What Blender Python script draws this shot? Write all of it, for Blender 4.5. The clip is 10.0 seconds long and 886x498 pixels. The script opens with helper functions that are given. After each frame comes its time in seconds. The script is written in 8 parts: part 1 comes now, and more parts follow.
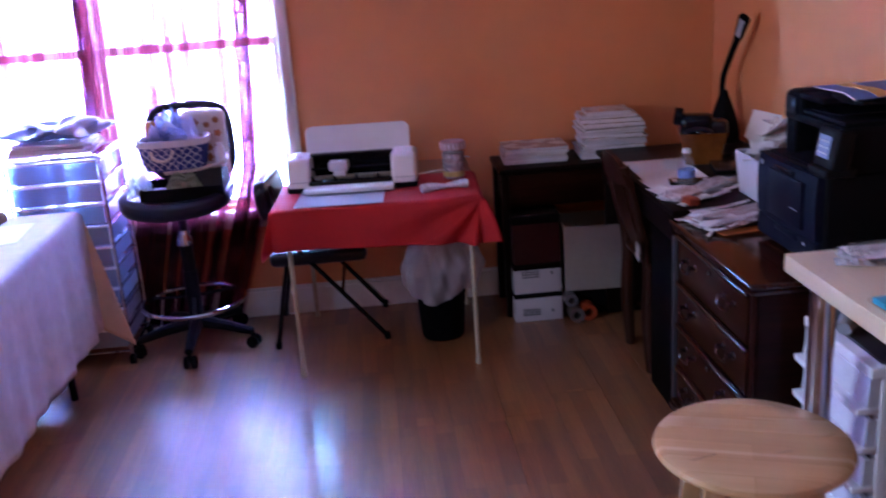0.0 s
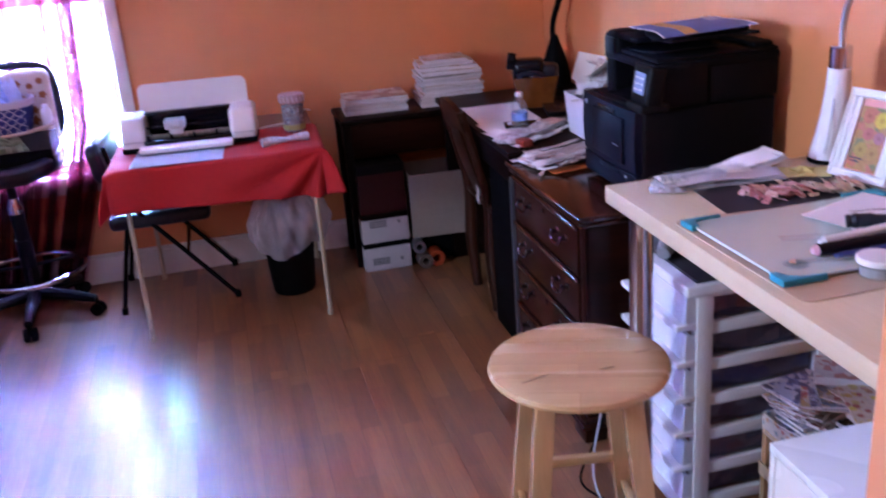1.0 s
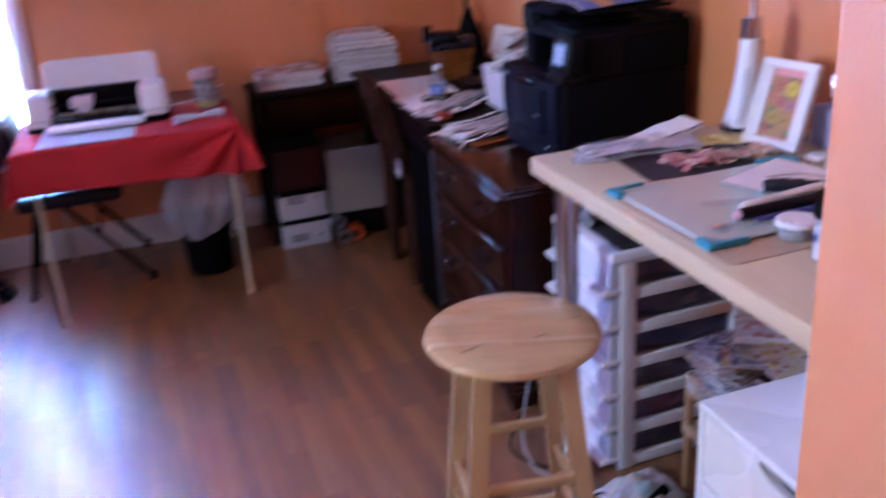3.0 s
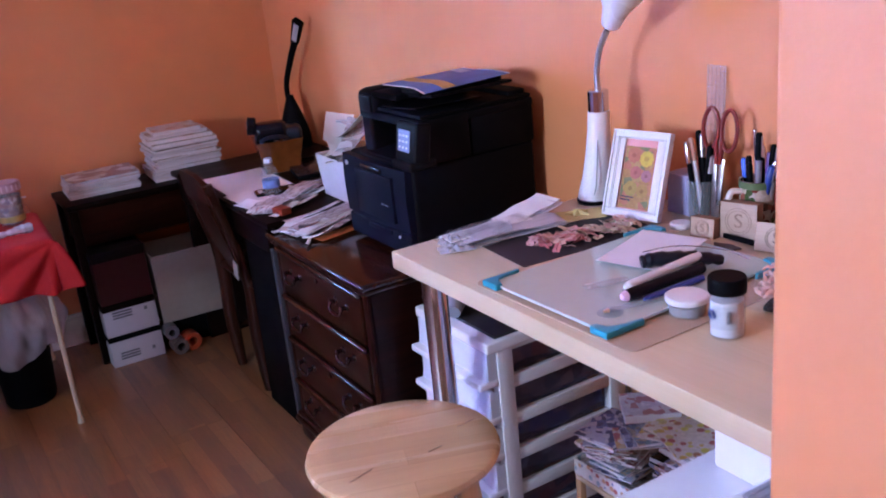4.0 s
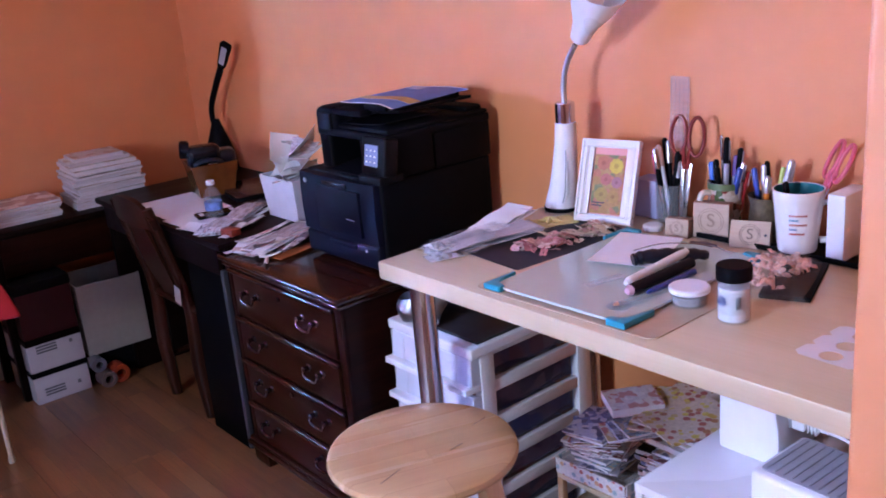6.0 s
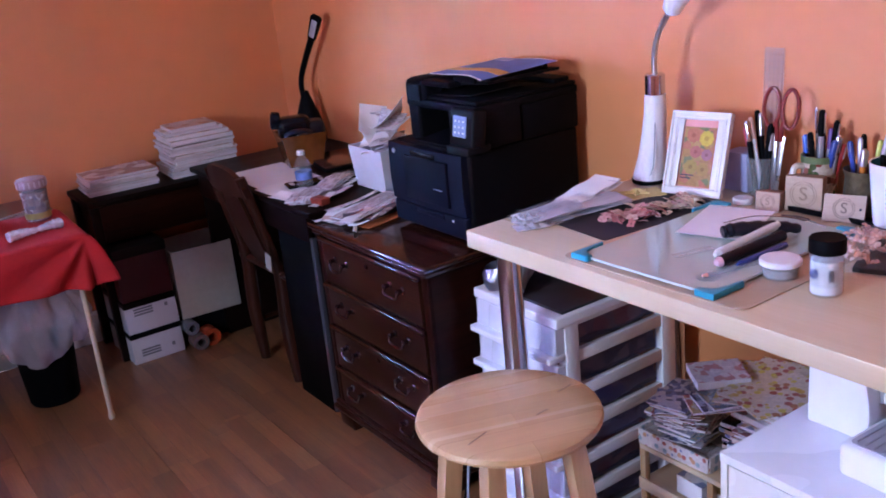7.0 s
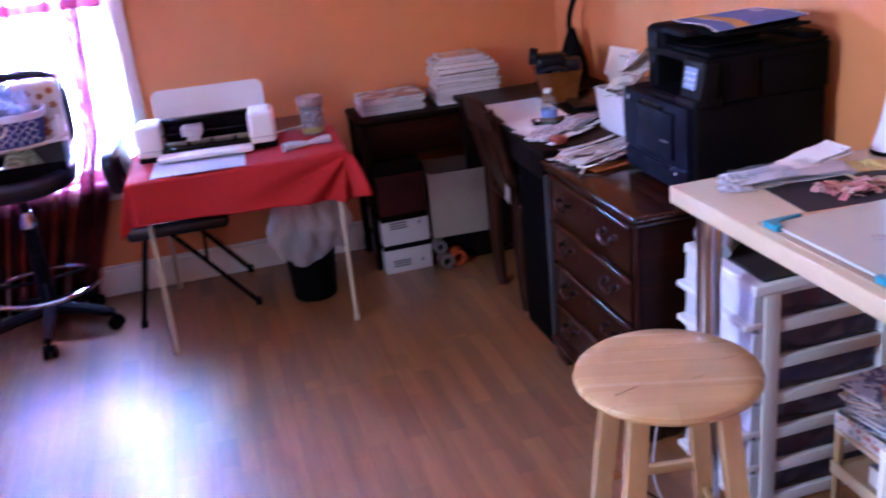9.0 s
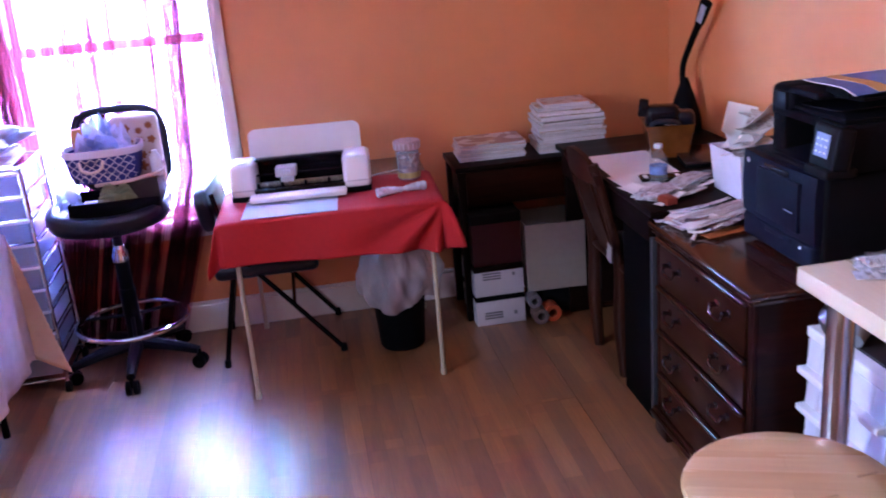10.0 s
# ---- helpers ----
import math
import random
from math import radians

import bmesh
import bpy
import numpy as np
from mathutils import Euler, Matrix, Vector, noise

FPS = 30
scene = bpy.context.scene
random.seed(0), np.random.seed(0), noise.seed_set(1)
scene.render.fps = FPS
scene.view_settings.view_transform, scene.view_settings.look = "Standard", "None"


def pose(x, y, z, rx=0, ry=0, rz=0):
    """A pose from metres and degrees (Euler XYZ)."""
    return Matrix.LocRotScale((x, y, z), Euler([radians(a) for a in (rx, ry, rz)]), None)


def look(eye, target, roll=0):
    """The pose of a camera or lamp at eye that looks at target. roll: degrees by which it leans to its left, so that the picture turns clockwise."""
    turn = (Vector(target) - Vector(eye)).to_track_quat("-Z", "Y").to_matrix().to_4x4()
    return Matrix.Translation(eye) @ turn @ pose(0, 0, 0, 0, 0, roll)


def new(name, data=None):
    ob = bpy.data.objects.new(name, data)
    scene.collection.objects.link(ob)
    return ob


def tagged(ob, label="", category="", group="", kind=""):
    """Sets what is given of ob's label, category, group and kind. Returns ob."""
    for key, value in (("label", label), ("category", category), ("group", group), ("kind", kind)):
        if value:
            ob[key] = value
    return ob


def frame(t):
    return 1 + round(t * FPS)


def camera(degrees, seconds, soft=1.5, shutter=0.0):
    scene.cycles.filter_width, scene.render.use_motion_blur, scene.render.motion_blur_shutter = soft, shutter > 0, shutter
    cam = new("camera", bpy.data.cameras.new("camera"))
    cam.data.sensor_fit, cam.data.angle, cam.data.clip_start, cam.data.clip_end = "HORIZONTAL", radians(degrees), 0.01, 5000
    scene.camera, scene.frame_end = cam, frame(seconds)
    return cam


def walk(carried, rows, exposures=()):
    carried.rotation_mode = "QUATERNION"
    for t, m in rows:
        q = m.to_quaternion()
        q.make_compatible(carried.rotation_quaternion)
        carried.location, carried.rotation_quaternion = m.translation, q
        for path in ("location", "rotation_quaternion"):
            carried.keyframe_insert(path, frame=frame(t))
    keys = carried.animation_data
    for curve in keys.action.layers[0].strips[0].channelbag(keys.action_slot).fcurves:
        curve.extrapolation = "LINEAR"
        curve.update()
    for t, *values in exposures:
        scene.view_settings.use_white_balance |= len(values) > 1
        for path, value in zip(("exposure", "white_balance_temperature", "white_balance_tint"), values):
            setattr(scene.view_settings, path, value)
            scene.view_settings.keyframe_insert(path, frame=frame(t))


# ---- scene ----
cam = camera(50.4, 10.0, soft=1.8, shutter=0.6)
PATH = [
    (0, (0.606, 0.528, 1.608), (0.726, 2.435, 1.018), -4.0),
    (0.5, (0.630, 0.486, 1.615), (0.882, 2.361, 0.966), -4.7),
    (1, (0.651, 0.471, 1.593), (1.052, 2.301, 0.894), -4.5),
    (1.5, (0.703, 0.431, 1.599), (1.136, 2.219, 0.816), -5.1),
    (2, (0.756, 0.380, 1.603), (1.077, 2.186, 0.803), -5.8),
    (2.5, (0.728, 0.370, 1.595), (0.891, 2.191, 0.783), -6.6),
    (3, (0.603, 0.476, 1.598), (1.178, 2.232, 0.835), -4.0),
    (3.2, (0.585, 0.522, 1.588), (1.303, 2.252, 0.875), -4.2),
    (4.3, (0.58, 0.709, 1.612), (1.54, 2.348, 0.986), -6.2),
    (4.5, (0.566, 0.728, 1.61), (1.486, 2.396, 1.001), -6.9),
    (5, (0.509, 0.773, 1.62), (1.513, 2.379, 0.976), -5.9),
    (5.2, (0.462, 0.782, 1.628), (1.563, 2.316, 0.97), -5.0),
    (6.3, (0.305, 0.778, 1.589), (1.495, 2.268, 0.987), -5.2),
    (6.5, (0.3, 0.779, 1.59), (1.452, 2.293, 0.974), -5.2),
    (7, (0.284, 0.763, 1.595), (1.328, 2.344, 0.952), -5.8),
    (7.5, (0.294, 0.74, 1.6), (1.354, 2.315, 0.971), -5.1),
    (8, (0.369, 0.684, 1.608), (1.305, 2.347, 1.007), -5.6),
    (8.5, (0.457, 0.604, 1.608), (1.168, 2.357, 0.96), -5.1),
    (9, (0.472, 0.595, 1.627), (0.919, 2.406, 0.905), -5.9),
    (9.5, (0.501, 0.692, 1.64), (0.838, 2.521, 0.906), -5.7),
    (9.8, (0.506, 0.744, 1.644), (0.802, 2.602, 0.988), -5.2),
    (10, (0.51, 0.778, 1.647), (0.778, 2.653, 1.006), -4.9),
]
EXPO = [(0.0, -0.40), (0.5, 0.04), (1.0, 0.28), (1.5, 0.24), (2.0, 0.12), (2.5, -0.03), (3.0, 0.08), (4.5, 0.27), (6.5, 0.24), (8.0, 0.34), (9.0, 0.42), (10.0, 0.42)]
walk(cam, [(t, look(eye, target, roll)) for t, eye, target, roll in PATH], EXPO)
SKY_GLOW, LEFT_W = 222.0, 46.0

# ---- world, daylight and lamps ----
world = bpy.data.worlds.new("sky")
scene.world = world
world.use_nodes = True
wn = world.node_tree
sky = wn.nodes.new("ShaderNodeTexSky")
sky.sky_type, sky.sun_disc, sky.sun_elevation, sky.sun_rotation = "NISHITA", False, radians(38), radians(250)
wn.links.new(sky.outputs[0], wn.nodes["Background"].inputs[0])
wn.nodes["Background"].inputs[1].default_value = 0.1


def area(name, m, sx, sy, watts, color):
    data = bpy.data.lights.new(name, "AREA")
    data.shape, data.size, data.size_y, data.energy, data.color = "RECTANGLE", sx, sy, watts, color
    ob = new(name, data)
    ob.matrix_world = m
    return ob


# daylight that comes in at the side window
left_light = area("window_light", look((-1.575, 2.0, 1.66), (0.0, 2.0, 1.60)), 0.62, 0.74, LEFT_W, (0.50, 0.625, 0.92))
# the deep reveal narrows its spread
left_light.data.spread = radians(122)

# ---- building tools ----
R = random.Random(7)


def thing(name, loc, label, category, group="", rz=0.0, kind=""):
    """An Empty at a thing's base, to carry its parts."""
    ob = new(name)
    ob.empty_display_size = 0.05
    ob.matrix_basis = pose(*loc, 0, 0, rz)
    return tagged(ob, label, category, group, kind)


def finish(bm, name, material, angle=35):
    bmesh.ops.recalc_face_normals(bm, faces=bm.faces[:])
    me = bpy.data.meshes.new(name)
    bm.to_mesh(me)
    bm.free()
    me.materials.append(material)
    me.polygons.foreach_set("use_smooth", [True] * len(me.polygons))
    me.set_sharp_from_angle(angle=radians(angle))
    return me


def part(name, bm, material, parent, label="", angle=35):
    """One mesh under a thing or under a part."""
    ob = new(name, finish(bm, name, material, angle))
    ob.parent = parent
    return tagged(ob, label)


def solo(name, bm, material, label, category="", group="", kind="", loc=(0, 0, 0), rz=0.0, angle=35):
    """A thing, or a piece of the setting, that is one mesh."""
    ob = new(name, finish(bm, name, material, angle))
    ob.matrix_basis = pose(*loc, 0, 0, rz)
    return tagged(ob, label, category, group, kind)


def B():
    return bmesh.new()


def box(x0, x1, y0, y1, z0, z1, r=0.0, bm=None, seg=2, m=None):
    bm = bm or bmesh.new()
    v = [bm.verts.new((x, y, z)) for x in (x0, x1) for y in (y0, y1) for z in (z0, z1)]
    fs = [bm.faces.new([v[i] for i in q]) for q in ((0, 1, 3, 2), (4, 6, 7, 5), (0, 4, 5, 1), (2, 3, 7, 6), (0, 2, 6, 4), (1, 5, 7, 3))]
    if m is not None:
        bmesh.ops.transform(bm, matrix=m, verts=v)
    if r > 0:
        es = list({e for f in fs for e in f.edges})
        bmesh.ops.bevel(bm, geom=es, offset=r, segments=seg, affect="EDGES", profile=0.5)
    return bm


def ring(bm, c, u, w, ru, rw, n, turn=0.0):
    return [bm.verts.new(c + u * (ru * math.cos(turn + 2 * math.pi * k / n)) + w * (rw * math.sin(turn + 2 * math.pi * k / n))) for k in range(n)]


def bridge(bm, a, b):
    n = len(a)
    for k in range(n):
        bm.faces.new((a[k], a[(k + 1) % n], b[(k + 1) % n], b[k]))


def cyl(p0, p1, r0, r1=None, n=16, bm=None):
    bm = bm or bmesh.new()
    p0, p1 = Vector(p0), Vector(p1)
    d = (p1 - p0).normalized()
    u = d.orthogonal().normalized()
    w = d.cross(u)
    r1 = r0 if r1 is None else r1
    a, b = ring(bm, p0, u, w, r0, r0, n), ring(bm, p1, u, w, r1, r1, n)
    bridge(bm, a, b)
    bm.faces.new(a), bm.faces.new(b)
    return bm


def lathe(prof, n=28, bm=None, c=(0, 0, 0), closed=False):
    """A turned body from (radius, height) pairs; ends with radius 0 are closed."""
    bm = bm or bmesh.new()
    c = Vector(c)
    rows = []
    for r, z in prof:
        if r < 1e-6:
            rows.append([bm.verts.new(c + Vector((0, 0, z)))])
        else:
            rows.append(ring(bm, c + Vector((0, 0, z)), Vector((1, 0, 0)), Vector((0, 1, 0)), r, r, n))
    for a, b in zip(rows, rows[1:] + (rows[:1] if closed else [])):
        if len(a) == 1 and len(b) == 1:
            continue
        if len(a) == 1:
            for k in range(n):
                bm.faces.new((a[0], b[k], b[(k + 1) % n]))
        elif len(b) == 1:
            for k in range(n):
                bm.faces.new((a[k], a[(k + 1) % n], b[0]))
        else:
            bridge(bm, a, b)
    return bm


def smooth_path(pts, k=6):
    """Points of a soft curve through the given ones."""
    p = [Vector(q) for q in pts]
    p = [2 * p[0] - p[1]] + p + [2 * p[-1] - p[-2]]
    out = []
    for i in range(1, len(p) - 2):
        for j in range(k):
            t = j / k
            a, b, c, d = p[i - 1], p[i], p[i + 1], p[i + 2]
            out.append(0.5 * (2 * b + (c - a) * t + (2 * a - 5 * b + 4 * c - d) * t * t + (3 * b - a - 3 * c + d) * t ** 3))
    return out + [p[-2]]


def tube(pts, r, n=8, bm=None, closed=False, flat=1.0):
    """A round bar swept along points; r may be a list."""
    bm = bm or bmesh.new()
    p = [Vector(q) for q in pts]
    rs = r if isinstance(r, (list, tuple)) else [r] * len(p)
    rows, u = [], None
    for i, q in enumerate(p):
        d = ((p[(i + 1) % len(p)] if closed or i + 1 < len(p) else q) - (p[i - 1] if closed or i else q)).normalized()
        u = d.orthogonal().normalized() if u is None else (u - d * u.dot(d)).normalized()
        rows.append(ring(bm, q, u, d.cross(u), rs[i], rs[i] * flat, n))
    for a, b in zip(rows, rows[1:]):
        bridge(bm, a, b)
    if closed:
        bridge(bm, rows[-1], rows[0])
    else:
        bm.faces.new(rows[0]), bm.faces.new(rows[-1])
    return bm


def grid(nx, ny, fn, th=0.0, bm=None):
    """A sheet from fn(u, v) with u, v in 0..1; th gives it thickness downwards."""
    bm = bm or bmesh.new()
    layers = []
    for k in range(2 if th else 1):
        layers.append([[bm.verts.new(Vector(fn(i / nx, j / ny)) - Vector((0, 0, k * th))) for i in range(nx + 1)] for j in range(ny + 1)])
    for L in layers:
        for j in range(ny):
            for i in range(nx):
                bm.faces.new((L[j][i], L[j][i + 1], L[j + 1][i + 1], L[j + 1][i]))
    if th:
        a, b = layers
        loop = [(0, i) for i in range(nx)] + [(j, nx) for j in range(ny)] + [(ny, i) for i in range(nx, 0, -1)] + [(j, 0) for j in range(ny, 0, -1)]
        for (j, i), (jj, ii) in zip(loop, loop[1:] + loop[:1]):
            bm.faces.new((a[j][i], a[jj][ii], b[jj][ii], b[j][i]))
    return bm


def plate(w, d, r, th, n=6):
    """A flat sheet with rounded corners, lying on z = 0."""
    bm = B()
    rim = [(sx * (w / 2 - r) + r * math.cos(a0 + math.pi / 2 * q / n), sy * (d / 2 - r) + r * math.sin(a0 + math.pi / 2 * q / n)) for sx, sy, a0 in ((1, 1, 0.0), (-1, 1, math.pi / 2), (-1, -1, math.pi), (1, -1, 1.5 * math.pi)) for q in range(n + 1)]
    low, top = [[bm.verts.new((x, y, z)) for x, y in rim] for z in (0.0, th)]
    bridge(bm, low, top)
    bm.faces.new(low), bm.faces.new(top)
    bmesh.ops.recalc_face_normals(bm, faces=bm.faces[:])
    return bm


def prism(rim, z0, z1, r=0.0):
    """An upright block over an outline of (x, y), its edges rounded by r."""
    bm = B()
    low, top = [[bm.verts.new((x, y, z)) for x, y in rim] for z in (z0, z1)]
    bridge(bm, low, top)
    bm.faces.new(low), bm.faces.new(top)
    bmesh.ops.recalc_face_normals(bm, faces=bm.faces[:])
    if r:
        bmesh.ops.bevel(bm, geom=[e for e in bm.edges if abs(e.verts[0].co.z - e.verts[1].co.z) < 1e-6], offset=r, segments=2, affect="EDGES", profile=0.5)
    return bm


def moved(bm, m):
    bmesh.ops.transform(bm, matrix=m, verts=bm.verts[:])
    return bm


def joined(*bms):
    out = bmesh.new()
    for b in bms:
        me = bpy.data.meshes.new("tmp")
        b.to_mesh(me)
        b.free()
        out.from_mesh(me)
        bpy.data.meshes.remove(me)
    return out


# ---- materials ----
def shader(name):
    m = bpy.data.materials.new(name)
    m.use_nodes = True
    nt = m.node_tree
    return m, nt, nt.nodes["Principled BSDF"]


def mat(name, color, rough=0.5, metal=0.0, vary=0.08, scale=30.0, bump=0.0, bump_scale=None, stretch=(1, 1, 1), rand=0.0, coat=0.0, alpha=1.0, spec=0.5, transmission=0.0, rough_vary=0.06):
    """A surface with a colour that drifts at two scales, uneven gloss and a fine relief."""
    m, nt, p = shader(name)
    n, li = nt.nodes, nt.links
    co = n.new("ShaderNodeTexCoord")
    mp = n.new("ShaderNodeMapping")
    mp.inputs["Scale"].default_value = stretch
    li.new(co.outputs["Object"], mp.inputs[0])
    fine, wide = n.new("ShaderNodeTexNoise"), n.new("ShaderNodeTexNoise")
    for t, s, d in ((fine, scale, 4.0), (wide, scale * 0.09, 2.0)):
        t.inputs["Scale"].default_value, t.inputs["Detail"].default_value = s, d
        li.new(mp.outputs[0], t.inputs["Vector"])
    both = n.new("ShaderNodeMath")
    both.operation = "ADD"
    li.new(fine.outputs["Fac"], both.inputs[0]), li.new(wide.outputs["Fac"], both.inputs[1])
    val = n.new("ShaderNodeMapRange")
    val.inputs["From Min"].default_value, val.inputs["From Max"].default_value = 0.6, 1.4
    val.inputs["To Min"].default_value, val.inputs["To Max"].default_value = 1 - vary, 1 + vary
    li.new(both.outputs[0], val.inputs["Value"])
    source = val.outputs[0]
    if rand:
        info, mr, mul = n.new("ShaderNodeObjectInfo"), n.new("ShaderNodeMapRange"), n.new("ShaderNodeMath")
        mr.inputs["To Min"].default_value, mr.inputs["To Max"].default_value = 1 - rand, 1 + rand
        mul.operation = "MULTIPLY"
        li.new(info.outputs["Random"], mr.inputs["Value"])
        li.new(source, mul.inputs[0]), li.new(mr.outputs[0], mul.inputs[1])
        source = mul.outputs[0]
    hsv = n.new("ShaderNodeHueSaturation")
    hsv.inputs["Color"].default_value = (*color, 1)
    li.new(source, hsv.inputs["Value"])
    li.new(hsv.outputs[0], p.inputs["Base Color"])
    rr = n.new("ShaderNodeMapRange")
    rr.inputs["To Min"].default_value, rr.inputs["To Max"].default_value = max(rough - rough_vary, 0.02), min(rough + rough_vary, 1)
    li.new(wide.outputs["Fac"], rr.inputs["Value"])
    li.new(rr.outputs[0], p.inputs["Roughness"])
    p.inputs["Metallic"].default_value = metal
    p.inputs["Coat Weight"].default_value = coat
    p.inputs["Alpha"].default_value = alpha
    p.inputs["Specular IOR Level"].default_value = spec
    p.inputs["Transmission Weight"].default_value = transmission
    if bump:
        bn, bt = n.new("ShaderNodeBump"), n.new("ShaderNodeTexNoise")
        bt.inputs["Scale"].default_value, bt.inputs["Detail"].default_value = bump_scale or scale, 3.0
        li.new(mp.outputs[0], bt.inputs["Vector"])
        bn.inputs["Strength"].default_value, bn.inputs["Distance"].default_value = bump, 0.002
        li.new(bt.outputs["Fac"], bn.inputs["Height"])
        li.new(bn.outputs[0], p.inputs["Normal"])
    return m


def wood(name, dark, light, axis="y", scale=1.0, rough=0.35, rand=0.0, coat=0.0, rings=9.0, contrast=1.0, bump=0.12, spec=0.5, coat_rough=0.12):
    """Timber whose grain runs along one axis."""
    m, nt, p = shader(name)
    n, li = nt.nodes, nt.links
    co, mp = n.new("ShaderNodeTexCoord"), n.new("ShaderNodeMapping")
    k = {"x": (0.06, 1, 1), "y": (1, 0.06, 1), "z": (1, 1, 0.06)}[axis]
    mp.inputs["Scale"].default_value = [scale * a for a in k]
    src = co.outputs["Object"]
    info = n.new("ShaderNodeObjectInfo")
    if rand:
        off, add = n.new("ShaderNodeMath"), n.new("ShaderNodeVectorMath")
        off.operation, off.inputs[1].default_value = "MULTIPLY", 37.0
        li.new(info.outputs["Random"], off.inputs[0])
        li.new(src, add.inputs[0]), li.new(off.outputs[0], add.inputs[1])
        src = add.outputs[0]
    li.new(src, mp.inputs[0])
    broad, fine = n.new("ShaderNodeTexNoise"), n.new("ShaderNodeTexNoise")
    broad.inputs["Scale"].default_value, broad.inputs["Detail"].default_value, broad.inputs["Distortion"].default_value = rings, 3.0, 0.8
    fine.inputs["Scale"].default_value, fine.inputs["Detail"].default_value = rings * 14, 5.0
    for t in (broad, fine):
        li.new(mp.outputs[0], t.inputs["Vector"])
    mixv = n.new("ShaderNodeMath")
    mixv.operation, mixv.inputs[1].default_value = "MULTIPLY_ADD", 0.45
    li.new(fine.outputs["Fac"], mixv.inputs[0]), li.new(broad.outputs["Fac"], mixv.inputs[2])
    ramp = n.new("ShaderNodeValToRGB")
    ramp.color_ramp.elements[0].position, ramp.color_ramp.elements[1].position = 0.72 - 0.24 / contrast, 0.72 + 0.24 / contrast
    ramp.color_ramp.elements[0].color, ramp.color_ramp.elements[1].color = (*dark, 1), (*light, 1)
    li.new(mixv.outputs[0], ramp.inputs[0])
    col = ramp.outputs[0]
    if rand:
        hsv, mr = n.new("ShaderNodeHueSaturation"), n.new("ShaderNodeMapRange")
        mr.inputs["To Min"].default_value, mr.inputs["To Max"].default_value = 1 - rand, 1 + rand
        li.new(info.outputs["Random"], mr.inputs["Value"])
        li.new(mr.outputs[0], hsv.inputs["Value"]), li.new(col, hsv.inputs["Color"])
        col = hsv.outputs[0]
    li.new(col, p.inputs["Base Color"])
    rr = n.new("ShaderNodeMapRange")
    rr.inputs["To Min"].default_value, rr.inputs["To Max"].default_value = max(rough - 0.07, 0.03), rough + 0.07
    li.new(broad.outputs["Fac"], rr.inputs["Value"])
    li.new(rr.outputs[0], p.inputs["Roughness"])
    p.inputs["Coat Weight"].default_value, p.inputs["Coat Roughness"].default_value = coat, coat_rough
    p.inputs["Specular IOR Level"].default_value = spec
    bn = n.new("ShaderNodeBump")
    bn.inputs["Strength"].default_value, bn.inputs["Distance"].default_value = bump, 0.001
    li.new(fine.outputs["Fac"], bn.inputs["Height"])
    li.new(bn.outputs[0], p.inputs["Normal"])
    return m


def glass(name, color=(1, 1, 1), rough=0.03, clear=0.8):
    """Thin clear plastic or glass: part see-through, part gloss."""
    m, nt, p = shader(name)
    n, li = nt.nodes, nt.links
    t, mx = n.new("ShaderNodeBsdfTransparent"), n.new("ShaderNodeMixShader")
    t.inputs[0].default_value = (*color, 1)
    p.inputs["Base Color"].default_value, p.inputs["Roughness"].default_value = (*[0.75 * a for a in color], 1), rough
    wob = n.new("ShaderNodeTexNoise")
    wob.inputs["Scale"].default_value = 20
    mr = n.new("ShaderNodeMapRange")
    mr.inputs["To Min"].default_value, mr.inputs["To Max"].default_value = clear - 0.06, clear + 0.06
    li.new(wob.outputs["Fac"], mr.inputs["Value"])
    li.new(mr.outputs[0], mx.inputs[0])
    li.new(p.outputs[0], mx.inputs[1]), li.new(t.outputs[0], mx.inputs[2])
    li.new(mx.outputs[0], n["Material Output"].inputs[0])
    return m


def sheer(name, color, clear, glow, tint=(1, 1, 1)):
    """Thin cloth: holes between the threads, and threads that let light through."""
    m, nt, p = shader(name)
    n, li = nt.nodes, nt.links
    d, tl, tr = n.new("ShaderNodeBsdfDiffuse"), n.new("ShaderNodeBsdfTranslucent"), n.new("ShaderNodeBsdfTransparent")
    tr.inputs[0].default_value = (*tint, 1)
    co, weave = n.new("ShaderNodeTexCoord"), n.new("ShaderNodeTexNoise")
    weave.inputs["Scale"].default_value, weave.inputs["Detail"].default_value = 9.0, 5.0
    li.new(co.outputs["Object"], weave.inputs["Vector"])
    hs = n.new("ShaderNodeHueSaturation")
    hs.inputs["Color"].default_value = (*color, 1)
    mr = n.new("ShaderNodeMapRange")
    mr.inputs["To Min"].default_value, mr.inputs["To Max"].default_value = 0.75, 1.25
    li.new(weave.outputs["Fac"], mr.inputs["Value"]), li.new(mr.outputs[0], hs.inputs["Value"])
    li.new(hs.outputs[0], d.inputs[0]), li.new(hs.outputs[0], tl.inputs[0])
    a, b = n.new("ShaderNodeMixShader"), n.new("ShaderNodeMixShader")
    a.inputs[0].default_value, b.inputs[0].default_value = glow, clear
    li.new(d.outputs[0], a.inputs[1]), li.new(tl.outputs[0], a.inputs[2])
    li.new(a.outputs[0], b.inputs[1]), li.new(tr.outputs[0], b.inputs[2])
    li.new(b.outputs[0], n["Material Output"].inputs[0])
    return m


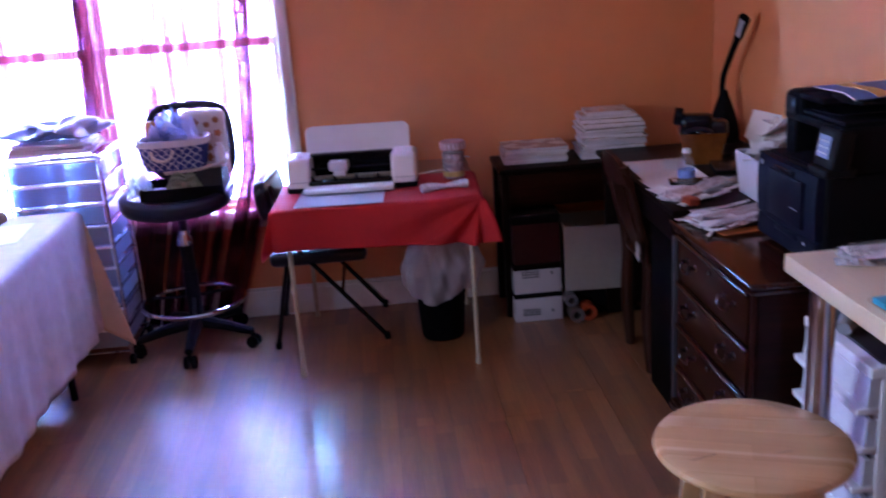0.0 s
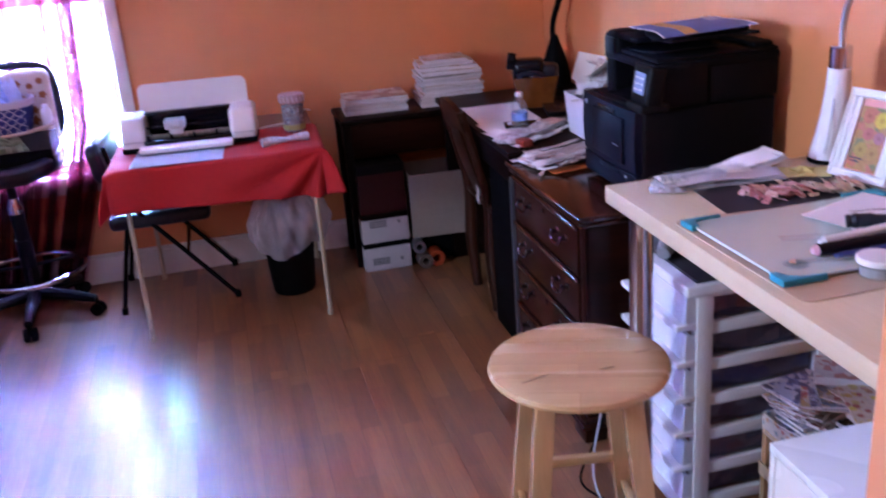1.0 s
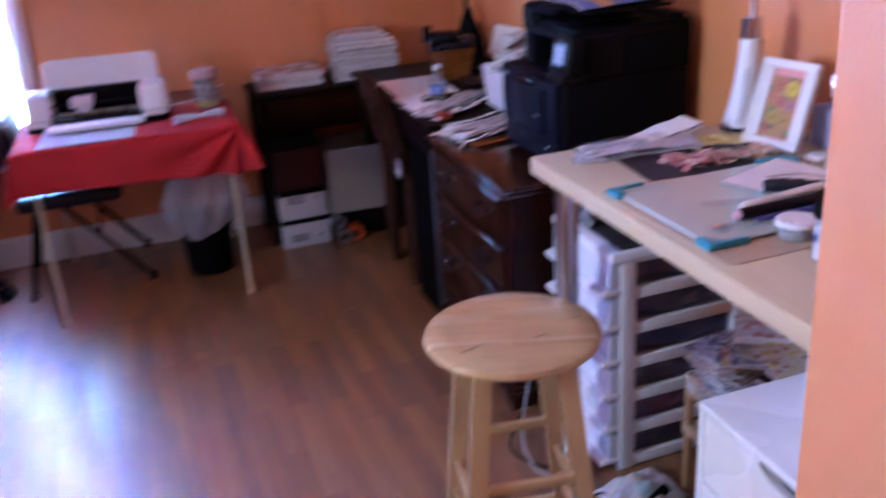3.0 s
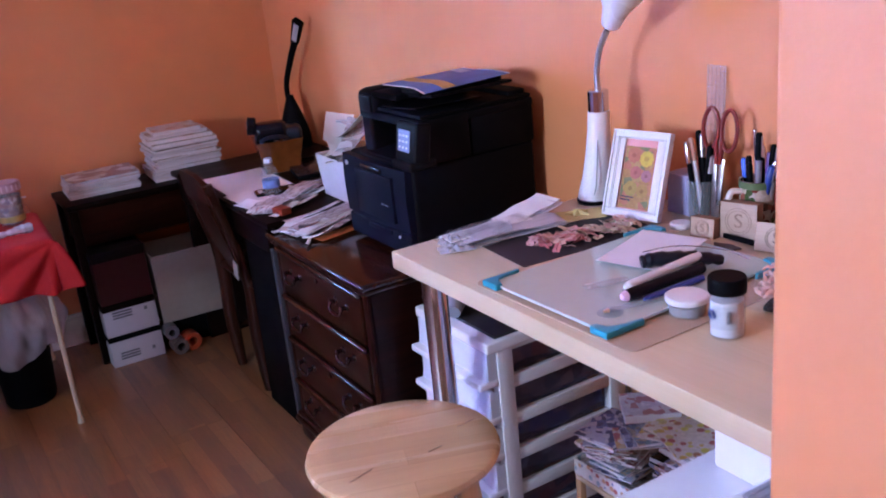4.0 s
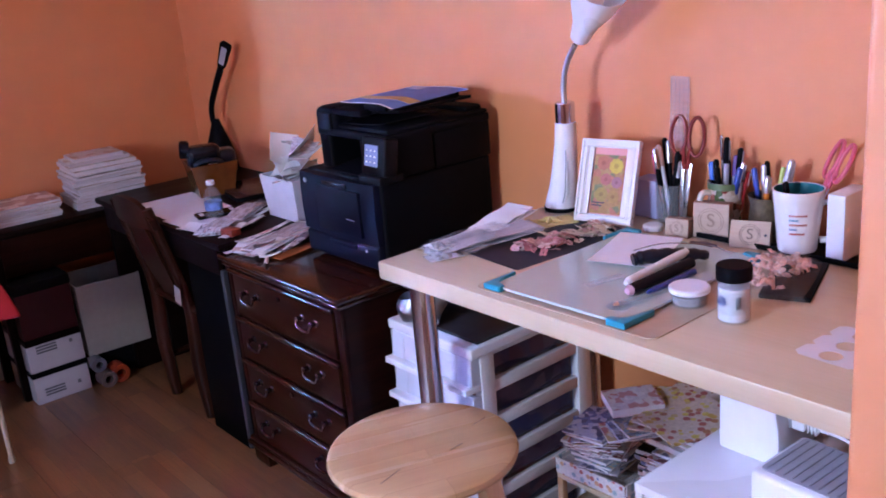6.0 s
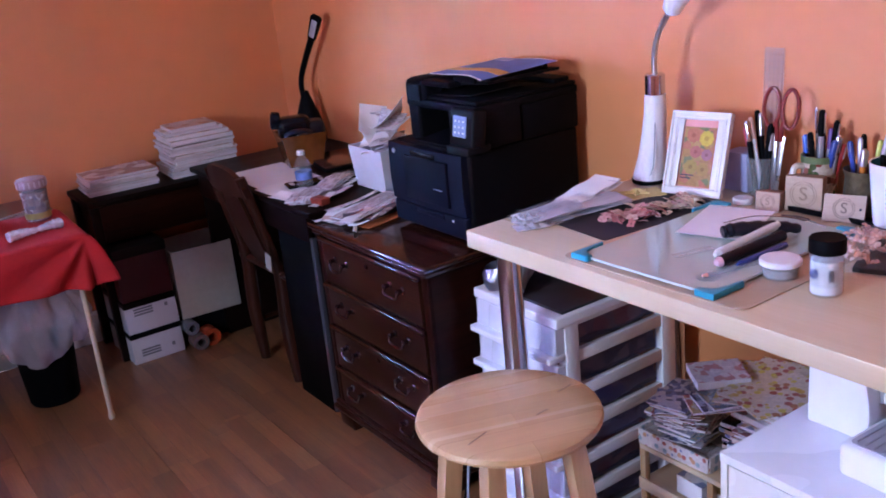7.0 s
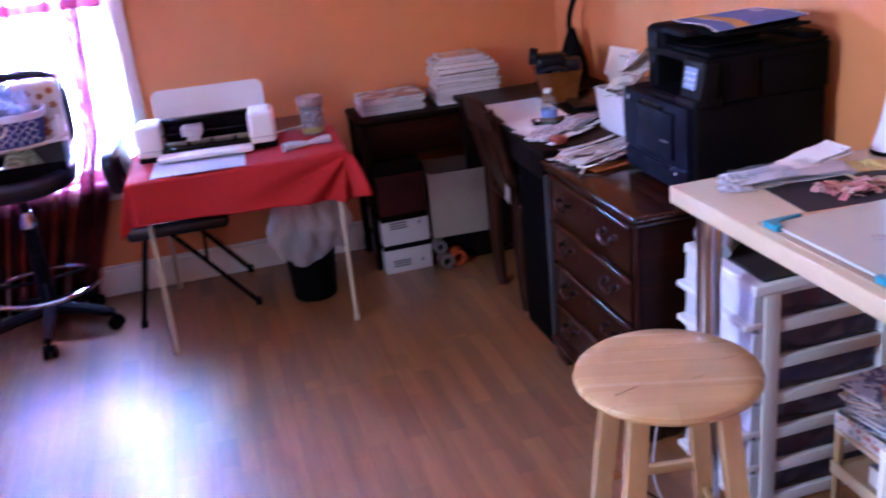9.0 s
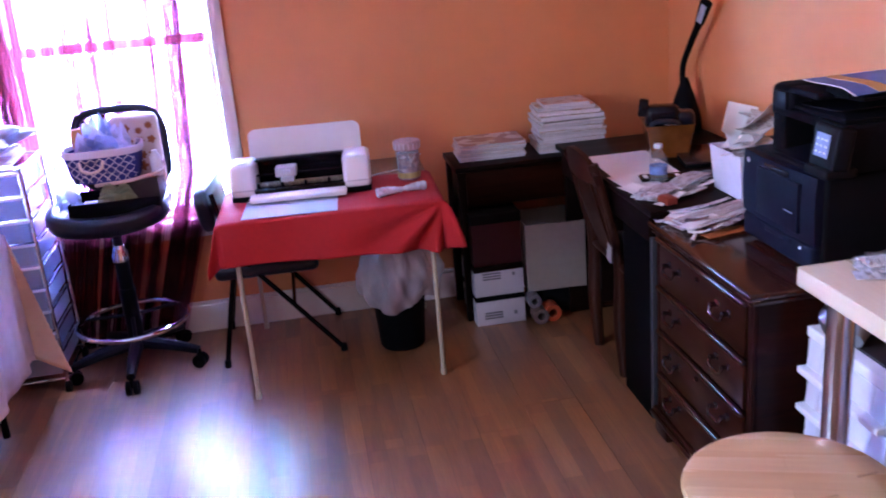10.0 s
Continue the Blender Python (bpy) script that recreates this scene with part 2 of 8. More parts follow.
def collage(name, colors, scale=30.0, rough=0.4, ground=None, ratio=0.5, stretch=(1, 1, 1)):
    """Printed paper: patches of several inks on a ground, each sheet cut from another place of the print."""
    m, nt, p = shader(name)
    n, li = nt.nodes, nt.links
    co, info, add, mp = n.new("ShaderNodeTexCoord"), n.new("ShaderNodeObjectInfo"), n.new("ShaderNodeVectorMath"), n.new("ShaderNodeMapping")
    off = n.new("ShaderNodeMath")
    off.operation, off.inputs[1].default_value = "MULTIPLY", 23.0
    li.new(info.outputs["Random"], off.inputs[0])
    li.new(co.outputs["Object"], add.inputs[0]), li.new(off.outputs[0], add.inputs[1])
    mp.inputs["Scale"].default_value = stretch
    li.new(add.outputs[0], mp.inputs[0])
    vo = n.new("ShaderNodeTexVoronoi")
    vo.inputs["Scale"].default_value = scale
    li.new(mp.outputs[0], vo.inputs["Vector"])
    sep = n.new("ShaderNodeSeparateColor")
    li.new(vo.outputs["Color"], sep.inputs[0])
    ramp = n.new("ShaderNodeValToRGB")
    ramp.color_ramp.interpolation = "CONSTANT"
    for k, c in enumerate(colors):
        e = ramp.color_ramp.elements[k] if k < 2 else ramp.color_ramp.elements.new(k / len(colors))
        e.position, e.color = k / len(colors), (*c, 1)
    li.new(sep.outputs[0], ramp.inputs[0])
    col = ramp.outputs[0]
    if ground:
        spot, mx = n.new("ShaderNodeMath"), n.new("ShaderNodeMixRGB")
        spot.operation, spot.inputs[1].default_value = "LESS_THAN", ratio
        li.new(vo.outputs["Distance"], spot.inputs[0])
        li.new(spot.outputs[0], mx.inputs[0]), li.new(col, mx.inputs[2])
        mx.inputs[1].default_value = (*ground, 1)
        col = mx.outputs[0]
    soft, mr, hsv = n.new("ShaderNodeTexNoise"), n.new("ShaderNodeMapRange"), n.new("ShaderNodeHueSaturation")
    soft.inputs["Scale"].default_value, soft.inputs["Detail"].default_value = scale * 2.2, 3.0
    li.new(add.outputs[0], soft.inputs["Vector"])
    mr.inputs["To Min"].default_value, mr.inputs["To Max"].default_value = 0.65, 1.3
    li.new(soft.outputs["Fac"], mr.inputs["Value"])
    li.new(mr.outputs[0], hsv.inputs["Value"]), li.new(col, hsv.inputs["Color"])
    li.new(hsv.outputs[0], p.inputs["Base Color"])
    p.inputs["Roughness"].default_value = rough
    return m


ORANGE = mat("orange_wall_paint", (0.68, 0.251, 0.093), 0.6, vary=0.03, scale=14, bump=0.18, bump_scale=160)
CEIL = mat("ceiling_paint", (0.78, 0.76, 0.72), 0.8, vary=0.03, scale=10, bump=0.15, bump_scale=120)
TRIM = mat("white_trim_paint", (0.78, 0.77, 0.74), 0.4, vary=0.04, scale=12, bump=0.05)


def staves(material, row, length, low, high, seam, shift=0.0, turn=90, rand=0.0):
    """Lays the tones of narrow glued or printed strips over a timber material."""
    nt = material.node_tree
    n, li = nt.nodes, nt.links
    p = n["Principled BSDF"]
    src = p.inputs["Base Color"].links[0].from_socket
    co, mp, br, mx = n.new("ShaderNodeTexCoord"), n.new("ShaderNodeMapping"), n.new("ShaderNodeTexBrick"), n.new("ShaderNodeMixRGB")
    at = co.outputs["Object"]
    if rand:
        info, far, snap, both, add = n.new("ShaderNodeObjectInfo"), n.new("ShaderNodeMath"), n.new("ShaderNodeMath"), n.new("ShaderNodeCombineXYZ"), n.new("ShaderNodeVectorMath")
        far.operation, far.inputs[1].default_value = "MULTIPLY", rand
        snap.operation, snap.inputs[1].default_value = "SNAP", 2 * row
        li.new(info.outputs["Random"], far.inputs[0])
        li.new(far.outputs[0], snap.inputs[0])
        li.new(far.outputs[0], both.inputs[1]), li.new(snap.outputs[0], both.inputs[0])
        li.new(at, add.inputs[0]), li.new(both.outputs[0], add.inputs[1])
        at = add.outputs[0]
    mp.inputs["Rotation"].default_value = (0, 0, radians(turn))
    mp.inputs["Location"].default_value = (0.0, shift, 0)
    li.new(at, mp.inputs[0]), li.new(mp.outputs[0], br.inputs["Vector"])
    for key, v in (("Color1", low), ("Color2", high), ("Mortar", seam)):
        br.inputs[key].default_value = (*v, 1)
    for key, v in (("Scale", 1.0), ("Mortar Size", 0.0008), ("Brick Width", length), ("Row Height", row)):
        br.inputs[key].default_value = v
    br.offset = 0.37
    mx.blend_type, mx.inputs[0].default_value = "MULTIPLY", 1.0
    li.new(src, mx.inputs[1]), li.new(br.outputs["Color"], mx.inputs[2])
    li.new(mx.outputs[0], p.inputs["Base Color"])


FLOOR_W = wood("laminate_plank", (0.145, 0.0540, 0.0150), (0.298, 0.121, 0.038), "y", 1.0, 0.50, rand=0.03, rings=16, bump=0.006, contrast=0.85, spec=0.85, coat=1.0, coat_rough=0.25)
# printed strips: three across each board, each with its own tone
staves(FLOOR_W, 0.065, 0.43, (0.76, 0.74, 0.72), (1.18, 1.18, 1.18), (0.66, 0.64, 0.62), 0.0325, 90, 65.0)
MAHOG = wood("red_mahogany", (0.0100, 0.0025, 0.0010), (0.034, 0.0082, 0.0028), "y", 1.0, 0.30, spec=0.12, rings=14, bump=0.05)
MAHOG_X = wood("red_mahogany_across", (0.007, 0.0015, 0.0009), (0.024, 0.0052, 0.0024), "x", 1.0, 0.34, spec=0.08, rings=14, bump=0.05)
MAHOG_G = wood("polished_mahogany", (0.010, 0.0024, 0.0012), (0.040, 0.0100, 0.0042), "y", 1.0, 0.14, rings=14, bump=0.02)
DARKW = wood("dark_stained_wood", (0.003, 0.0012, 0.0009), (0.008, 0.0030, 0.0021), "x", 1.0, 0.42, rings=12, bump=0.06, spec=0.08)
CHAIRW = wood("brown_chair_wood", (0.014, 0.0036, 0.0018), (0.042, 0.0115, 0.0055), "z", 1.0, 0.36, rings=14, bump=0.05, spec=0.16)
BEECH = wood("light_beech", (0.39, 0.224, 0.096), (0.61, 0.395, 0.195), "x", 1.0, 0.26, rings=8, coat=0.3, bump=0.03, contrast=0.62)
staves(BEECH, 0.058, 0.60, (0.86, 0.82, 0.80), (1.08, 1.08, 1.10), (0.80, 0.72, 0.64), 0.017, 0)
BEECH_Z = wood("light_beech_legs", (0.37, 0.215, 0.095), (0.56, 0.365, 0.18), "z", 1.0, 0.22, rings=10, coat=0.9, bump=0.04, contrast=0.6)
MAPLE = wood("pale_maple_laminate", (0.54, 0.415, 0.245), (0.645, 0.515, 0.335), "y", 1.0, 0.3, rings=14, bump=0.02, contrast=0.6)
CHROME = mat("chrome", (0.62, 0.66, 0.76), 0.12, 1.0, vary=0.03, rough_vary=0.05)
STEEL = mat("brushed_steel", (0.55, 0.55, 0.57), 0.28, 1.0, vary=0.05)
BEIGE_M = mat("beige_enamel_metal", (0.50, 0.42, 0.30), 0.35, vary=0.06)
BLACK = mat("black_plastic", (0.003, 0.003, 0.004), 0.65, spec=0.06, vary=0.15, bump=0.08, bump_scale=400)
BLACK_G = mat("glossy_black_plastic", (0.004, 0.004, 0.006), 0.22, vary=0.1, spec=0.2)
BLACK_V = mat("black_vinyl", (0.0035, 0.005, 0.012), 0.30, spec=0.40, vary=0.15, bump=0.15, bump_scale=220)
WHITE_P = mat("white_plastic", (0.80, 0.80, 0.82), 0.3, vary=0.03)
WHITE_L = mat("white_lacquer", (0.80, 0.79, 0.77), 0.28, vary=0.03)
CLEAR = glass("clear_plastic", (0.97, 0.98, 1.0), 0.08, 0.88)
PANE = glass("window_glass", (1, 1, 1), 0.02, 0.93)
RED_C = mat("red_cotton_cloth", (0.36, 0.0035, 0.005), 0.85, vary=0.10, scale=60, bump=0.35, bump_scale=500)
LAV_C = mat("pale_printed_cloth", (0.62, 0.55, 0.60), 0.9, vary=0.14, scale=22, bump=1.0, bump_scale=14)
TAN_C = mat("tan_cloth_lining", (0.62, 0.42, 0.27), 0.9, vary=0.08, scale=22, bump=0.25, bump_scale=420)
PAPER = mat("white_paper", (0.78, 0.77, 0.76), 0.7, vary=0.04, scale=20, rand=0.06)
PRINTED = collage("printed_newspaper", ((0.68, 0.66, 0.66), (0.34, 0.32, 0.34), (0.64, 0.62, 0.62), (0.70, 0.68, 0.68), (0.22, 0.20, 0.22), (0.66, 0.64, 0.64), (0.60, 0.58, 0.58), (0.44, 0.22, 0.20), (0.70, 0.68, 0.68)), 70, 0.6, stretch=(0.5, 3.0, 1))

# ---- the room ----
BACK, RIGHT, LEFT, NEAR, JOG_X, JOG_Y, TOP, TH = 4.90, 2.21, -1.55, -1.0, 1.30, 1.266, 2.45, 0.14


def wall_with_hole(name, label, along, a0, a1, plane0, plane1, hole=None):
    """A wall that runs along x or y from a0 to a1, with one opening (a, b, z0, z1) cut through it."""
    def blk(bm, a, b, z0, z1):
        if along == "x":
            box(a, b, plane0, plane1, z0, z1, bm=bm)
        else:
            box(plane0, plane1, a, b, z0, z1, bm=bm)
    bm = B()
    if hole:
        h0, h1, z0, z1 = hole
        for a, b, c, d in ((a0, h0, 0, TOP), (h1, a1, 0, TOP), (h0, h1, 0, z0), (h0, h1, z1, TOP)):
            blk(bm, a, b, c, d)
        bmesh.ops.remove_doubles(bm, verts=bm.verts[:], dist=1e-5)
    else:
        blk(bm, a0, a1, 0, TOP)
    return solo(name, bm, ORANGE, label, "wall", kind="structure")


WIN = (-1.44, 0.20, 0.56, 2.10)
LWIN = (1.45, 2.55, 1.05, 2.20)
wall_with_hole("wall_north", "orange painted wall with a wide window", "x", LEFT - TH, RIGHT + TH, BACK, BACK + TH, WIN)
wall_with_hole("wall_east", "orange painted wall behind the desks", "y", JOG_Y, BACK, RIGHT, RIGHT + TH)
wall_with_hole("wall_west", "orange painted side wall with a window", "y", NEAR, BACK, LEFT - TH, LEFT, LWIN)
wall_with_hole("wall_south", "orange painted wall", "x", LEFT - TH, JOG_X + TH, NEAR - TH, NEAR)
# the corner that juts into the room beside the craft table, rounded at its edge
bm = box(JOG_X, RIGHT + TH, NEAR, JOG_Y, 0, TOP)
edge = [e for e in bm.edges if all(abs(v.co.x - JOG_X) < 1e-4 and abs(v.co.y - JOG_Y) < 1e-4 for v in e.verts)]
bmesh.ops.bevel(bm, geom=edge, offset=0.012, segments=4, affect="EDGES", profile=0.5)
solo("wall_jog", bm, ORANGE, "orange painted wall corner beside the craft table", "wall", kind="structure")
solo("ceiling", box(LEFT - TH, RIGHT + TH, NEAR - TH, BACK + TH, TOP, TOP + 0.1), CEIL, "plain white ceiling", "ceiling", kind="structure")


def skirting(name, x0, x1, y0, y1, face):
    """A white board along a wall's foot, with a stepped top edge."""
    bm = box(x0, x1, y0, y1, 0, 0.125, 0.003)
    if face == "y":
        box(x0, x1, y0 + 0.006, y1, 0.125, 0.142, 0.003, bm=bm)
    else:
        box(x0 + 0.006, x1, y0, y1, 0.125, 0.142, 0.003, bm=bm)
    return solo(name, bm, TRIM, "white painted baseboard along the wall", "baseboard", kind="structure")


skirting("baseboard_north", LEFT, RIGHT, BACK - 0.018, BACK - 0.001, "y")
skirting("baseboard_east", RIGHT - 0.018, RIGHT - 0.001, JOG_Y + 0.02, BACK - 0.02, "x")


def window_frame(name, label, m, width, z0, z1, units, parent_kind="structure"):
    """A double-hung window in an opening: casing, sill, mullion, sashes and panes. Local: x along the wall, -y into the room."""
    w = thing(name, (0, 0, 0), label, "window", kind=parent_kind)
    w.matrix_basis = m
    c = 0.055
    for nm, b in (("casing", (-c, 0, -0.022, -0.001, z0 - 0.02, z1 + c)), ("casing", (width, width + c, -0.022, -0.001, z0 - 0.02, z1 + c)), ("casing", (0, width, -0.022, -0.001, z1, z1 + c))):
        part(nm, box(*b, 0.004), TRIM, w)
    part("window_sill", box(-c - 0.02, width + c + 0.02, -0.05, 0.06, z0 - 0.045, z0 - 0.02, 0.006), TRIM, w)
    part("apron", box(-c, width + c, -0.018, -0.001, z0 - 0.11, z0 - 0.046, 0.004), TRIM, w)
    uw = (width - 0.036 * (units - 1)) / units
    for k in range(units):
        a = k * (uw + 0.036)
        if k:
            part("mullion", box(a - 0.036, a, -0.012, 0.10, z0 - 0.019, z1, 0.004), TRIM, w)
        zm = z0 + (z1 - z0) * 0.48
        for s0, s1, y0 in ((z0 - 0.019, zm + 0.02, 0.035), (zm - 0.02, z1, 0.075)):
            bm = B()
            for q in ((a, a + 0.028, s0, s1), (a + uw - 0.028, a + uw, s0, s1), (a + 0.028, a + uw - 0.028, s0, s0 + 0.04), (a + 0.028, a + uw - 0.028, s1 - 0.034, s1)):
                box(q[0], q[1], y0, y0 + 0.035, q[2], q[3], bm=bm)
            sash = part("window_frame", bm, TRIM, w)
            pane = part("pane", box(a + 0.028, a + uw - 0.028, y0 + 0.015, y0 + 0.019, s0 + 0.04, s1 - 0.034), PANE, sash)
            pane.visible_shadow = False
    return w


window_frame("window_1", "white double-hung twin window behind a sheer red curtain", pose(WIN[0], BACK, 0), WIN[1] - WIN[0], WIN[2], WIN[3], 2)
window_frame("window_2", "white double-hung window in the side wall", pose(LEFT, LWIN[0], 0, 0, 0, 90), LWIN[1] - LWIN[0], LWIN[2], LWIN[3], 1)

# bright overcast sky far outside the window
glow_m, gnt, gp = shader("bright_sky")
em = gnt.nodes.new("ShaderNodeEmission")
em.inputs[0].default_value, em.inputs[1].default_value = (0.23, 0.53, 1.16, 1), SKY_GLOW
gnt.links.new(em.outputs[0], gnt.nodes["Material Output"].inputs[0])
solo("backdrop", box(-3.2, 2.2, 5.9, 5.95, -0.4, 3.6), glow_m, "bright white sky outside the window", "backdrop", kind="structure")

# sheer curtain on a rod, drawn a little aside towards the floor
CURT = sheer("sheer_burgundy_voile", (0.235, 0.055, 0.056), 0.66, 0.5, (1.0, 0.80, 0.94))
GATHER = [(0.03, 0.02, 5), (0.16, 0.014, 4), (0.30, 0.03, 6), (0.40, 0.012, 4), (0.46, 0.028, 5), (0.56, 0.016, 4), (0.62, 0.010, 3), (0.67, 0.022, 6), (0.735, 0.012, 4), (0.79, 0.016, 4), (0.87, 0.024, 7), (0.955, 0.018, 6), (0.085, 0.009, 3), (0.225, 0.010, 3), (0.35, 0.009, 3), (0.515, 0.009, 3), (0.59, 0.008, 3), (0.70, 0.010, 4), (0.765, 0.009, 3), (0.83, 0.011, 4), (0.915, 0.012, 5), (0.985, 0.010, 4)]
# tight bunches where the cloth lies many times over itself: place, width, waves, depth
BUNCH = [(0.938, 0.008, 7, 0.0118), (0.914, 0.006, 6, 0.0105), (0.864, 0.006, 6, 0.0105), (0.733, 0.006, 6, 0.0110), (0.776, 0.006, 6, 0.0108), (0.502, 0.006, 6, 0.0125), (0.522, 0.005, 5, 0.0118), (0.664, 0.006, 6, 0.0095), (0.30, 0.006, 6, 0.0115), (0.18, 0.006, 6, 0.0115)]


def curtain_at(u, v):
    z = 2.2 - 2.18 * v
    right = 0.19 - 0.10 * max(0.0, (1.5 - z) / 1.5) - 0.20 * max(0.0, (0.75 - z) / 0.75)
    x = -1.48 + u * (right + 1.48)
    dx, dy = 0.0, 0.006 * math.sin(40 * u + 1.2 * v)
    for i, (c, w, k) in enumerate(GATHER):
        amp = (0.024, 0.017, 0.022)[i % 3] * (0.7 if c > 0.7 else 1.0)
        cc = c + 0.008 * math.sin(3.0 * v + 40 * c)
        g = math.exp(-((u - cc) / w) ** 2)
        dx += 0.9 * g * amp * math.sin(2 * math.pi * (u - cc) / w * k / 2)
        dy += g * amp * math.cos(2 * math.pi * (u - cc) / w * k / 2)
    for c, w, k, amp in BUNCH:
        cc = c + 0.004 * math.sin(2.0 * v + 30 * c)
        g = math.exp(-((u - cc) / w) ** 4)
        dx += g * amp * math.sin(math.pi * k * (u - cc) / w)
        dy += 0.6 * g * amp * math.cos(math.pi * k * (u - cc) / w)
    return (x + dx, 4.835 + dy, z)


cur = thing("curtain", (0, 0, 0), "sheer burgundy curtain hanging to the floor over the window", "curtain")
part("curtain_panel", grid(2600, 12, curtain_at), CURT, cur, angle=180)
part("curtain_rod", cyl((-1.53, 4.83, 2.215), (0.32, 4.83, 2.215), 0.009, n=12), STEEL, cur, "thin metal rod")
for x in (-1.50, 0.29):
    part("bracket", tube([(x, 4.897, 2.19), (x, 4.86, 2.195), (x, 4.83, 2.205)], 0.006), STEEL, cur)

# ---- craft table against the right wall ----
TZ = 0.91
ct = thing("craft_table", (1.512, 1.28, 0), "pale maple craft table on chrome tube legs", "table")
part("tabletop", box(0, 0.69, 0, 1.237, 0.867, TZ, 0.004), MAPLE, ct)
for x, y in ((0.055, 1.15), (0.62, 1.15), (0.055, 0.08), (0.62, 0.08)):
    leg = part("leg", cyl((x, y, 0.02), (x, y, 0.857), 0.029, n=24), CHROME, ct, "chrome tube leg")
    part("mounting_plate", lathe([(0, 0.867), (0.045, 0.867), (0.045, 0.859), (0.032, 0.851), (0, 0.851)], c=(x, y, 0)), CHROME, leg)
    part("foot", lathe([(0, 0), (0.030, 0), (0.032, 0.008), (0.031, 0.022), (0, 0.022)], c=(x, y, 0)), BLACK, leg)

# ---- bar stool ----
st = thing("bar_stool", (1.262, 2.072, 0), "round light wooden bar stool with splayed legs", "stool", rz=-10)
prof = [(r_ * 1.045, z_ - 0.034) for r_, z_ in [(0, 0.709), (0.152, 0.709), (0.167, 0.7115), (0.1745, 0.7165), (0.176, 0.722), (0.173, 0.730), (0.165, 0.7345), (0.12, 0.7345), (0, 0.734)]]
seat_ = part("seat", lathe(prof, 64), BEECH, st, "round seat with dark knots in the grain")
seat_.matrix_basis = pose(0, 0, 0, 0, 0, -10)
for k, (gx, gy, ln, a) in enumerate(((0.056, -0.038, 0.030, 22), (-0.088, -0.080, 0.055, 34), (0.131, 0.033, 0.040, 26))):
    part("knot", moved(box(-ln / 2, ln / 2, -0.0008, 0.0008, 0, 0.0006), pose(gx, gy, 0.7004, 0, 0, a)), mat("dark_knot", (0.12, 0.05, 0.02), 0.5), seat_)
feet = []
for k in range(4):
    a = radians(45 + 90 * k)
    d = Vector((math.cos(a), math.sin(a), 0))
    p0, p1 = d * 0.118 + Vector((0, 0, 0.680)), d * 0.208
    bm = B()
    rows_ = []
    for i in range(7):
        c, h_ = p0.lerp(p1, i / 6), 0.0195 - 0.0045 * (i / 6) ** 1.5
        rows_.append([bm.verts.new(c + Vector((sx * h_, sy * h_, 0))) for sx, sy in ((-1, -1), (1, -1), (1, 1), (-1, 1))])
    for a_, b_ in zip(rows_, rows_[1:]):
        bridge(bm, a_, b_)
    bm.faces.new(rows_[0]), bm.faces.new(rows_[-1])
    bmesh.ops.bevel(bm, geom=[e for e in bm.edges if abs(e.verts[0].co.z - e.verts[1].co.z) > 0.01], offset=0.005, segments=3, affect="EDGES", profile=0.5)
    part("leg", bm, BEECH_Z, st)
    feet.append((p0, p1))


def at_height(k, z):
    p0, p1 = feet[k % 4]
    return p0.lerp(p1, (p0.z - z) / (p0.z - p1.z))


for k, zs in enumerate(((0.155, 0.392), (0.238, 0.322), (0.155, 0.392), (0.238, 0.322))):
    for z in zs:
        a_, b_ = at_height(k, z), at_height(k + 1, z)
        w_ = (b_ - a_).cross(Vector((0, 0, 1))).normalized()
        bm = B()
        ends = [[bm.verts.new(p_ + w_ * (sx * 0.008) + Vector((0, 0, sz * 0.011))) for sx, sz in ((-1, -1), (1, -1), (1, 1), (-1, 1))] for p_ in (a_, b_)]
        bridge(bm, *ends)
        bm.faces.new(ends[0]), bm.faces.new(ends[1])
        bmesh.ops.bevel(bm, geom=bm.edges[:], offset=0.003, segments=2, affect="EDGES", profile=0.5)
        part("rung", bm, BEECH, st)

# ---- mahogany file cabinet ----
fc = thing("file_cabinet", (1.555, 2.79, 0), "red mahogany lateral file cabinet with brass-handled drawers", "cabinet")
W, D, H = 0.665, 0.63, 0.735
part("body", joined(box(0.022, D, 0.012, W - 0.012, 0.085, H - 0.035), box(0.012, 0.03, 0.012, 0.045, 0.085, H - 0.035, 0.004), box(0.012, 0.03, W - 0.045, W - 0.012, 0.085, H - 0.035, 0.004)), MAHOG_X, fc)
top = box(-0.012, D, -0.008, W + 0.008, H - 0.019, H, 0.0085, seg=4)
box(-0.002, D, 0.002, W - 0.002, H - 0.038, H - 0.019, 0.008, bm=top, seg=4)
part("top", top, MAHOG_G, fc, "moulded top edge")
plinth = B()
box(-0.010, D, -0.006, W + 0.006, 0.056, 0.074, 0.007, bm=plinth, seg=4)
box(-0.002, D, 0.0, W, 0.074, 0.090, 0.006, bm=plinth, seg=4)
part("plinth", plinth, MAHOG, fc)
for y0, y1 in ((0.0, 0.10), (W - 0.10, W)):
    for x0, x1 in ((0.004, 0.075), (D - 0.075, D - 0.004)):
        f = box(x0, x1, y0 + 0.004, y1 - 0.004, 0.0, 0.059, 0.005)
        for v in f.verts:
            if v.co.z < 0.02:
                v.co.y += (0.018 if y0 == 0 else -0.018) * 0.5
        part("bracket_foot", f, MAHOG, fc)
BRASS = mat("aged_brass", (0.13, 0.11, 0.115), 0.24, 1.0, vary=0.15)
rows = [0.092, 0.232, 0.385, 0.535, 0.697]
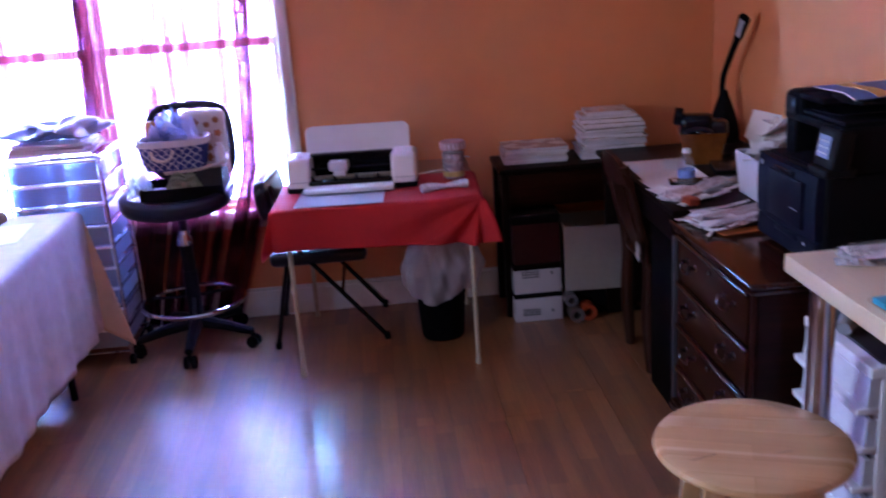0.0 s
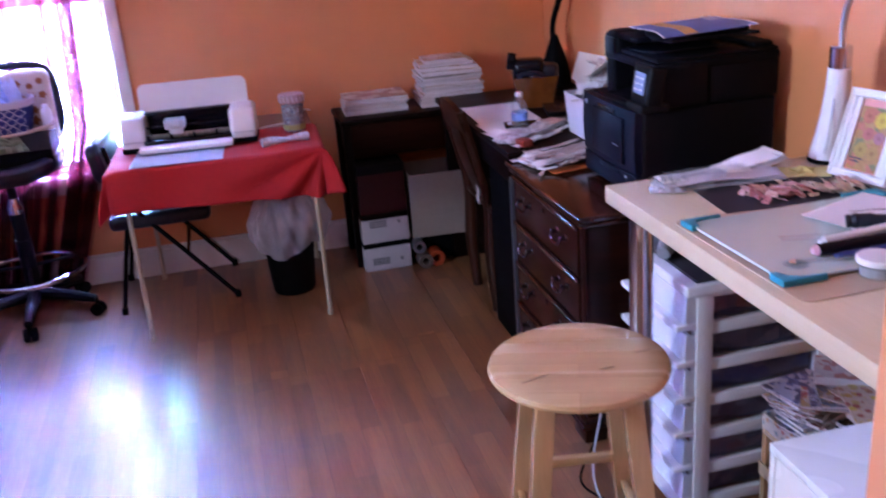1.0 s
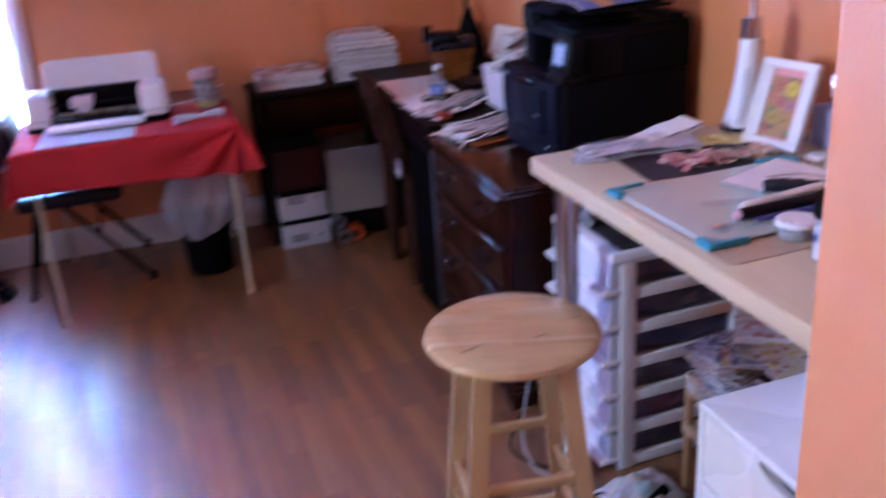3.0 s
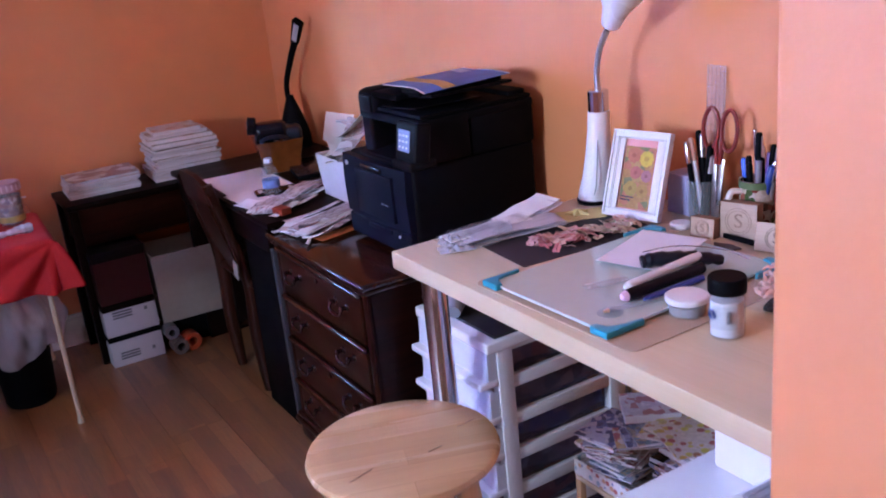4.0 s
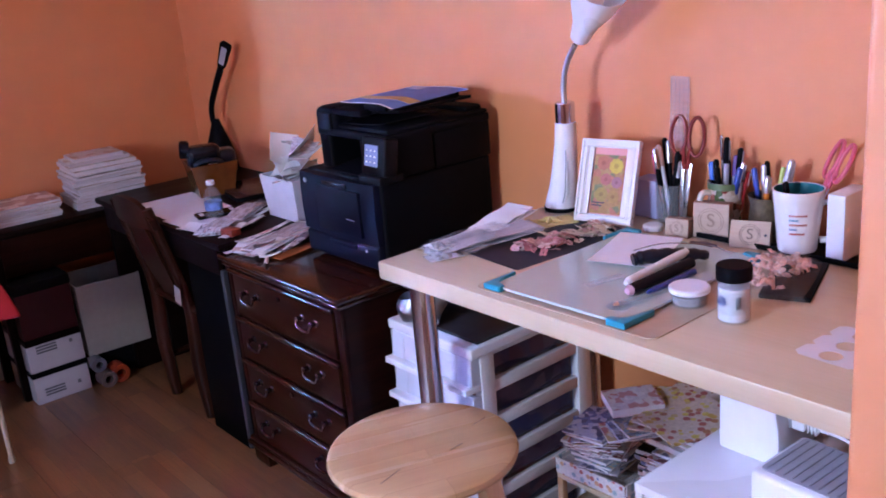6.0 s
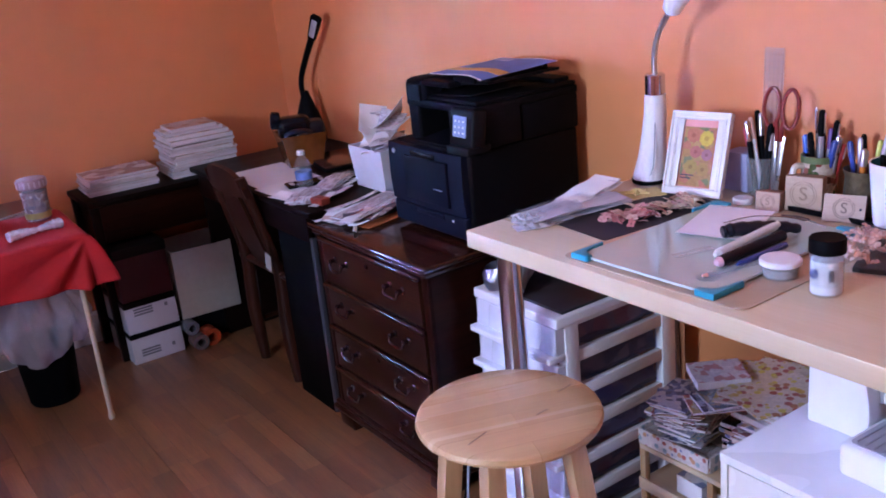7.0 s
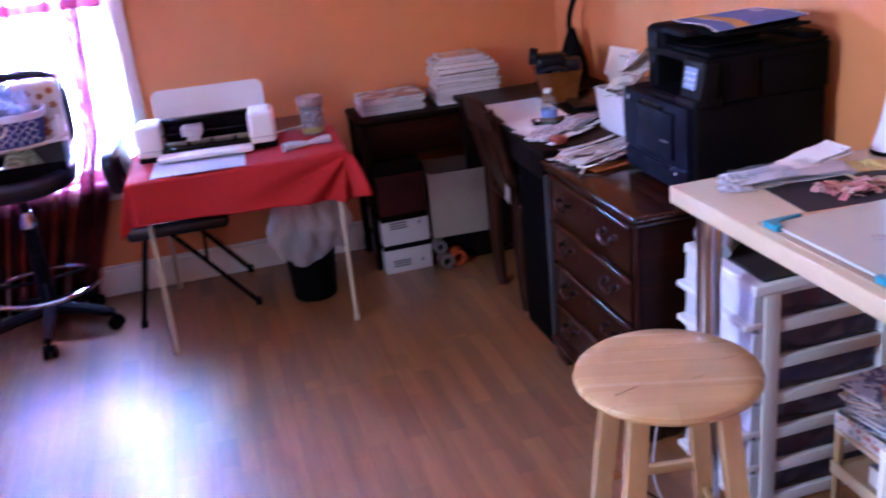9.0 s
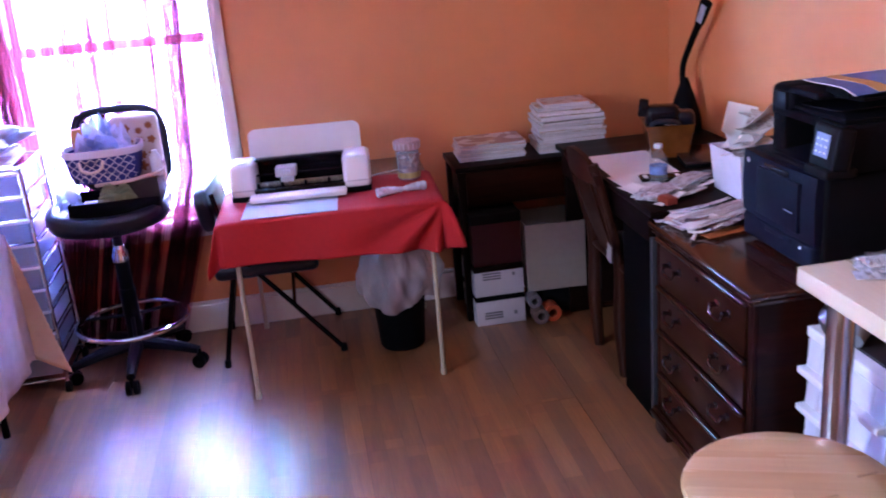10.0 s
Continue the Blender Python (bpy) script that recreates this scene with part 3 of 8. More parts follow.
for k in range(4):
    z0, z1 = rows[k] + 0.004, rows[k + 1] - 0.006
    dr = box(0.006, 0.024, 0.050, W - 0.050, z0, z1, 0.004)
    drawer = part("drawer_front", dr, MAHOG, fc)
    part("bead", box(-0.007, 0.012, 0.040, W - 0.040, z1 - 0.011, z1 + 0.007, 0.008, seg=5), MAHOG_G, drawer)
    for yc in (0.17, W - 0.17):
        zc = (z0 + z1) / 2 + 0.016
        pull = smooth_path([(-0.014, yc - 0.036, zc), (-0.019, yc - 0.033, zc - 0.016), (-0.019, yc - 0.014, zc - 0.023), (-0.019, yc + 0.014, zc - 0.023), (-0.019, yc + 0.033, zc - 0.016), (-0.014, yc + 0.036, zc)], 5)
        mid = (len(pull) - 1) / 2
        part("handle", tube(pull, [0.0030 + 0.0026 * (1 - abs(i / mid - 1)) ** 0.7 for i in range(len(pull))], 10), BRASS, drawer, "curved drop handle")
        for s in (-1, 1):
            post = moved(lathe([(0, 0.001), (0.0125, 0.001), (0.0115, 0.0045), (0.0065, 0.007), (0.0062, 0.015), (0.0085, 0.018), (0.0085, 0.0225), (0.004, 0.025), (0, 0.025)], 16), pose(0.0065, yc + s * 0.036, zc, 0, -90, 0))
            part("handle_post", post, BRASS, drawer)
    if k in (1, 3):
        part("lock", cyl((0.0065, W / 2, z1 - 0.035), (0.001, W / 2, z1 - 0.035), 0.008, n=14), BRASS, drawer)

# ---- laser printer on the cabinet ----
pr = thing("laser_printer", (1.735, 2.815, 0.7355), "large black multifunction laser printer on the cabinet", "printer")
PW_, PD_, PU_ = 0.395, 0.43, 0.338
NAVYB = mat("bluish_black_plastic", (0.0055, 0.0065, 0.015), 0.5, vary=0.12, scale=12, spec=0.07)
NAVYD = mat("bluish_black_panel", (0.0045, 0.005, 0.012), 0.42, vary=0.1, spec=0.08)
GREYB = mat("charcoal_plastic", (0.005, 0.0047, 0.0056), 0.5, vary=0.12, spec=0.10)
part("body", joined(box(0.022, PD_, 0.006, PW_ - 0.004, 0.012, 0.268, 0.012, seg=3), box(0.05, PD_ - 0.02, 0.03, PW_ - 0.02, 0.0, 0.014)), BLACK, pr)
# rear of the upper storey and the pillar that carries the document feeder
part("rear_housing", box(0.215, PD_, 0.0, PU_, 0.266, 0.372, 0.008), BLACK, pr)
part("pillar", box(0.055, 0.22, PU_ - 0.055, PU_ + 0.004, 0.262, 0.385, 0.012, seg=3), BLACK, pr)
part("bay_floor", grid(4, 8, lambda u, v: (0.04 + 0.18 * u, 0.10 + 0.20 * v, 0.270 + 0.022 * u), 0.006), BLACK, pr, "sloping paper output tray")
part("bay_post", box(0.065, 0.095, 0.134, 0.148, 0.270, 0.372, 0.004), GREYB, pr)
part("paper_tray", joined(box(0.0, 0.03, 0.020, PW_ - 0.006, 0.016, 0.082, 0.008, seg=3), box(-0.004, 0.004, 0.12, 0.26, 0.060, 0.078, 0.004)), NAVYB, pr)
front = grid(6, 10, lambda u, v: (0.003 - 0.010 * math.sin(math.pi * u) - 0.004 * math.sin(math.pi * v), 0.016 + u * (PW_ - 0.018), 0.086 + 0.176 * v))
exf = bmesh.ops.extrude_face_region(front, geom=front.faces[:])
bmesh.ops.translate(front, verts=[g for g in exf["geom"] if isinstance(g, bmesh.types.BMVert)], vec=(0.026, 0, 0))
front = part("front_door", front, NAVYB, pr, "bulging front door")
part("door_panel", box(-0.0135, 0.002, 0.075, PW_ - 0.105, 0.104, 0.236, 0.003), NAVYD, front)
part("door_grip", box(-0.0150, -0.006, 0.13, 0.25, 0.238, 0.254, 0.004), BLACK_G, front)
part("badge", moved(lathe([(0, 0), (0.0075, 0), (0.0075, 0.003), (0, 0.003)], 20), pose(-0.003, PW_ - 0.040, 0.238, 0, -90, 0)), mat("dull_silver_badge", (0.34, 0.35, 0.40), 0.45, vary=0.05, spec=0.3), front, "small round silver badge")
part("model_bar", box(-0.0148, -0.012, 0.100, 0.140, 0.152, 0.1545), mat("dull_silver_print", (0.30, 0.31, 0.36), 0.5), front)
part("power_light", moved(lathe([(0, 0), (0.004, 0), (0.004, 0.002), (0, 0.002)], 12), pose(-0.0005, 0.075, 0.066, 0, -90, 0)), WHITE_P, pr)
# tilted control panel on its own bracket, standing proud of the bay
cpm = pose(0.018, 0.0, 0.283, 0, 9, 0)
part("panel_housing", moved(box(0.0, 0.05, -0.018, 0.092, 0.0, 0.108, 0.010, seg=3), cpm), GREYB, pr)
part("panel_shelf", box(0.006, 0.09, -0.014, 0.088, 0.262, 0.287, 0.006, seg=3), GREYB, pr)
part("panel_arm", box(0.05, 0.21, -0.004, 0.10, 0.268, 0.386, 0.006), BLACK, pr)
SCREEN = mat("lit_screen", (0.05, 0.06, 0.09), 0.5, spec=0.08)
sp = SCREEN.node_tree.nodes["Principled BSDF"]
sp.inputs["Emission Color"].default_value, sp.inputs["Emission Strength"].default_value = (0.36, 0.44, 1.0, 1), 0.38
scr = part("screen", moved(box(-0.003, 0.003, 0.012, 0.070, 0.028, 0.086, 0.001), cpm), SCREEN, pr, "small lit touch screen")
ICON = mat("screen_icon", (0.75, 0.78, 0.9), 0.3)
for iy in range(3):
    for iz in range(3):
        part("icon", moved(box(-0.0042, -0.0028, 0.019 + iy * 0.018, 0.025 + iy * 0.018, 0.037 + iz * 0.016, 0.042 + iz * 0.016), cpm), ICON, scr)
# scanner bed, lid and the feeder above it
part("scanner", box(0.050, PD_, -0.002, PU_, 0.368, 0.392, 0.006, seg=3), BLACK, pr)
part("lid", joined(box(0.060, PD_ - 0.004, 0.002, PU_ - 0.006, 0.3925, 0.404, 0.004), box(PD_ - 0.07, PD_ - 0.01, 0.02, PU_ - 0.03, 0.400, 0.418, 0.006)), BLACK, pr)
part("sheet_exit", grid(4, 6, lambda u, v: (0.075 + 0.22 * u, 0.045 + 0.20 * v, 0.4065 + 0.010 * (1 - v) ** 2), 0.0022), GREYB, pr, "smooth grey exit tray on the lid")
feeder = box(0.045, PD_ - 0.05, PU_ - 0.100, PU_ + 0.004, 0.372, 0.452, 0.024, seg=5)
feeder = part("feeder", feeder, BLACK, pr, "tall document feeder at one side")
part("feeder_face", box(0.041, 0.053, PU_ - 0.088, PU_ - 0.026, 0.388, 0.436, 0.004), GREYB, feeder)
part("feeder_cover", box(0.052, PD_ - 0.08, 0.115, PU_ - 0.085, 0.432, 0.450, 0.007, seg=3), BLACK, feeder)
part("feeder_rollers", joined(cyl((0.10, PU_ - 0.11, 0.420), (0.30, PU_ - 0.11, 0.420), 0.010, n=12), cyl((0.16, PU_ - 0.11, 0.420), (0.19, PU_ - 0.11, 0.420), 0.013, n=12), cyl((0.22, PU_ - 0.11, 0.420), (0.25, PU_ - 0.11, 0.420), 0.013, n=12)), BLACK_G, feeder)
tray = grid(1, 8, lambda u, v: (0.095 + u * 0.26, -0.012 + v * 0.18, 0.441 + 0.014 * (1 - v)), 0.008)
part("feed_tray", tray, BLACK, pr)
for x0 in (0.088, 0.345):
    part("paper_guide", box(x0, x0 + 0.012, 0.04, 0.14, 0.446, 0.462, 0.003), BLACK, pr)
# sheet lying over the feeder, blue with an orange band, its free end drooping
fl = thing("printed_sheet", (1.735, 2.815, 0.7355), "blue and orange printed sheet on the printer's feeder", "paper")
sheet_f = lambda x0, x1, dz: grid(6, 14, lambda u, v: (x0 + u * (x1 - x0) - 0.03 * (1 - v), -0.008 + v * 0.285 + 0.05 * (x0 + u * (x1 - x0) - 0.2), 0.4600 + dz + 0.011 * math.sin(3.0 * v) * (1 - v) + 0.010 * (1 - v) ** 2 - 0.012 * max(0, 0.2 - v) * 4 * (1 - (x0 + u * (x1 - x0)) / 0.36)), 0.0012)
part("sheet", sheet_f(0.105, 0.385, 0), mat("blue_print", (0.05, 0.15, 0.42), 0.5, vary=0.25, scale=25), fl)
part("band", sheet_f(0.165, 0.205, 0.0016), mat("orange_print", (0.50, 0.30, 0.08), 0.5, vary=0.25, scale=25), fl)
part("title_patch", grid(3, 4, lambda u, v: (0.30 + 0.035 * u, 0.16 + 0.06 * v, 0.4700 + 0.002 * v), 0.0008), mat("pale_blue_print", (0.40, 0.48, 0.62), 0.5, vary=0.2), fl)
for a, b in ((0.100, 0.105), (0.385, 0.390)):
    part("margin", sheet_f(a, b, 0.0003), PAPER, fl)

# ---- dark desk beyond the cabinet ----
dk = thing("writing_desk", (1.56, 3.47, 0), "dark stained wooden writing desk covered in papers", "desk")
part("desktop", box(0, 0.64, 0, 1.075, 0.735, 0.757, 0.004), DARKW, dk)
part("end_panel", box(0.03, 0.62, 0.012, 0.04, 0.0, 0.735, 0.003), DARKW, dk)
part("pedestal", box(0.016, 0.56, 0.046, 0.305, 0.0, 0.638, 0.003), mat("dark_grey_panel", (0.0028, 0.0021, 0.0020), 0.75, vary=0.15, spec=0.02), dk, "dark grey drawer pedestal")
part("edge_strip", box(0.012, 0.03, 0.024, 0.044, 0.01, 0.66, 0.003), mat("dull_grey_metal", (0.07, 0.07, 0.08), 0.5, 0.4), dk, "grey metal edge")
part("end_panel", box(0.03, 0.62, 1.035, 1.063, 0.0, 0.735, 0.003), DARKW, dk)
part("drawer_front", box(0.012, 0.03, 0.05, 1.025, 0.64, 0.732, 0.003), DARKW, dk)
part("back_panel", box(0.60, 0.618, 0.04, 1.035, 0.25, 0.735), DARKW, dk)

# ---- wooden chair pushed in at the desk ----
# grey that stands in for light showing through the chair back
GAP_LIGHT = mat("pale_grey_gap_light", (0.34, 0.31, 0.30), 0.8)
ch = thing("wooden_chair", (1.60, 4.0, 0), "dark brown wooden chair pushed in at the desk", "chair")
for s in (-1, 1):
    y = s * 0.15
    pts = smooth_path([(0.0, y, 0.0), (-0.012, y, 0.22), (-0.01, y, 0.44), (-0.05, y * 0.98, 0.64), (-0.10, y * 0.95, 0.83)], 5)
    part("back_post", tube(pts, [0.015 + 0.006 * math.sin(math.pi * min(1, i / 12)) for i in range(len(pts))], 10, flat=1.35), CHAIRW, ch)
    part("front_leg", tube([(0.36, s * 0.185, 0.0), (0.36, s * 0.19, 0.43)], [0.014, 0.02], 10), CHAIRW, ch)
    part("stretcher", tube([(0.0, y, 0.17), (0.36, s * 0.187, 0.17)], 0.010, 8), CHAIRW, ch)
rail = grid(10, 2, lambda u, v: (-0.095 - 0.02 * math.sin(math.pi * u) - 0.012 * v, -0.163 + 0.326 * u, 0.755 + (0.085 + 0.022 * math.sin(math.pi * u)) * v * (1 - 0.55 * abs(2 * u - 1) ** 5)), 0.0)
ext = bmesh.ops.extrude_face_region(rail, geom=rail.faces[:])
bmesh.ops.translate(rail, verts=[g for g in ext["geom"] if isinstance(g, bmesh.types.BMVert)], vec=(0.02, 0, 0))
part("top_rail", rail, CHAIRW, ch)
splat = grid(6, 10, lambda u, v: (-0.008 - 0.088 * v ** 1.2 - 0.012 * math.sin(math.pi * v), (u - 0.5) * (0.13 + 0.06 * math.sin(math.pi * v)), 0.45 + 0.315 * v))
exs = bmesh.ops.extrude_face_region(splat, geom=splat.faces[:])
bmesh.ops.translate(splat, verts=[g for g in exs["geom"] if isinstance(g, bmesh.types.BMVert)], vec=(0.012, 0, 0))
part("splat", splat, CHAIRW, ch)
# thin pale plate in place of the light seen between the slats
part("gap_light_patch", box(-0.064, -0.062, -0.10, -0.055, 0.51, 0.575, m=pose(0, 0, 0, 12, 0, 0)), GAP_LIGHT, ch, "small pale patch painted as light showing between the slats")
part("seat", box(-0.02, 0.40, -0.21, 0.21, 0.43, 0.455, 0.012, seg=3), CHAIRW, ch)

# ---- side table in the corner ----
sd = thing("side_table", (1.13, 4.57, 0), "dark wooden side table holding piles of magazines", "table")
part("tabletop", box(0, 0.74, -0.02, 0.305, 0.675, 0.70, 0.005), DARKW, sd)
part("apron", box(0.03, 0.71, 0.004, 0.022, 0.515, 0.675, 0.003), MAHOG_X, sd, "dark reddish brown front board")
part("apron", box(0.03, 0.05, 0.022, 0.28, 0.515, 0.675, 0.003), DARKW, sd)
for x in (0.008, 0.70):
    for y in (-0.008, 0.26):
        part("leg", box(x, x + 0.036, y, y + 0.036, 0, 0.675, 0.003), DARKW, sd)

# ---- card table with a red cloth ----
cx0, cy0, cw, cd, cz = 0.185, 4.075, 0.80, 0.79, 0.715
cd_t = thing("card_table", (cx0, cy0, 0), "folding card table with thin beige metal legs", "table", rz=-2.0)
part("tabletop", box(0, cw, 0, cd, cz - 0.03, cz, 0.008, seg=3), mat("brown_vinyl", (0.20, 0.085, 0.04), 0.5, vary=0.08, bump=0.1, bump_scale=200), cd_t)
for x in (0.04, cw - 0.04):
    for y in (0.045, cd - 0.045):
        part("leg", tube([(x, y, 0.015), (x, y, cz - 0.03)], 0.0095, 12), BEIGE_M, cd_t)
        part("foot", lathe([(0, 0), (0.011, 0), (0.013, 0.012), (0.011, 0.025), (0, 0.025)], 12, c=(x, y, 0)), BEIGE_M, cd_t)


def red_cloth(u, v):
    """A cloth laid skew over the table's front: u across, v from the hanging front hem to the rear edge."""
    x, y = -0.16 + u * (cw + 0.34), -0.205 + v * (0.205 + 0.46)
    rise, dx, dy = cz + 0.004, 0.0, 0.0
    ox = max(0.0, -x) if x < 0 else max(0.0, x - cw)
    oy = max(0.0, -y)
    px, py, pz = x, y, rise
    hem = 0.70 + 0.20 * u + 0.03 * math.sin(7 * u + 1)
    if ox > 0 and oy > 0:
        s = -1 if x < 0 else 1
        px = (0 if x < 0 else cw) + s * (0.014 + 0.22 * min(ox, oy) + 0.05 * ox)
        py = -(0.012 + 0.25 * min(ox, oy))
        pz = rise - max(ox, oy) * hem - 0.25 * min(ox, oy)
        if x > 0:
            a, m = math.atan2(oy, ox), max(ox, oy)
            out = 0.012 + 0.076 * (m / 0.18) ** 0.6 * math.sin(2 * a) * (1 + 0.18 * math.sin(9 * a))
            px, py, pz = cw + out * math.cos(a), -out * math.sin(a), rise - m * (0.90 - 0.10 * math.sin(2 * a))
    elif ox > 0:
        s = -1 if x < 0 else 1
        flare = (0.012 + 0.10 * ox + 0.15 * ox * (0.5 + 0.5 * math.sin(14 * y + 1.0)))
        if x > 0:
            flare = 0.012 + (flare - 0.012) * min(1.0, y / 0.12)
        px, pz = (0 if x < 0 else cw) + s * flare, rise - ox * (0.97 if x < 0 else 0.90 + 0.07 * min(1.0, y / 0.12))
    elif oy > 0:
        near = min(1.0, (cw - x) / 0.12)
        fold = math.exp(-((cw - x) / 0.30) ** 2) * oy * (0.16 * math.sin(10 * math.atan2(oy, cw - x + 0.01)) + 0.10)
        py = -(0.012 + near * (0.03 * oy + 0.22 * oy * (0.5 + 0.5 * math.sin(13 * x + 2.0 + 4 * oy)) * (0.4 + 0.9 * u)) + min(1.0, 4 * near) * fold)
        pz = rise - oy * hem
    else:
        pz = rise + 0.0022 * math.sin(18 * x + 9 * y) + 0.0018 * math.sin(31 * y - 7 * x)
    return (px, py, pz)


cloth = solo("tablecloth", grid(120, 72, red_cloth), RED_C, "plain red cotton tablecloth draped over the card table", "tablecloth", loc=(cx0, cy0, 0), rz=-2.0, angle=180)
sol = cloth.modifiers.new("thickness", "SOLIDIFY")
sol.thickness, sol.offset = 0.0018, 1.0

# ---- cutting machine on the card table ----
cm = thing("cutting_machine", (0.225, 4.335, cz + 0.005), "white electronic cutting machine with its lid open", "machine", rz=-5.0)
cwid, cdep = 0.535, 0.175
part("base", box(0.0, cwid, 0.0, cdep, 0.0, 0.025, 0.008), BLACK, cm)
for x0, x1 in ((0.0, 0.095), (cwid - 0.105, cwid)):
    e = box(x0, x1, -0.006, cdep + 0.005, 0.018, 0.142, 0.0)
    for v in e.verts:
        if v.co.z > 0.09 and v.co.y < 0.08:
            v.co.y += 0.030
    bmesh.ops.bevel(e, geom=e.edges[:], offset=0.020, segments=5, affect="EDGES", profile=0.5)
    h_ = part("end_housing", e, WHITE_P, cm, "rounded white end housing")
    part("seam", box(x0 + 0.004, x1 - 0.004, -0.0075, 0.0, 0.046, 0.0485), mat("pale_grey_seam", (0.45, 0.46, 0.5), 0.5), h_)
part("button_pad", moved(lathe([(0, 0), (0.022, 0), (0.022, 0.002), (0, 0.002)], 24), pose(0.046, 0.060, 0.1415)), mat("pale_silver_button", (0.52, 0.55, 0.62), 0.3), cm)
part("rear_wall", box(0.09, cwid - 0.10, cdep - 0.03, cdep, 0.022, 0.135), BLACK_G, cm)
part("floor_plate", box(0.09, cwid - 0.10, 0.0, cdep - 0.03, 0.022, 0.046, 0.004), BLACK_G, cm)
part("guide_bar", cyl((0.09, 0.075, 0.085), (cwid - 0.10, 0.075, 0.085), 0.005, n=12), BLACK_G, cm)
BRONZE = mat("dull_bronze_plastic", (0.16, 0.13, 0.09), 0.5)
for k in range(11):
    part("roller_tooth", box(0.098 + 0.030 * k, 0.110 + 0.030 * k, 0.026, 0.054, 0.046, 0.062, 0.003), BRONZE if k % 3 else BLACK_G, cm)
part("roller", cyl((0.09, 0.04, 0.055), (cwid - 0.10, 0.04, 0.055), 0.009, n=12), BRONZE, cm)
SILVER = mat("pale_silver_plastic", (0.5, 0.52, 0.58), 0.3)
car = part("carriage", joined(box(0.172, 0.252, 0.035, 0.10, 0.078, 0.116, 0.006), box(0.190, 0.240, 0.030, 0.085, 0.058, 0.080, 0.004)), mat("grey_silver_plastic", (0.52, 0.54, 0.58), 0.3), cm)
part("clamp", box(0.20, 0.232, 0.02, 0.032, 0.090, 0.108, 0.003), SILVER, car)
part("front_door", box(0.075, cwid - 0.095, -0.075, -0.002, 0.012, 0.032, 0.006, m=pose(0, 0, 0)), WHITE_P, cm, "folded-down front door")
lid_b = box(0.068, cwid - 0.028, 0.0, 0.016, 0.0, 0.112, 0.0)
ed = [e for e in lid_b.edges if abs(e.verts[0].co.x - e.verts[1].co.x) < 1e-5 and abs(e.verts[0].co.z - e.verts[1].co.z) < 1e-5 and e.verts[0].co.z > 0.09]
bmesh.ops.bevel(lid_b, geom=ed, offset=0.03, segments=5, affect="EDGES", profile=0.5)
part("lid", moved(lid_b, pose(0, cdep - 0.012, 0.135, -12, 0, 0)), WHITE_P, cm, "raised white lid")
part("lid_edge", box(0.09, cwid - 0.10, 0.10, 0.135, 0.130, 0.142, 0.004), BLACK_G, cm)
solo("cutting_mat", box(0, 0.345, 0, 0.235, 0, 0.0025, 0.0006, seg=1), mat("pale_blue_mat", (0.42, 0.47, 0.55), 0.3, vary=0.05), "pale grey-blue cutting mat lying before the machine", "mat", loc=(0.265, 4.085, cz + 0.0085), rz=-4)

# ---- folding chair under the card table ----
fo = thing("folding_chair", (0.08, 4.66, 0), "black folding chair with a padded seat tucked under the table", "chair")
for s in (-1, 1):
    y = s * 0.205
    part("front_leg", tube([(0.50, y, 0.012), (0.30, y, 0.26), (0.10, y * 0.97, 0.50), (0.055, y * 0.9, 0.735)], 0.0105, 10), BLACK_G, fo)
    part("rear_leg", tube([(0.015, y * 1.02, 0.012), (0.06, y * 1.0, 0.24), (0.10, y * 0.95, 0.42)], 0.0105, 10), BLACK_G, fo)
    part("foot", cyl((0.50, y, 0.0), (0.498, y, 0.03), 0.014, n=10), BLACK, fo)
    part("foot", cyl((0.015, y * 1.02, 0.0), (0.017, y * 1.02, 0.03), 0.014, n=10), BLACK, fo)
part("stretcher", tube([(0.32, -0.205, 0.235), (0.32, 0.205, 0.235)], 0.008, 8), BLACK_G, fo)
part("seat", box(0.02, 0.44, -0.215, 0.215, 0.372, 0.436, 0.026, seg=5), BLACK_V, fo, "padded vinyl seat")
back = box(-0.030, 0.030, -0.20, 0.20, 0.0, 0.175, 0.0)
ed = [e for e in back.edges if abs(e.verts[0].co.y - e.verts[1].co.y) < 1e-5 and abs(e.verts[0].co.z - e.verts[1].co.z) < 1e-5]
bmesh.ops.bevel(back, geom=ed, offset=0.055, segments=6, affect="EDGES", profile=0.5)
ed = [e for e in back.edges if len(e.link_faces) == 2 and e.calc_face_angle(0) > 0.9]
bmesh.ops.bevel(back, geom=ed, offset=0.018, segments=3, affect="EDGES", profile=0.5)
moved(back, pose(0.050, 0, 0.575, 0, -10, -5))
part("backrest", back, BLACK_V, fo, angle=60)

# ---- waste bin with a liner ----
wb = thing("waste_bin", (0.83, 4.445, 0), "black round waste bin with a white plastic liner", "bin")
part("bin", lathe([(0, 0), (0.088, 0), (0.094, 0.01), (0.112, 0.245), (0.116, 0.25), (0.109, 0.245), (0.090, 0.012), (0, 0.012)], 36), BLACK, wb)
LINER = sheer("white_bin_liner", (0.92, 0.86, 0.92), 0.52, 0.5)


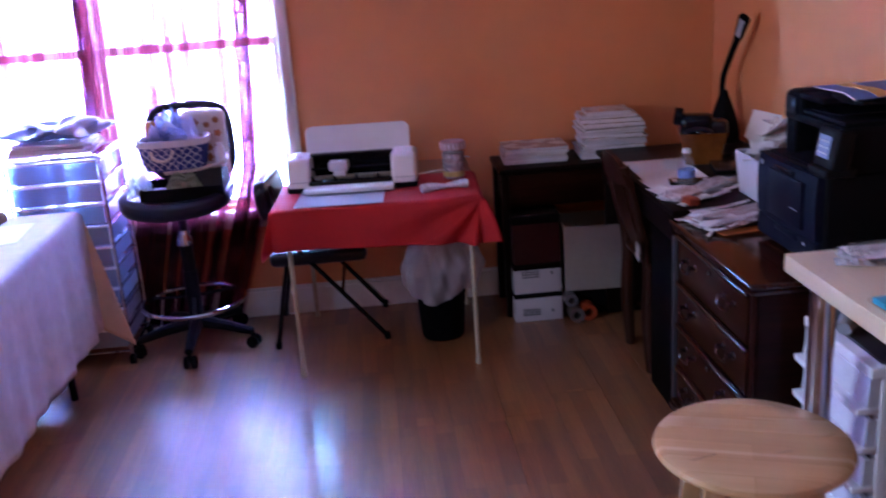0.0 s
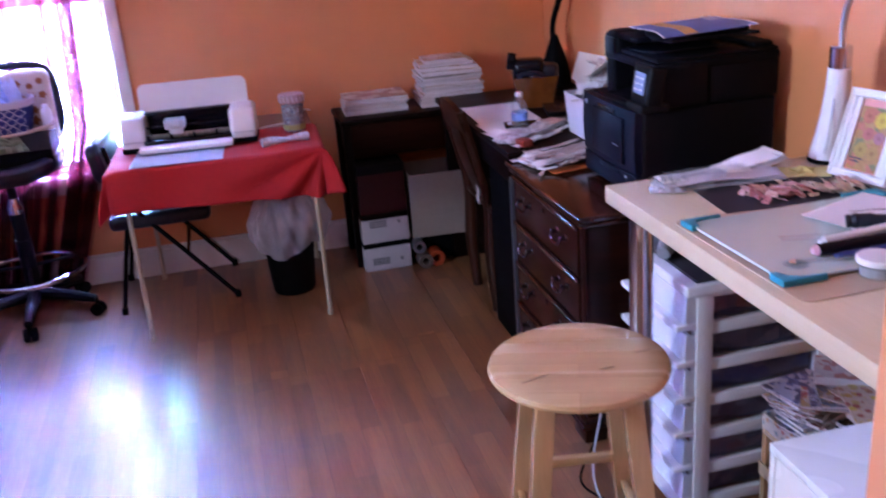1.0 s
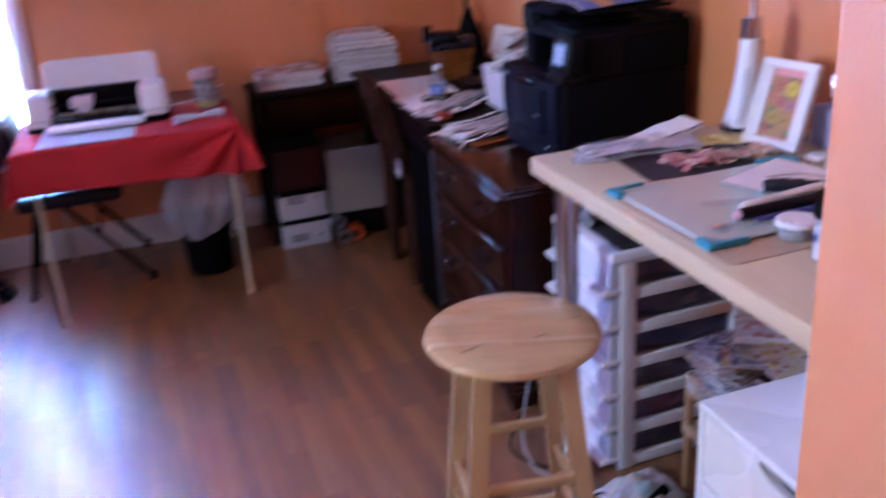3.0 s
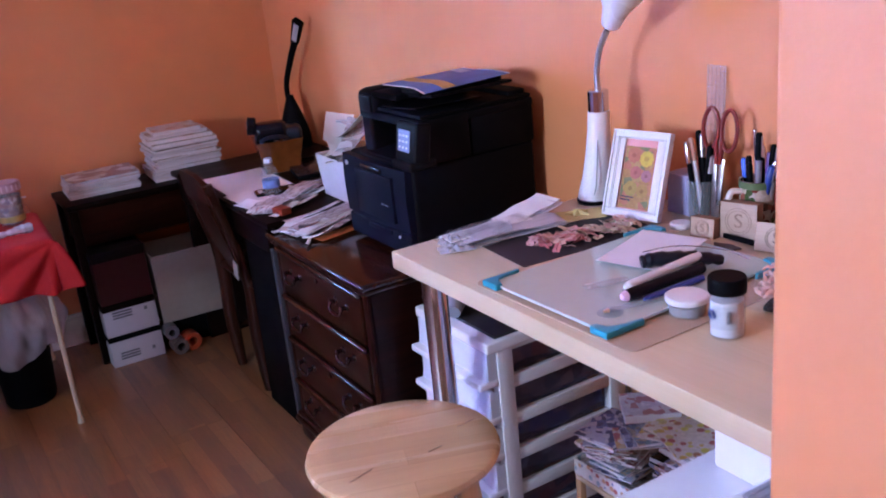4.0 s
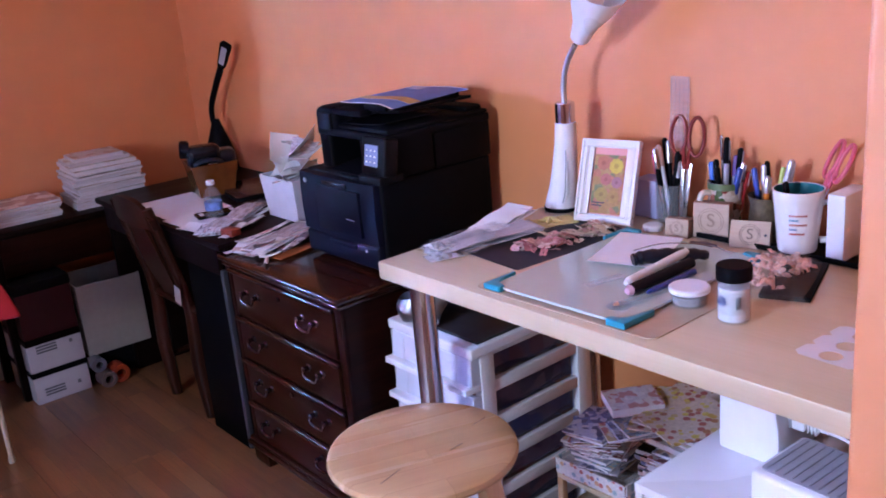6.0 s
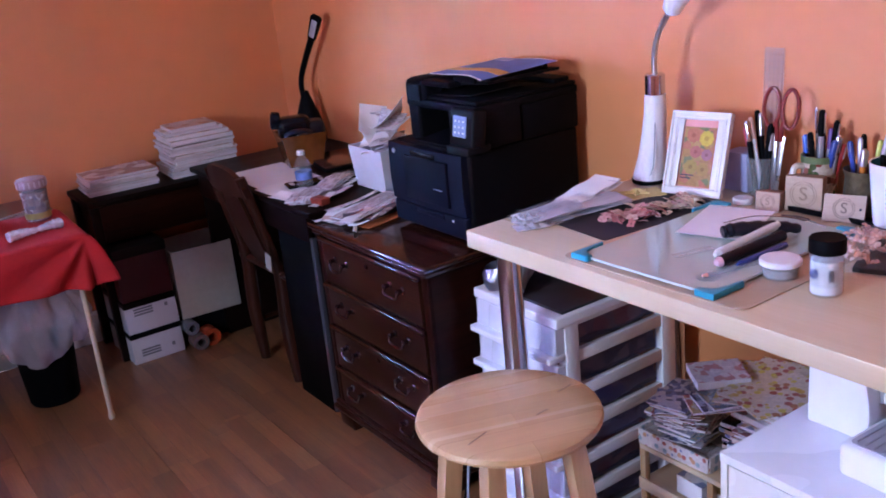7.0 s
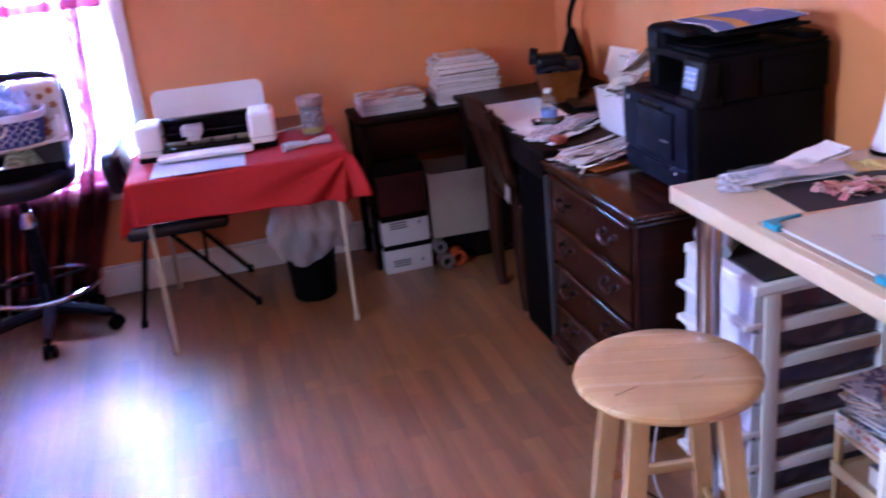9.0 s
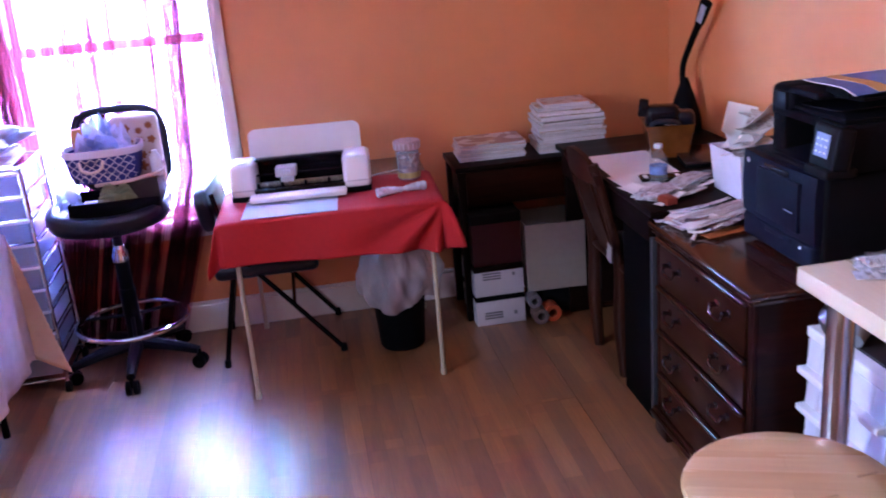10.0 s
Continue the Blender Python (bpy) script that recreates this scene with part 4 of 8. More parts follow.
def liner(u, v):
    a = 2 * math.pi * u
    f = 1 + 0.09 * math.sin(5 * a + 1 + 2 * v) * v + 0.06 * math.sin(9 * a - 5 * v) + 0.025 * math.sin(17 * a + 9 * v) + 0.012 * math.sin(31 * a + 14 * v)
    z = 0.215 + 0.25 * v - 0.025 * math.sin(3 * a + 1) * (1 - v) + 0.02 * math.sin(5 * a) * v
    r = 0.128 + 0.026 * math.sin(math.pi * min(1, v * 1.2)) + 0.020 * (1 - v) - 0.02 * v * v
    side = 1 + 0.34 * v * max(0.0, math.cos(a - 0.3))
    return (r * f * side * math.cos(a), r * f * math.sin(a), z)


part("liner", grid(110, 18, liner), LINER, wb, "crumpled white plastic liner", angle=180)

# ---- plastic drawer tower under the craft table ----
tw = thing("drawer_tower", (1.703, 2.400, 0), "white plastic drawer tower with six frosted drawers", "drawers")
tW, tD, tH = 0.335, 0.40, 0.665
for y0, y1 in ((0, 0.030), (tW - 0.030, tW)):
    for x0, x1 in ((0.0, 0.046), (tD - 0.052, tD)):
        part("post", box(x0, x1, y0, y1, 0.0, tH - 0.034, 0.004), WHITE_P, tw)
dz = (tH - 0.05) / 6
for k in range(7):
    z = 0.02 + k * dz
    for y0, y1 in ((0.003, 0.020), (tW - 0.020, tW - 0.003)):
        part("side_rail", box(0.046, tD - 0.052, y0, y1, z - 0.016, z + 0.018, 0.003), WHITE_P, tw)
part("top", joined(box(-0.030, tD, -0.003, tW + 0.003, tH - 0.036, tH - 0.008, 0.005, seg=3)), WHITE_P, tw)
part("top_panel", box(0.004, tD - 0.01, 0.012, tW - 0.012, tH - 0.009, tH, 0.002), mat("black_speckled_top", (0.015, 0.016, 0.018), 0.45, vary=0.6, scale=300), tw, "black speckled lid")
SMOKE = glass("smoky_clear_plastic", (0.72, 0.72, 0.86), 0.18, 0.90)
MILKY = sheer("milky_drawer_plastic", (0.88, 0.90, 0.95), 0.26, 0.3)
FROSTY = sheer("frosted_drawer_end", (0.88, 0.90, 0.97), 0.12, 0.35)
FILL = [collage("drawer_fill_%s" % n, c, 26, 0.7) for n, c in (
    ("red", ((0.40, 0.09, 0.08), (0.18, 0.11, 0.12), (0.50, 0.24, 0.18), (0.28, 0.16, 0.16))),
    ("dark", ((0.12, 0.11, 0.14), (0.30, 0.25, 0.26), (0.09, 0.08, 0.10), (0.42, 0.30, 0.26))),
    ("blue", ((0.14, 0.14, 0.22), (0.07, 0.11, 0.30), (0.22, 0.22, 0.28), (0.34, 0.30, 0.38))),
    ("grey", ((0.32, 0.29, 0.32), (0.15, 0.13, 0.16), (0.48, 0.44, 0.48), (0.24, 0.18, 0.20))))]
INSIDE = collage("pale_drawer_contents", ((0.50, 0.49, 0.50), (0.40, 0.38, 0.36), (0.56, 0.52, 0.42), (0.30, 0.32, 0.40), (0.52, 0.52, 0.58)), 18, 0.8)
for k in range(6):
    z0, z1 = 0.040 + k * dz, 0.018 + (k + 1) * dz - 0.006
    face = grid(10, 4, lambda u, v: (-0.030 + 0.010 * v - 0.002 * math.sin(math.pi * u), 0.008 + u * (tW - 0.016), z0 + v * (z1 - z0)))
    exf = bmesh.ops.extrude_face_region(face, geom=face.faces[:])
    bmesh.ops.translate(face, verts=[g for g in exf["geom"] if isinstance(g, bmesh.types.BMVert)], vec=(0.003, 0, 0))
    d = part("drawer", face, MILKY, tw, "frosted plastic drawer")
    for y_ in (0.008, tW - 0.058):
        part("face_end", grid(3, 4, lambda u, v: (-0.0335 + 0.010 * v, y_ + u * 0.050, z0 + 0.002 + v * (z1 - z0 - 0.004)), 0.002), FROSTY, d)
    part("top_edge", box(-0.026, -0.014, 0.008, tW - 0.008, z1 - 0.004, z1, 0.0015), FROSTY, d)
    for y_ in (0.005, tW - 0.008):
        part("front_cheek", box(-0.028, 0.0, y_, y_ + 0.003, z0, z1 - 0.002), MILKY, d)
    part("drawer_lip", box(-0.056, 0.0, 0.002, tW - 0.002, z0 - 0.015, z0 + 0.003, 0.004, seg=3), WHITE_P, d)
    for y_ in (0.022, tW - 0.025):
        part("drawer_side", box(0.004, tD - 0.02, y_, y_ + 0.003, z0, z1), SMOKE, d)
    part("drawer_floor", box(0.004, tD - 0.02, 0.027, tW - 0.027, z0, z0 + 0.003), SMOKE, d)
    part("pale_contents", box(-0.012, 0.010, 0.03, tW - 0.03, z0 + 0.004, z0 + 0.040 + 0.02 * R.random(), 0.006), INSIDE, d)
    wav = 0.05 + 0.016 * R.random()
    ph_ = R.uniform(0, 6)
    part("folded_fill", grid(10, 10, lambda u, v: (0.02 + (tD - 0.075) * u, 0.032 + (tW - 0.064) * v, z0 + 0.004 + wav + 0.007 * math.sin(7 * u + ph_) + 0.005 * math.sin(5 * v + 9 * u + ph_)), wav), FILL[(5 - k) % 4] if k < 5 else FILL[0], d)

# ---- white drawer unit under the craft table ----
wc = thing("white_drawer_unit", (1.502, 1.285, 0), "white lacquered drawer unit under the craft table", "drawers")
uH, uW, uD = 0.64, 0.472, 0.52
for nm, q in (("side_panel", (0.0, uD, 0, 0.016, 0.0, uH - 0.018)), ("side_panel", (0.0, uD, uW - 0.016, uW, 0.0, uH - 0.018)), ("top", (-0.002, uD, 0, uW, uH - 0.018, uH)), ("back_panel", (uD - 0.01, uD, 0.016, uW - 0.016, 0.0, uH - 0.018)), ("bottom", (0.02, uD - 0.01, 0.016, uW - 0.016, 0.02, 0.034))):
    part(nm, box(*q, 0.0015), WHITE_L, wc)
for k in range(4):
    z0, h_ = 0.030 + k * 0.148, 0.1445
    edge_ = [(0.018, 0.0), (uW - 0.018, 0.0), (uW - 0.018, h_)] + [(uW / 2 + 0.060 * math.cos(a), h_ - 0.026 * math.sin(a)) for a in [math.pi * q / 14 for q in range(15)]] + [(0.018, h_)]
    bm = B()
    faces_ = [[bm.verts.new((x_, y_, z0 + z_)) for y_, z_ in edge_] for x_ in (0.001, 0.017)]
    bridge(bm, *faces_)
    bm.faces.new(faces_[0]), bm.faces.new(faces_[1])
    part("drawer_front", bm, WHITE_L, wc, "drawer front with a scooped finger notch", angle=20)
    part("drawer_box", joined(box(0.017, uD - 0.03, 0.024, 0.034, z0 + 0.01, z0 + 0.11), box(0.017, uD - 0.03, uW - 0.034, uW - 0.024, z0 + 0.01, z0 + 0.11), box(0.017, uD - 0.03, 0.034, uW - 0.034, z0 + 0.006, z0 + 0.012)), WHITE_L, wc)

# ---- drafting chair by the window ----
oc = thing("drafting_chair", (-0.27, 4.585, 0), "black drafting chair on castors with a chrome foot ring", "chair", rz=0)
NYLON = mat("blue_black_nylon", (0.004, 0.005, 0.011), 0.5, vary=0.12, spec=0.14)
for k in range(5):
    a = radians(-90 + 72 * k)
    d = Vector((math.cos(a), math.sin(a), 0))
    part("base_arm", tube([d * 0.03 + Vector((0, 0, 0.115)), d * 0.15 + Vector((0, 0, 0.10)), d * 0.265 + Vector((0, 0, 0.075))], [0.030, 0.025, 0.018], 10), NYLON, oc)
    c = d * 0.265
    s = Vector((-d.y, d.x, 0))
    cas = cyl(c + s * 0.006 + Vector((0, 0, 0.029)), c + s * 0.024 + Vector((0, 0, 0.029)), 0.028, n=18)
    cyl(c - s * 0.024 + Vector((0, 0, 0.029)), c - s * 0.006 + Vector((0, 0, 0.029)), 0.028, n=18, bm=cas)
    cyl(c + Vector((0, 0, 0.03)), c + Vector((0, 0, 0.08)), 0.008, n=10, bm=cas)
    part("castor", cas, BLACK, oc)
part("column", joined(cyl((0, 0, 0.085), (0, 0, 0.36), 0.033, n=20), cyl((0, 0, 0.36), (0, 0, 0.50), 0.029, n=20)), NYLON, oc)
part("gas_lift", cyl((0, 0, 0.50), (0, 0, 0.62), 0.019, n=16), NYLON, oc)
part("collar", lathe([(0.018, 0.48), (0.036, 0.48), (0.035, 0.505), (0.020, 0.545), (0.018, 0.545)], 24, closed=True), CHROME, oc, "chrome collar")
part("foot_ring", tube([(0.222 * math.cos(2 * math.pi * k / 48), 0.222 * math.sin(2 * math.pi * k / 48), 0.215) for k in range(48)], 0.011, 10, closed=True), CHROME, oc, "chrome foot ring")
for k in range(3):
    a = radians(40 + 120 * k)
    part("ring_spoke", tube([(0.025 * math.cos(a), 0.025 * math.sin(a), 0.235), (0.21 * math.cos(a), 0.21 * math.sin(a), 0.215)], 0.008, 8), NYLON, oc)


def pad(u, v):
    a = 2 * math.pi * u
    n = 3.2
    c, s = math.cos(a), math.sin(a)
    r = (abs(c) ** n + abs(s) ** n) ** (-1 / n)
    x, y = 0.238 * r * c, 0.225 * r * s
    prof = [(0.0, 0.635), (0.75, 0.632), (0.96, 0.640), (1.0, 0.665), (0.985, 0.695), (0.9, 0.712), (0.5, 0.700), (0.0, 0.694)]
    t = v * (len(prof) - 1)
    i = min(int(t), len(prof) - 2)
    f = t - i
    k, z = (prof[i][0] * (1 - f) + prof[i + 1][0] * f, prof[i][1] * (1 - f) + prof[i + 1][1] * f)
    return (x * k, y * k, z + 0.035 * (k * x / 0.25) ** 2)


part("seat", grid(40, 21, pad), BLACK_V, oc, "black padded seat", angle=80)
part("seat_plate", box(-0.09, 0.09, -0.09, 0.09, 0.612, 0.636, 0.006), BLACK, oc)
part("back_bar", tube(smooth_path([(0.0, 0.10, 0.62), (0, 0.225, 0.62), (0, 0.255, 0.70), (0, 0.245, 0.90)], 5), 0.013, 10), BLACK, oc)
pts = []
for k in range(40):
    a = 2 * math.pi * k / 40
    c, s = math.cos(a), math.sin(a)
    r = (abs(c) ** 4 + abs(s) ** 4) ** (-1 / 4)
    pts.append((0.048 + 0.178 * r * c, 0.215 - 0.012 * c * c, 0.895 + 0.165 * r * s))
bf = part("back_frame", tube(pts, 0.017, 10, closed=True), BLACK_V, oc)
part("back_mesh", grid(8, 8, lambda u, v: (0.048 - 0.166 + 0.332 * u, 0.218, 0.745 + 0.30 * v), 0.0), sheer("black_mesh_fabric", (0.01, 0.01, 0.012), 0.55, 0.1), bf)

# ---- table under a pale cloth on the left ----
lt = thing("long_table", (-1.50, 2.75, 0), "long folding table hidden under a pale cloth", "table")
part("tabletop", box(0, 0.90, 0, 1.50, 0.715, 0.742, 0.006), WHITE_L, lt)
for x in (0.10, 0.80):
    for y in (0.12, 1.36):
        part("leg", tube([(x, y, 0), (x, y, 0.715)], 0.014, 10), BLACK, lt)


def pale_cloth(u, v):
    """Drapes over the front edge (u = 1) and the far end (v = 1)."""
    x, y = u * (0.90 + 0.51), -0.05 + v * (1.55 + 0.51)
    ox, oy = max(0.0, x - 0.90), max(0.0, y - 1.50)
    z = 0.746
    w = 0.5 + 0.5 * math.sin(15 * y + 1.2 * math.sin(5 * y))
    if ox > 0 and oy > 0:
        m = min(ox, oy)
        return (0.908 + 0.01 * ox + 0.22 * m, 1.508 + 0.02 * oy + 0.08 * m, z - max(ox, oy) - 0.20 * m)
    if ox > 0:
        return (0.905 + 0.01 * ox + 0.035 * ox * w + 0.012 * ox * math.sin(41 * y + 3 * ox), y, z - ox)
    if oy > 0:
        return (x, 1.508 + 0.05 * oy + 0.07 * oy * (0.5 + 0.5 * math.sin(16 * x)), z - oy)
    return (x, y, z + 0.0015 * math.sin(13 * x) * math.sin(11 * y))


pc = thing("table_cover", (-1.50, 2.75, 0), "pale lavender printed cloth draped over the long table", "tablecloth")
for nm, v0, v1, ny, m_, lb_ in (("cloth_sheet", 0.0, 1.565 / 2.06, 58, LAV_C, ""), ("end_drop", 1.565 / 2.06, 1.0, 24, TAN_C, "tan lined cloth end hanging down")):
    q_ = part(nm, grid(60, ny, lambda u, v: pale_cloth(u, v0 + v * (v1 - v0))), m_, pc, lb_, angle=180)
    so = q_.modifiers.new("thickness", "SOLIDIFY")
    so.thickness, so.offset = 0.0015, 1.0

# ---- things on the craft table ----
def lettering(name, text, size, material, parent, m, depth=0.0006):
    """Words in the built-in font, as a mesh part. They lie in local x, y and face z."""
    cu = bpy.data.curves.new(name, "FONT")
    cu.body, cu.size, cu.extrude, cu.align_x, cu.align_y = text, size, depth, "CENTER", "CENTER"
    tmp = bpy.data.objects.new(name, cu)
    me = bpy.data.meshes.new_from_object(tmp)
    bpy.data.objects.remove(tmp)
    me.materials.clear()
    me.materials.append(material)
    ob = new(name, me)
    ob.parent, ob.matrix_basis = parent, m
    return ob


INK = mat("dark_ink", (0.03, 0.03, 0.05), 0.6)
BLUE = mat("blue_plastic", (0.03, 0.06, 0.28), 0.35)
TEAL = mat("teal_plastic", (0.02, 0.30, 0.42), 0.35, vary=0.06)
KRAFT = mat("kraft_paper", (0.50, 0.36, 0.24), 0.8, vary=0.08)
RED_P = mat("red_plastic", (0.42, 0.03, 0.03), 0.35)
PINK = mat("pink_plastic", (0.62, 0.10, 0.15), 0.4)
ORANGE_P = mat("orange_plastic", (0.72, 0.22, 0.03), 0.4)
YELLOW_P = mat("yellow_plastic", (0.75, 0.55, 0.08), 0.4)
PURPLE = mat("purple_plastic", (0.14, 0.06, 0.26), 0.4)
STAMPW = wood("pale_stamp_wood", (0.42, 0.28, 0.19), (0.54, 0.39, 0.28), "x", 1.0, 0.5, rings=14)
STAMPD = wood("stamp_side_wood", (0.20, 0.09, 0.05), (0.30, 0.15, 0.09), "x", 1.0, 0.5, rings=14)

# white desk lamp with a bendable neck
dl = thing("desk_lamp", (2.078, 2.431, TZ), "white desk lamp with a chrome collar and bendable neck", "lamp")
bm = B()
rows_ = []
for z, a, off in ((0.0, 0.042, 0.026), (0.012, 0.044, 0.026), (0.03, 0.0425, 0.0225), (0.07, 0.037, 0.0145), (0.12, 0.0325, 0.008), (0.18, 0.0285, 0.002), (0.235, 0.0265, 0.0)):
    rows_.append(ring(bm, Vector((0, off, z)), Vector((1, 0, 0)), Vector((0, 1, 0)), a, a * 1.02, 32))
for a, b in zip(rows_, rows_[1:]):
    bridge(bm, a, b)
bm.faces.new(rows_[0]), bm.faces.new(rows_[-1])
part("body", bm, WHITE_P, dl)
part("base_ring", lathe([(0, 0.0005), (0.0455, 0.0005), (0.047, 0.005), (0.046, 0.011), (0, 0.011)], 32, c=(0, 0.026, 0)), BLACK, dl)
part("collar", lathe([(0, 0.234), (0.0255, 0.234), (0.0255, 0.284), (0.022, 0.287), (0, 0.287)], 32), CHROME, dl, "chrome collar")
neck = smooth_path([(0, 0, 0.285), (0.0, 0.0, 0.33), (-0.002, -0.014, 0.38), (-0.006, -0.045, 0.425), (-0.012, -0.072, 0.447)], 8)
part("neck", tube(neck, [0.0068 + 0.0008 * (i % 2) for i in range(len(neck))], 12), STEEL, dl, "ribbed bendable metal neck")
shade_m = pose(-0.012, -0.068, 0.443, 36, -10, 0)
part("shade", moved(lathe([(0, 0), (0.018, 0.0), (0.023, 0.006), (0.031, 0.05), (0.052, 0.10), (0.068, 0.155), (0.066, 0.155), (0.049, 0.10), (0.030, 0.052), (0.0, 0.045)], 36), shade_m), WHITE_P, dl, "flared white shade")
part("bulb", moved(lathe([(0, 0.05), (0.014, 0.055), (0.026, 0.095), (0.022, 0.125), (0, 0.138)], 20), shade_m), mat("frosted_bulb", (0.8, 0.8, 0.78), 0.4), dl)
part("label_bar", box(-0.0365, -0.0355, 0.004, 0.022, 0.045, 0.0475), INK, dl)
part("cord", tube(smooth_path([(-0.034, -0.01, 0.03), (-0.034, -0.02, 0.06), (-0.028, -0.020, 0.12), (-0.02, -0.016, 0.17)], 5), 0.0014, 6), mat("grey_cord", (0.3, 0.3, 0.34), 0.5), dl)

# framed flower card
pf = thing("picture_frame", (2.028, 2.272, TZ), "white beaded photo frame with a bright flower card", "picture frame", rz=-77)
fm = pose(0, 0, 0.004, -19, 0, 0)
fw, fh, fb = 0.156, 0.206, 0.019
for q in ((-fw / 2, fw / 2, 0, fb), (-fw / 2, fw / 2, fh - fb, fh), (-fw / 2, -fw / 2 + fb, fb, fh - fb), (fw / 2 - fb, fw / 2, fb, fh - fb)):
    part("frame_bar", moved(box(q[0], q[1], -0.008, 0.008, q[2], q[3], 0.003), fm), WHITE_L, pf)
for k, (g_, y_) in enumerate(((0.0, -0.0125), (0.0115, -0.0105))):
    bm = B()
    for q in ((-fw / 2 + g_, fw / 2 - g_, g_, g_ + 0.005), (-fw / 2 + g_, fw / 2 - g_, fh - g_ - 0.005, fh - g_), (-fw / 2 + g_, -fw / 2 + g_ + 0.005, g_ + 0.005, fh - g_ - 0.005), (fw / 2 - g_ - 0.005, fw / 2 - g_, g_ + 0.005, fh - g_ - 0.005)):
        box(q[0], q[1], y_, -0.0075, q[2], q[3], 0.0012, bm=bm)
    part("rim_moulding", moved(bm, fm), WHITE_L, pf)
bead = B()
for k in range(30):
    for s in (-1, 1):
        box(s * (fw / 2 - fb) - 0.0015, s * (fw / 2 - fb) + 0.0015, -0.0095, -0.006, fb + k * (fh - 2 * fb) / 30, fb + (k + 0.6) * (fh - 2 * fb) / 30, bm=bead)
for k in range(20):
    for zz in (fb, fh - fb):
        box(-fw / 2 + fb + k * (fw - 2 * fb) / 20, -fw / 2 + fb + (k + 0.6) * (fw - 2 * fb) / 20, -0.0095, -0.006, zz - 0.0015, zz + 0.0015, bm=bead)
part("beading", moved(bead, fm), WHITE_L, pf)
part("backing", moved(box(-fw / 2 + fb, fw / 2 - fb, 0.0, 0.006, fb, fh - fb), fm), mat("pink_card", (0.72, 0.32, 0.28), 0.6), pf)
for s in (-1, 1):
    part("inner_slip", moved(box(*sorted((s * (fw / 2 - fb - 0.0145), s * (fw / 2 - fb + 0.001))), -0.0065, -0.0025, fb, fh - fb, 0.0015), fm), WHITE_L, pf)
cards = moved(box(-0.042, 0.042, -0.0012, -0.0002, fb + 0.004, fh - fb - 0.018), fm)
part("card", cards, collage("orange_flower_print", ((0.44, 0.19, 0.08), (0.40, 0.21, 0.06), (0.46, 0.16, 0.08), (0.18, 0.19, 0.07), (0.42, 0.26, 0.08)), 55, 0.6), pf)
for n, (x, z, r, c) in enumerate(((0.018, 0.142, 0.020, (0.62, 0.46, 0.05)), (-0.017, 0.148, 0.019, (0.46, 0.15, 0.07)), (-0.006, 0.108, 0.016, (0.42, 0.13, 0.09)), (0.024, 0.102, 0.015, (0.36, 0.15, 0.16)), (-0.014, 0.070, 0.019, (0.36, 0.25, 0.05)), (0.018, 0.066, 0.017, (0.38, 0.22, 0.05)))):
    fm_ = mat("petal_print_%d" % n, c, 0.6, vary=0.2, scale=120)
    bm = B()
    for k in range(9):
        a = 2 * math.pi * k / 9
        lathe([(0, 0), (r * 0.36, 0), (r * 0.36, 0.0004), (0, 0.0004)], 10, bm=bm, c=(r * 0.62 * math.cos(a), r * 0.62 * math.sin(a), 0.00003 * k))
    fl_ = part("flower_print", moved(bm, fm @ pose(x, -0.0014 - 0.00012 * n, z, 90, 0, 0)), fm_, pf)
    part("flower_heart", moved(lathe([(0, 0), (r * 0.3, 0), (r * 0.3, 0.0005), (0, 0.0005)], 14), fm @ pose(x, -0.0021 - 0.00012 * n, z, 90, 0, 0)), mat("heart_print_%d" % n, (c[0] * 0.7, c[1] * 0.62, c[2] * 0.6), 0.6), fl_)
for k, w_ in enumerate((0.036, 0.028)):
    part("text_bar", moved(box(-0.038, -0.038 + w_, -0.0036, -0.003, 0.048 - k * 0.007, 0.051 - k * 0.007), fm), INK, pf)
part("strut", moved(box(-0.02, 0.02, -0.002, 0.002, 0.0, 0.125), pose(0, 0.108, 0.0, 19, 0, 0)), mat("grey_board", (0.3, 0.3, 0.32), 0.7), pf)

# black card with paper petals, kraft sheet, glass board
solo("kraft_sheet", moved(plate(0.47, 0.463, 0.022, 0.0016), pose(0, 0.0055, 0)), KRAFT, "brown kraft sheet under the glass cutting board", "paper", loc=(1.772, 1.970, TZ + 0.0005), rz=1)
solo("black_card", box(-0.182, 0.182, -0.092, 0.092, 0, 0.0018, 0.0004, seg=1), mat("black_card_stock", (0.012, 0.010, 0.018), 0.65, vary=0.15), "black card sheet covered in cut paper flowers", "card", loc=(1.848, 2.274, TZ + 0.001), rz=-5)
PET = [mat("petal_%s" % n, c, 0.7, vary=0.2, scale=60) for n, c in (("pink", (0.62, 0.33, 0.33)), ("rose", (0.52, 0.19, 0.20)), ("cream", (0.70, 0.58, 0.44)), ("blush", (0.68, 0.44, 0.40)), ("brown", (0.30, 0.18, 0.13)))]
RF = random.Random(11)


def petal_mesh(k):
    r = 0.009 + 0.005 * (k % 3)
    lobes = 5 + k % 3
    fn = lambda u, v: ((0.15 + 0.85 * v) * 1.5 * r * (1 + 0.22 * math.cos(lobes * 2 * math.pi * u) + 0.15 * math.sin(3 * math.pi * u + k)) * math.cos(2 * math.pi * u), (0.15 + 0.85 * v) * 0.8 * r * (1 + 0.22 * math.cos(lobes * 2 * math.pi * u) + 0.18 * math.cos(4 * math.pi * u + 2 * k)) * math.sin(2 * math.pi * u), 0.004 + 0.005 * v * v * math.sin(2 * math.pi * u + k) + 0.002 * math.sin(9 * u))
    return finish(grid(24, 3, fn), "paper_flower", PET[k % 5], 60)


flowers = [petal_mesh(k) for k in range(10)]
